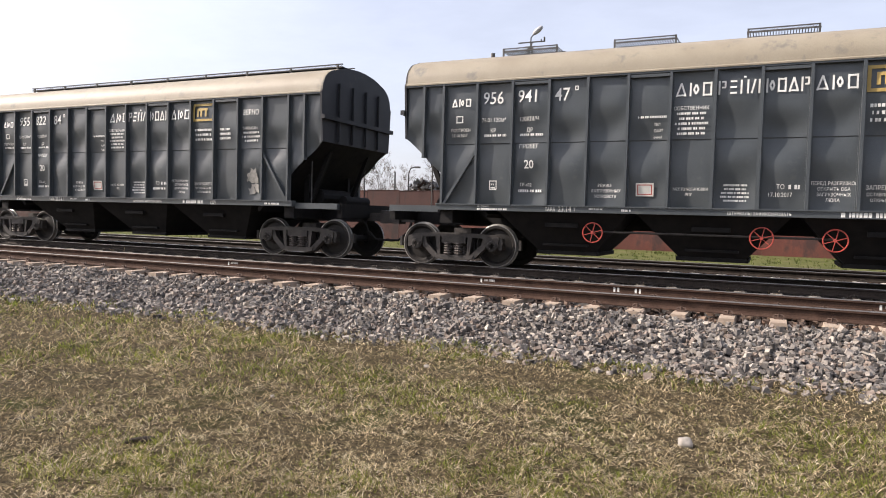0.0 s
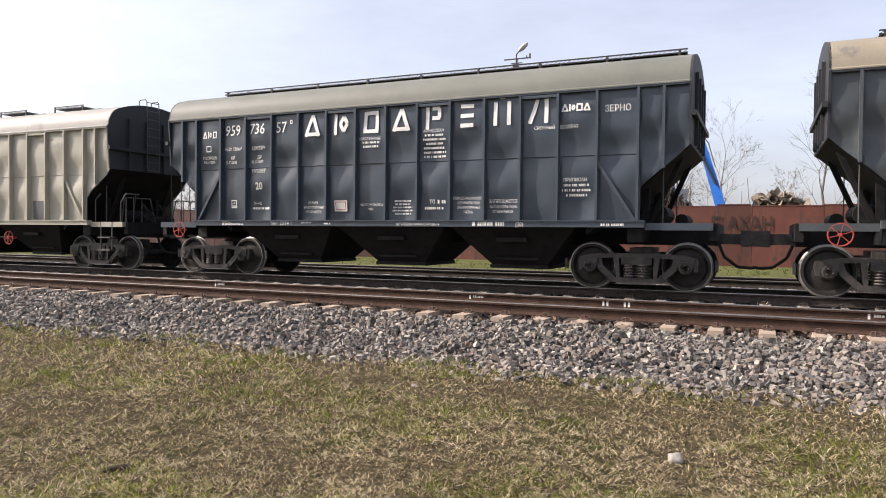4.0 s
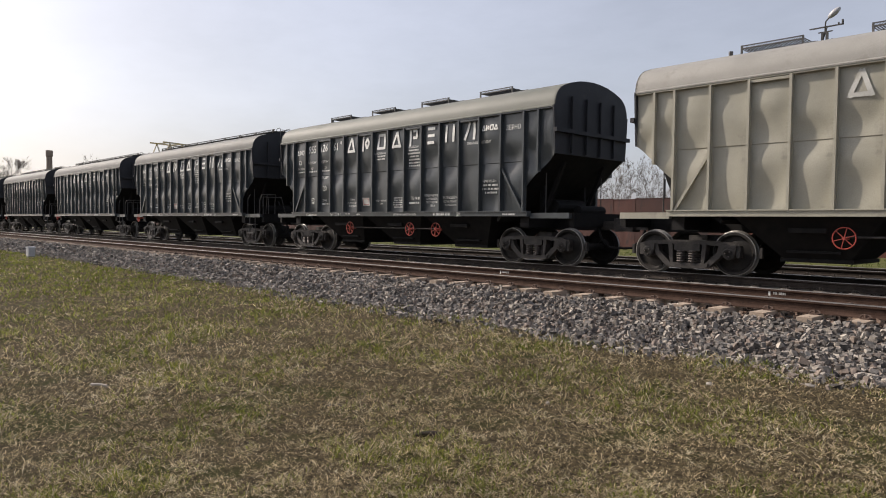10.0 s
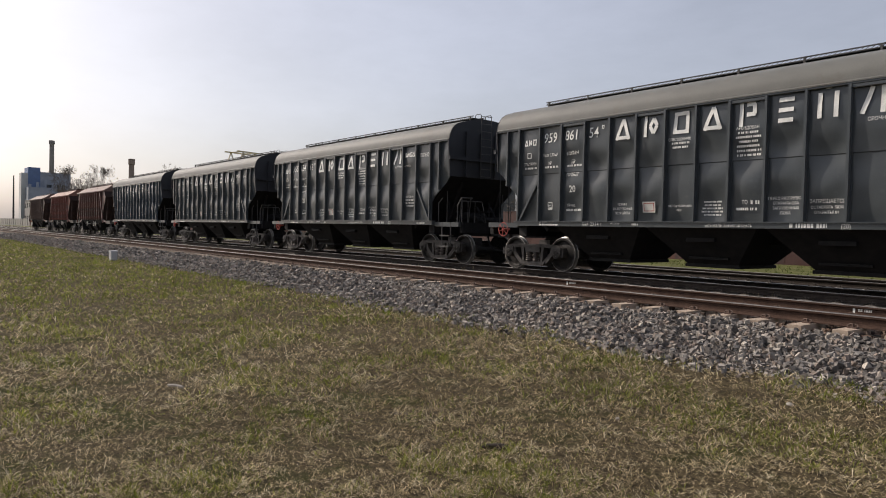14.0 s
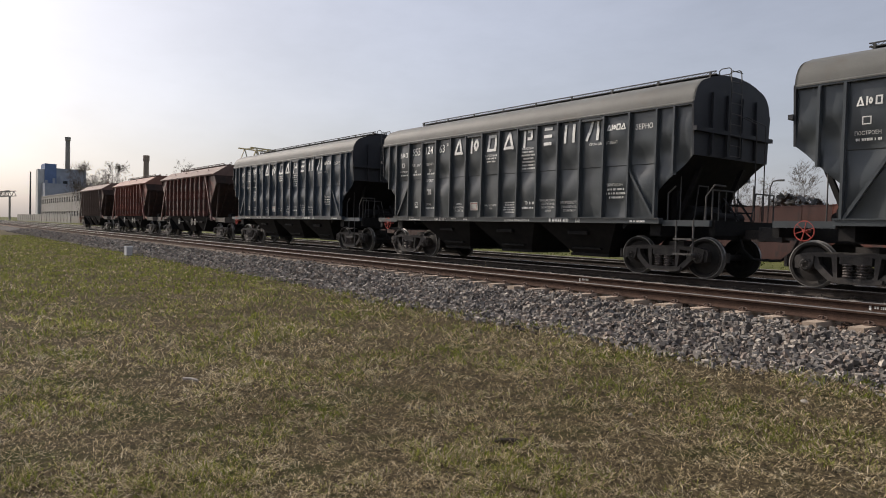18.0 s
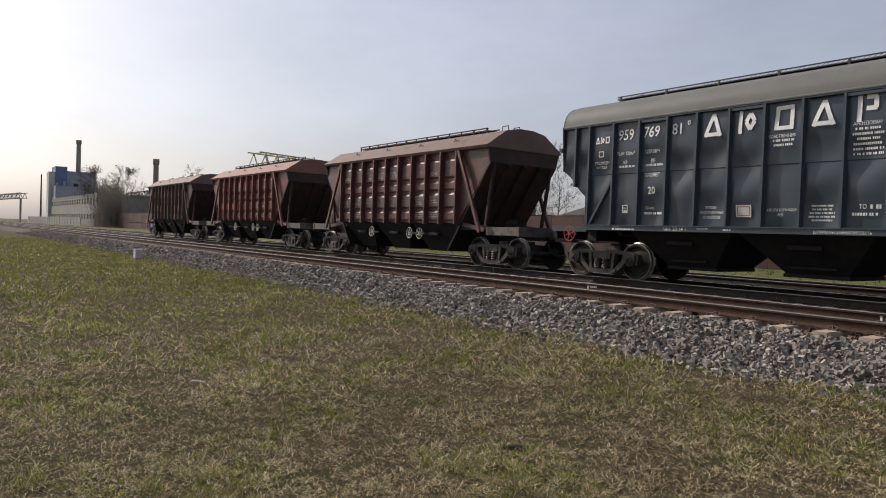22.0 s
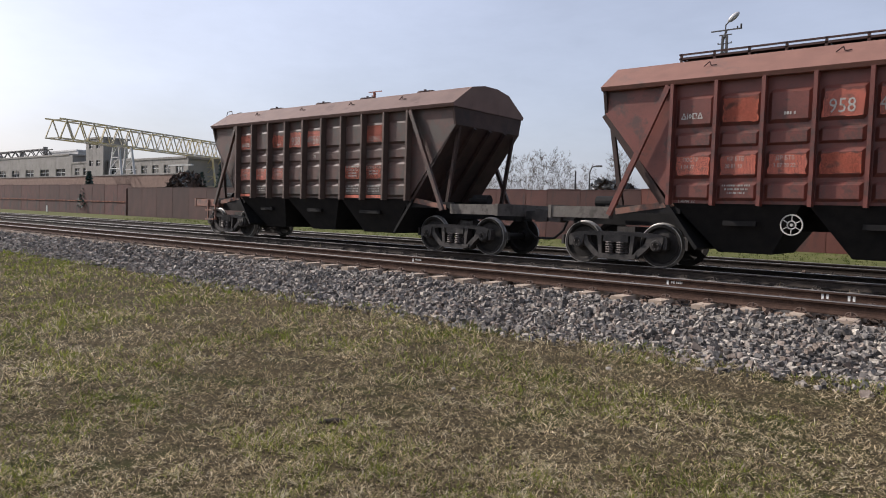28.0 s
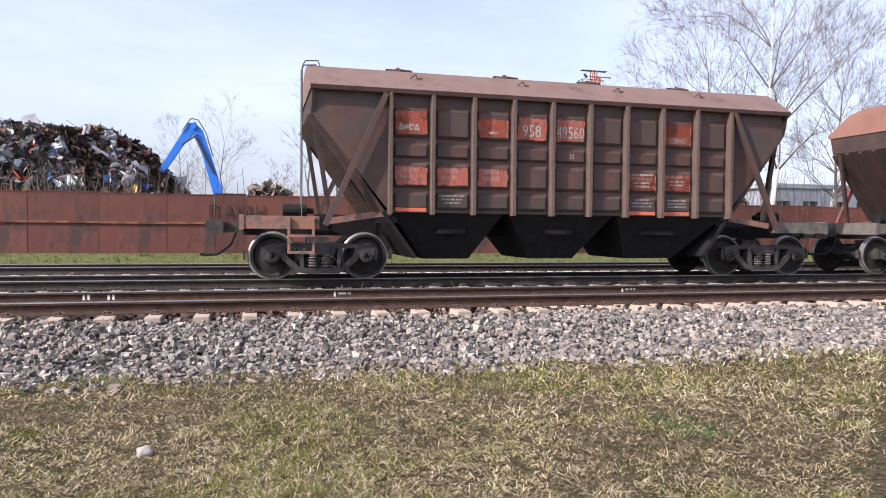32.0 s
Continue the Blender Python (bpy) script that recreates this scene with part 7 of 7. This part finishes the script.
# ---- beside the track ----
def relay_box():
    e = empty("relay_box", "small grey trackside relay cabinet on a concrete foot", "cabinet", m=pose(-32.6, 7.45, -0.56) @ Matrix.Diagonal((0.62, 0.62, 0.62, 1)))
    bm = B()
    box(bm, -0.35, 0.35, -0.25, 0.25, 0, 0.12)
    part("foot", bm, M["concrete"], e)
    bm = B()
    box(bm, -0.3, 0.3, -0.2, 0.2, 0.12, 0.66)
    part("body", bm, M["lampgrey"], e)
    bm = B()
    prism(bm, [(-0.34, 0.66), (0.34, 0.66), (0.3, 0.73), (-0.3, 0.73)], -0.24, 0.24)
    part("lid", bm, M["lampgrey"], e)


relay_box()


def lump(name, x, y, z, sx, sy, sz, mat, label, cat, seed, rz=0):
    bm = B()
    bmesh.ops.create_icosphere(bm, subdivisions=3, radius=1)
    for v in bm.verts:
        v.co *= 1 + 0.28 * noise.noise(v.co * 1.3 + Vector((seed, 0, 0)))
        v.co = Vector((v.co.x * sx, v.co.y * sy, v.co.z * sz))
    ob = part(name, bm, mat, smooth=True, at=pose(x, y, z, 0, 0, rz))
    tagged(ob, label, cat)


lump("soil_clod", -5.12, 3.51, -0.6, 0.13, 0.08, 0.05, M["darkwood"], "dark bare clod of soil in the turf", "soil", 11, 20)
lump("fieldstone", -3.28, 6.8, -0.54, 0.035, 0.03, 0.02, M["stone"], "small pale fieldstone in the turf", "stone", 13)
lump("fieldstone", -3.9, 4.96, -0.548, 0.022, 0.02, 0.015, M["stone"], "small pale fieldstone in the turf", "stone", 14)
lump("fieldstone", -0.45, 5.41, -0.53, 0.058, 0.05, 0.042, M["stone"], "pale fieldstone lying in dry grass", "stone", 3)
lump("wood_scrap", -3.9, 3.51, -0.54, 0.1, 0.028, 0.022, M["darkwood"], "dark rotten stick lying in the grass", "stick", 5, 55)
bm = B()
pipe(bm, [(-7.16, 2.12, -0.53), (-7.05, 2.16, -0.515), (-6.95, 2.2, -0.52)], 0.014, 6)
tagged(part("stick", bm, M["stone"]), "short bleached stick lying in the grass", "stick")


def rail_marks():
    """White paint strokes on the near track's far rail."""
    e = empty("rail_paint_marks", "white paint strokes on the rusty rail web", "paint marks")
    for x, n in ((-2.42, 2), (-2.05, 2), (-4.95, 1), (1.6, 1), (-11.2, 1), (7.2, 1)):
        for k in range(n):
            part("paint_mark", mesh_once("paint_mark", lambda bm: box(bm, 0, 0.035, -0.002, 0, 0, 0.085), M["white"]), None, e, at=pose(x + k * 0.07, YA + 0.8 - 0.0105, -0.135))
        if n == 1:
            bars(e, x + 0.08, -0.1, 0.22, 0.06, 1, M["faded"], flat=YA + 0.8 - 0.0115)


rail_marks()

# ---- gravel, weeds and turf: what nobody could count ----
RNG = np.random.default_rng(7)


def stones(n, x0, x1, y0, y1, height, smin, smax, mat, label):
    """Angular stones, each a bent box of its own turn and size."""
    x, y = RNG.uniform(x0, x1, n), RNG.uniform(y0, y1, n)
    z = height(x, y)
    s = RNG.uniform(smin, smax, (n, 1, 1)) * RNG.uniform(0.5, 1.3, (n, 1, 3))
    c = np.array([(a, b, d) for a in (-1, 1) for b in (-1, 1) for d in (-1, 1)], float)[None] * 0.5
    c = c * s * RNG.uniform(0.55, 1.2, (n, 8, 1)) * RNG.uniform(0.7, 1.25, (n, 8, 3))
    a, b = RNG.uniform(0, 6.28, n), RNG.normal(0, 0.8, n)
    ca, sa, cb, sb = np.cos(a), np.sin(a), np.cos(b), np.sin(b)
    X = c[:, :, 0] * cb[:, None] + c[:, :, 2] * sb[:, None]
    Z = -c[:, :, 0] * sb[:, None] + c[:, :, 2] * cb[:, None]
    X, Y = X * ca[:, None] - c[:, :, 1] * sa[:, None], X * sa[:, None] + c[:, :, 1] * ca[:, None]
    V = np.stack([X + x[:, None], Y + y[:, None], Z + (z + RNG.normal(0.006, 0.028, n))[:, None]], -1).reshape(-1, 3)
    f = np.array([(0, 1, 3, 2), (4, 6, 7, 5), (0, 4, 5, 1), (2, 3, 7, 6), (0, 2, 6, 4), (1, 5, 7, 3)])
    F = (f[None] + 8 * np.arange(n)[:, None, None]).reshape(-1, 4)
    me = bpy.data.meshes.new("ballast_stones")
    me.vertices.add(len(V)), me.loops.add(F.size), me.polygons.add(len(F))
    me.vertices.foreach_set("co", V.ravel())
    me.loops.foreach_set("vertex_index", F.ravel())
    me.polygons.foreach_set("loop_start", np.arange(0, F.size, 4))
    me.polygons.foreach_set("use_smooth", np.zeros(len(F), bool))
    me.update(calc_edges=True)
    me.materials.append(mat)
    tagged(part("ballast_stones", me, None), label, "gravel", kind="stuff")


def shoulder(x, y):
    return np.interp(y, [7.4, 8.0, 8.6, 9.9, 10.2, 13.1, 13.7, 14.2, 17.3, 18.2, 19.0, 22.1, 23.4], [-0.56, -0.56, -0.52, -0.31, -0.28, -0.28, -0.3, -0.275, -0.275, -0.33, -0.27, -0.27, -0.38])


def edge_bias(x, y):
    return shoulder(x, y) + 0.02 * np.sin(x * 1.7 + y * 3)


LG = "grey angular crushed granite ballast stones"
stones(30000, -15, 11, 8.0, 10.38, edge_bias, 0.04, 0.08, M["gravel"], LG)
stones(2600, -15, 11, 7.5, 8.3, edge_bias, 0.04, 0.08, M["gravel"], LG)
stones(12000, -34, -15, 7.95, 10.4, edge_bias, 0.05, 0.095, M["gravel"], LG)
stones(11000, -90, -34, 7.95, 10.4, edge_bias, 0.07, 0.13, M["gravel"], LG)
stones(12000, -30, 13, 10.35, 13.3, edge_bias, 0.045, 0.085, M["gravel_brown"], "rust-brown ballast stones between the near sleepers")
stones(5000, -34, 16, 13.5, 17.4, edge_bias, 0.045, 0.085, M["gravel_dark"], "dark ballast stones under the train")
stones(5000, -40, 22, 18.6, 22.4, edge_bias, 0.04, 0.08, M["gravel_brown"], "brown ballast stones of the far track")


def blades(n, x0, x1, y0, y1, hmin, hmax, width, mat, label, lean, keep=None, zbase=None, name="grass"):
    """Grass blades, each a bent strip of two pieces."""
    x, y = RNG.uniform(x0, x1, n), RNG.uniform(y0, y1, n)
    clump = RNG.integers(0, max(2, n // 9), n)
    gx, gy = RNG.uniform(x0, x1, n), RNG.uniform(y0, y1, n)
    mix = RNG.random(n) < 0.65
    x, y = np.where(mix, gx[clump] + RNG.normal(0, 0.035, n), x), np.where(mix, gy[clump] + RNG.normal(0, 0.035, n), y)
    if keep is not None:
        ok = keep(x, y)
        x, y = x[ok], y[ok]
        n = len(x)
    z = np.interp(y, [-10, 0, 3, 5, 7, 8.3], [-0.597, -0.577, -0.567, -0.557, -0.547, -0.537]) if zbase is None else zbase(x, y)
    blade_mesh(x, y, z, RNG.uniform(hmin, hmax, n), np.full(n, width), lean, mat, label, name)


def blade_mesh(x, y, z, h, width, lean, mat, label, name):
    n = len(x)
    a, L = RNG.uniform(0, 6.28, n), np.clip(np.abs(RNG.normal(lean, 0.3, n)), 0, 1.38)
    dx, dy = np.cos(a), np.sin(a)
    b = RNG.uniform(0, 6.28, n)
    wx, wy = np.cos(b) * width * 0.5, np.sin(b) * width * 0.5
    P0 = np.stack([x, y, z], -1)
    W = np.stack([wx, wy, 0 * x], -1)
    m1 = P0 + np.stack([dx * np.sin(L) * h * 0.5, dy * np.sin(L) * h * 0.5, np.cos(L) * h * 0.6], -1)
    L2 = np.minimum(L + RNG.uniform(-0.05, 0.35, n), 1.5)
    m2 = m1 + np.stack([dx * np.sin(L2) * h * 0.5, dy * np.sin(L2) * h * 0.5, np.cos(L2) * h * 0.4], -1)
    V = np.stack([P0, m1 + W, m2, m1 - W], 1).reshape(-1, 3)
    k = 4 * np.arange(n)[:, None]
    T = np.concatenate([k + np.array([[0, 1, 3]]), k + np.array([[3, 1, 2]])], 0)
    me = bpy.data.meshes.new(name)
    me.vertices.add(len(V)), me.loops.add(T.size), me.polygons.add(len(T))
    me.vertices.foreach_set("co", V.ravel())
    me.loops.foreach_set("vertex_index", T.ravel().astype(np.int32))
    me.polygons.foreach_set("loop_start", np.arange(0, T.size, 3))
    me.update(calc_edges=True)
    me.materials.append(mat)
    tagged(part(name, me, None), label, "grass", kind="stuff")


def patchy(f, lo):
    def keep(x, y):
        v = np.array([noise.noise((float(a) * f, float(b) * f, 4.0)) for a, b in zip(x, y)])
        return v + RNG.normal(0, 0.22, len(x)) > lo
    return keep


LS, LGN = "short dry straw-coloured spring grass", "fresh green grass shoots in dry turf"


def turf(n, r0, r1, az0, az1, hmin, hmax, grain, mat, label, lean, cut=None):
    """Turf round the standpoint, denser near it; blades widen with the distance, as far ones stand for tufts."""
    m = n // 5
    ca = RNG.uniform(az0, az1, m * 3)
    far = np.minimum(r1, 8.4 / np.maximum(np.cos(np.radians(ca)), 0.01))
    far = np.where(np.abs(ca) < 90, far, r1)
    ok = RNG.random(m * 3) < (r0 ** -0.6 - far ** -0.6) / r0 ** -0.6
    ca, far = np.radians(ca[ok][:m]), far[ok][:m]
    cr = (r0 ** -0.6 - RNG.random(len(ca)) * (r0 ** -0.6 - far ** -0.6)) ** (-1 / 0.6)
    g = RNG.integers(0, len(ca), n)
    r, a = cr[g], ca[g]
    x, y = -np.sin(a) * r + RNG.normal(0, 0.007, n) * r, np.cos(a) * r + RNG.normal(0, 0.007, n) * r
    v = np.array([noise.noise((float(p) * 0.8, float(q) * 0.8, 4.0)) + 0.6 * noise.noise((float(p) * 3, float(q) * 3, 1.0)) for p, q in zip(x, y)])
    # tufts a hand wide, with bare ground between them
    tuft = np.array([noise.noise((float(p) * 7, float(q) * 7, 2.0)) + 0.5 * noise.noise((float(p) * 15, float(q) * 15, 5.0)) for p, q in zip(x, y)])
    edge = 8.15 + 0.25 * np.sin(x * 1.3) + 0.2 * np.sin(x * 3.7)
    # far turf is greener than the trodden turf near by
    far_green = np.clip((r - 9) / 8, 0, 1) * (x < 0) * (0.9 if mat is M["green"] else -0.55)
    ok = (y < edge) & (v + far_green + RNG.normal(0, 0.2, n) > cut) & ((tuft > -0.24) | (RNG.random(n) < 0.35) | (r > 16))
    x, y, r, v, tuft = x[ok], y[ok], r[ok], v[ok], tuft[ok]
    k = len(x)
    blade_mesh(x, y, np.interp(y, [0, 3, 5, 7, 8.3], [-0.577, -0.567, -0.557, -0.547, -0.537]), RNG.uniform(hmin, hmax, k) * np.clip(r / 7, 0.75, 1.5) * np.clip(1 + 0.5 * v, 0.7, 1.4) * np.clip(0.9 + 1.1 * tuft, 0.5, 1.7), np.maximum(0.004, grain * r), lean, mat, label, "grass")


turf(430000, 2.6, 60, -48, 97, 0.03, 0.085, 0.00105, M["straw"], LS, 1.2, -1.3)
turf(220000, 2.6, 60, -48, 97, 0.03, 0.08, 0.0011, M["green"], LGN, 0.65, 0.12)
turf(100000, 2.6, 30, -48, 97, 0.04, 0.1, 0.0010, M["pale_straw"], "bleached dead stalks lying in the turf", 1.3, -0.3)
blades(34000, -70, -16, -2, 7.9, 0.05, 0.1, 0.024, M["green"], LGN, 0.6)
blades(12000, -70, -24, -2, 7.9, 0.05, 0.1, 0.02, M["straw"], LS, 0.9)
blades(9000, 6, 14, 3.0, 8.5, 0.03, 0.1, 0.008, M["straw"], LS, 0.9)
blades(4000, 6, 14, 3.0, 8.3, 0.03, 0.1, 0.008, M["green"], LGN, 0.6)
blades(260, 3.55, 4.0, 4.8, 5.45, 0.025, 0.06, 0.014, M["lush"], "small patch of fresh green weeds in dry turf", 0.6, name="weeds")
blades(2600, -60, 20, 13.0, 14.6, 0.05, 0.32, 0.008, M["straw"], "dry weeds between the tracks", 0.3, patchy(0.5, 0.25), shoulder, "weeds")
blades(16000, -60, 30, 22.8, 34.5, 0.05, 0.14, 0.03, M["strip_green"], LGN, 0.5, None, lambda x, y: np.interp(y, [22.6, 24, 28, 34.5], [-0.6, -0.33, -0.3, -0.25]))

# ---- what moves ----
# seconds, metres run by the train
RUN = [(0, 0.0), (1.25, 7.48), (2.5, 14.98), (4.5, 27.25), (6, 36.48), (7, 42.6), (10, 60.72), (13, 78.75), (15.5, 93.65), (17.5, 105.6), (20, 120.65), (23, 139.0), (25.5, 154.15), (27.5, 166.1), (28.5, 172.1), (30, 181.15), (31, 187.15), (32, 193.05)]


def run_at(t):
    return float(np.interp(t, [r[0] for r in RUN], [r[1] for r in RUN]))


def motions():
    for e, u in TRAIN:
        walk(e, [(t, pose(u + s, YB, 0)) for t, s in RUN])
    for w, d in SPIN:
        walk(w, [(k / 10, pose(d, 0, WR, 0, math.degrees(run_at(k / 10) / WR) % 360, 0)) for k in range(321)])


motions()
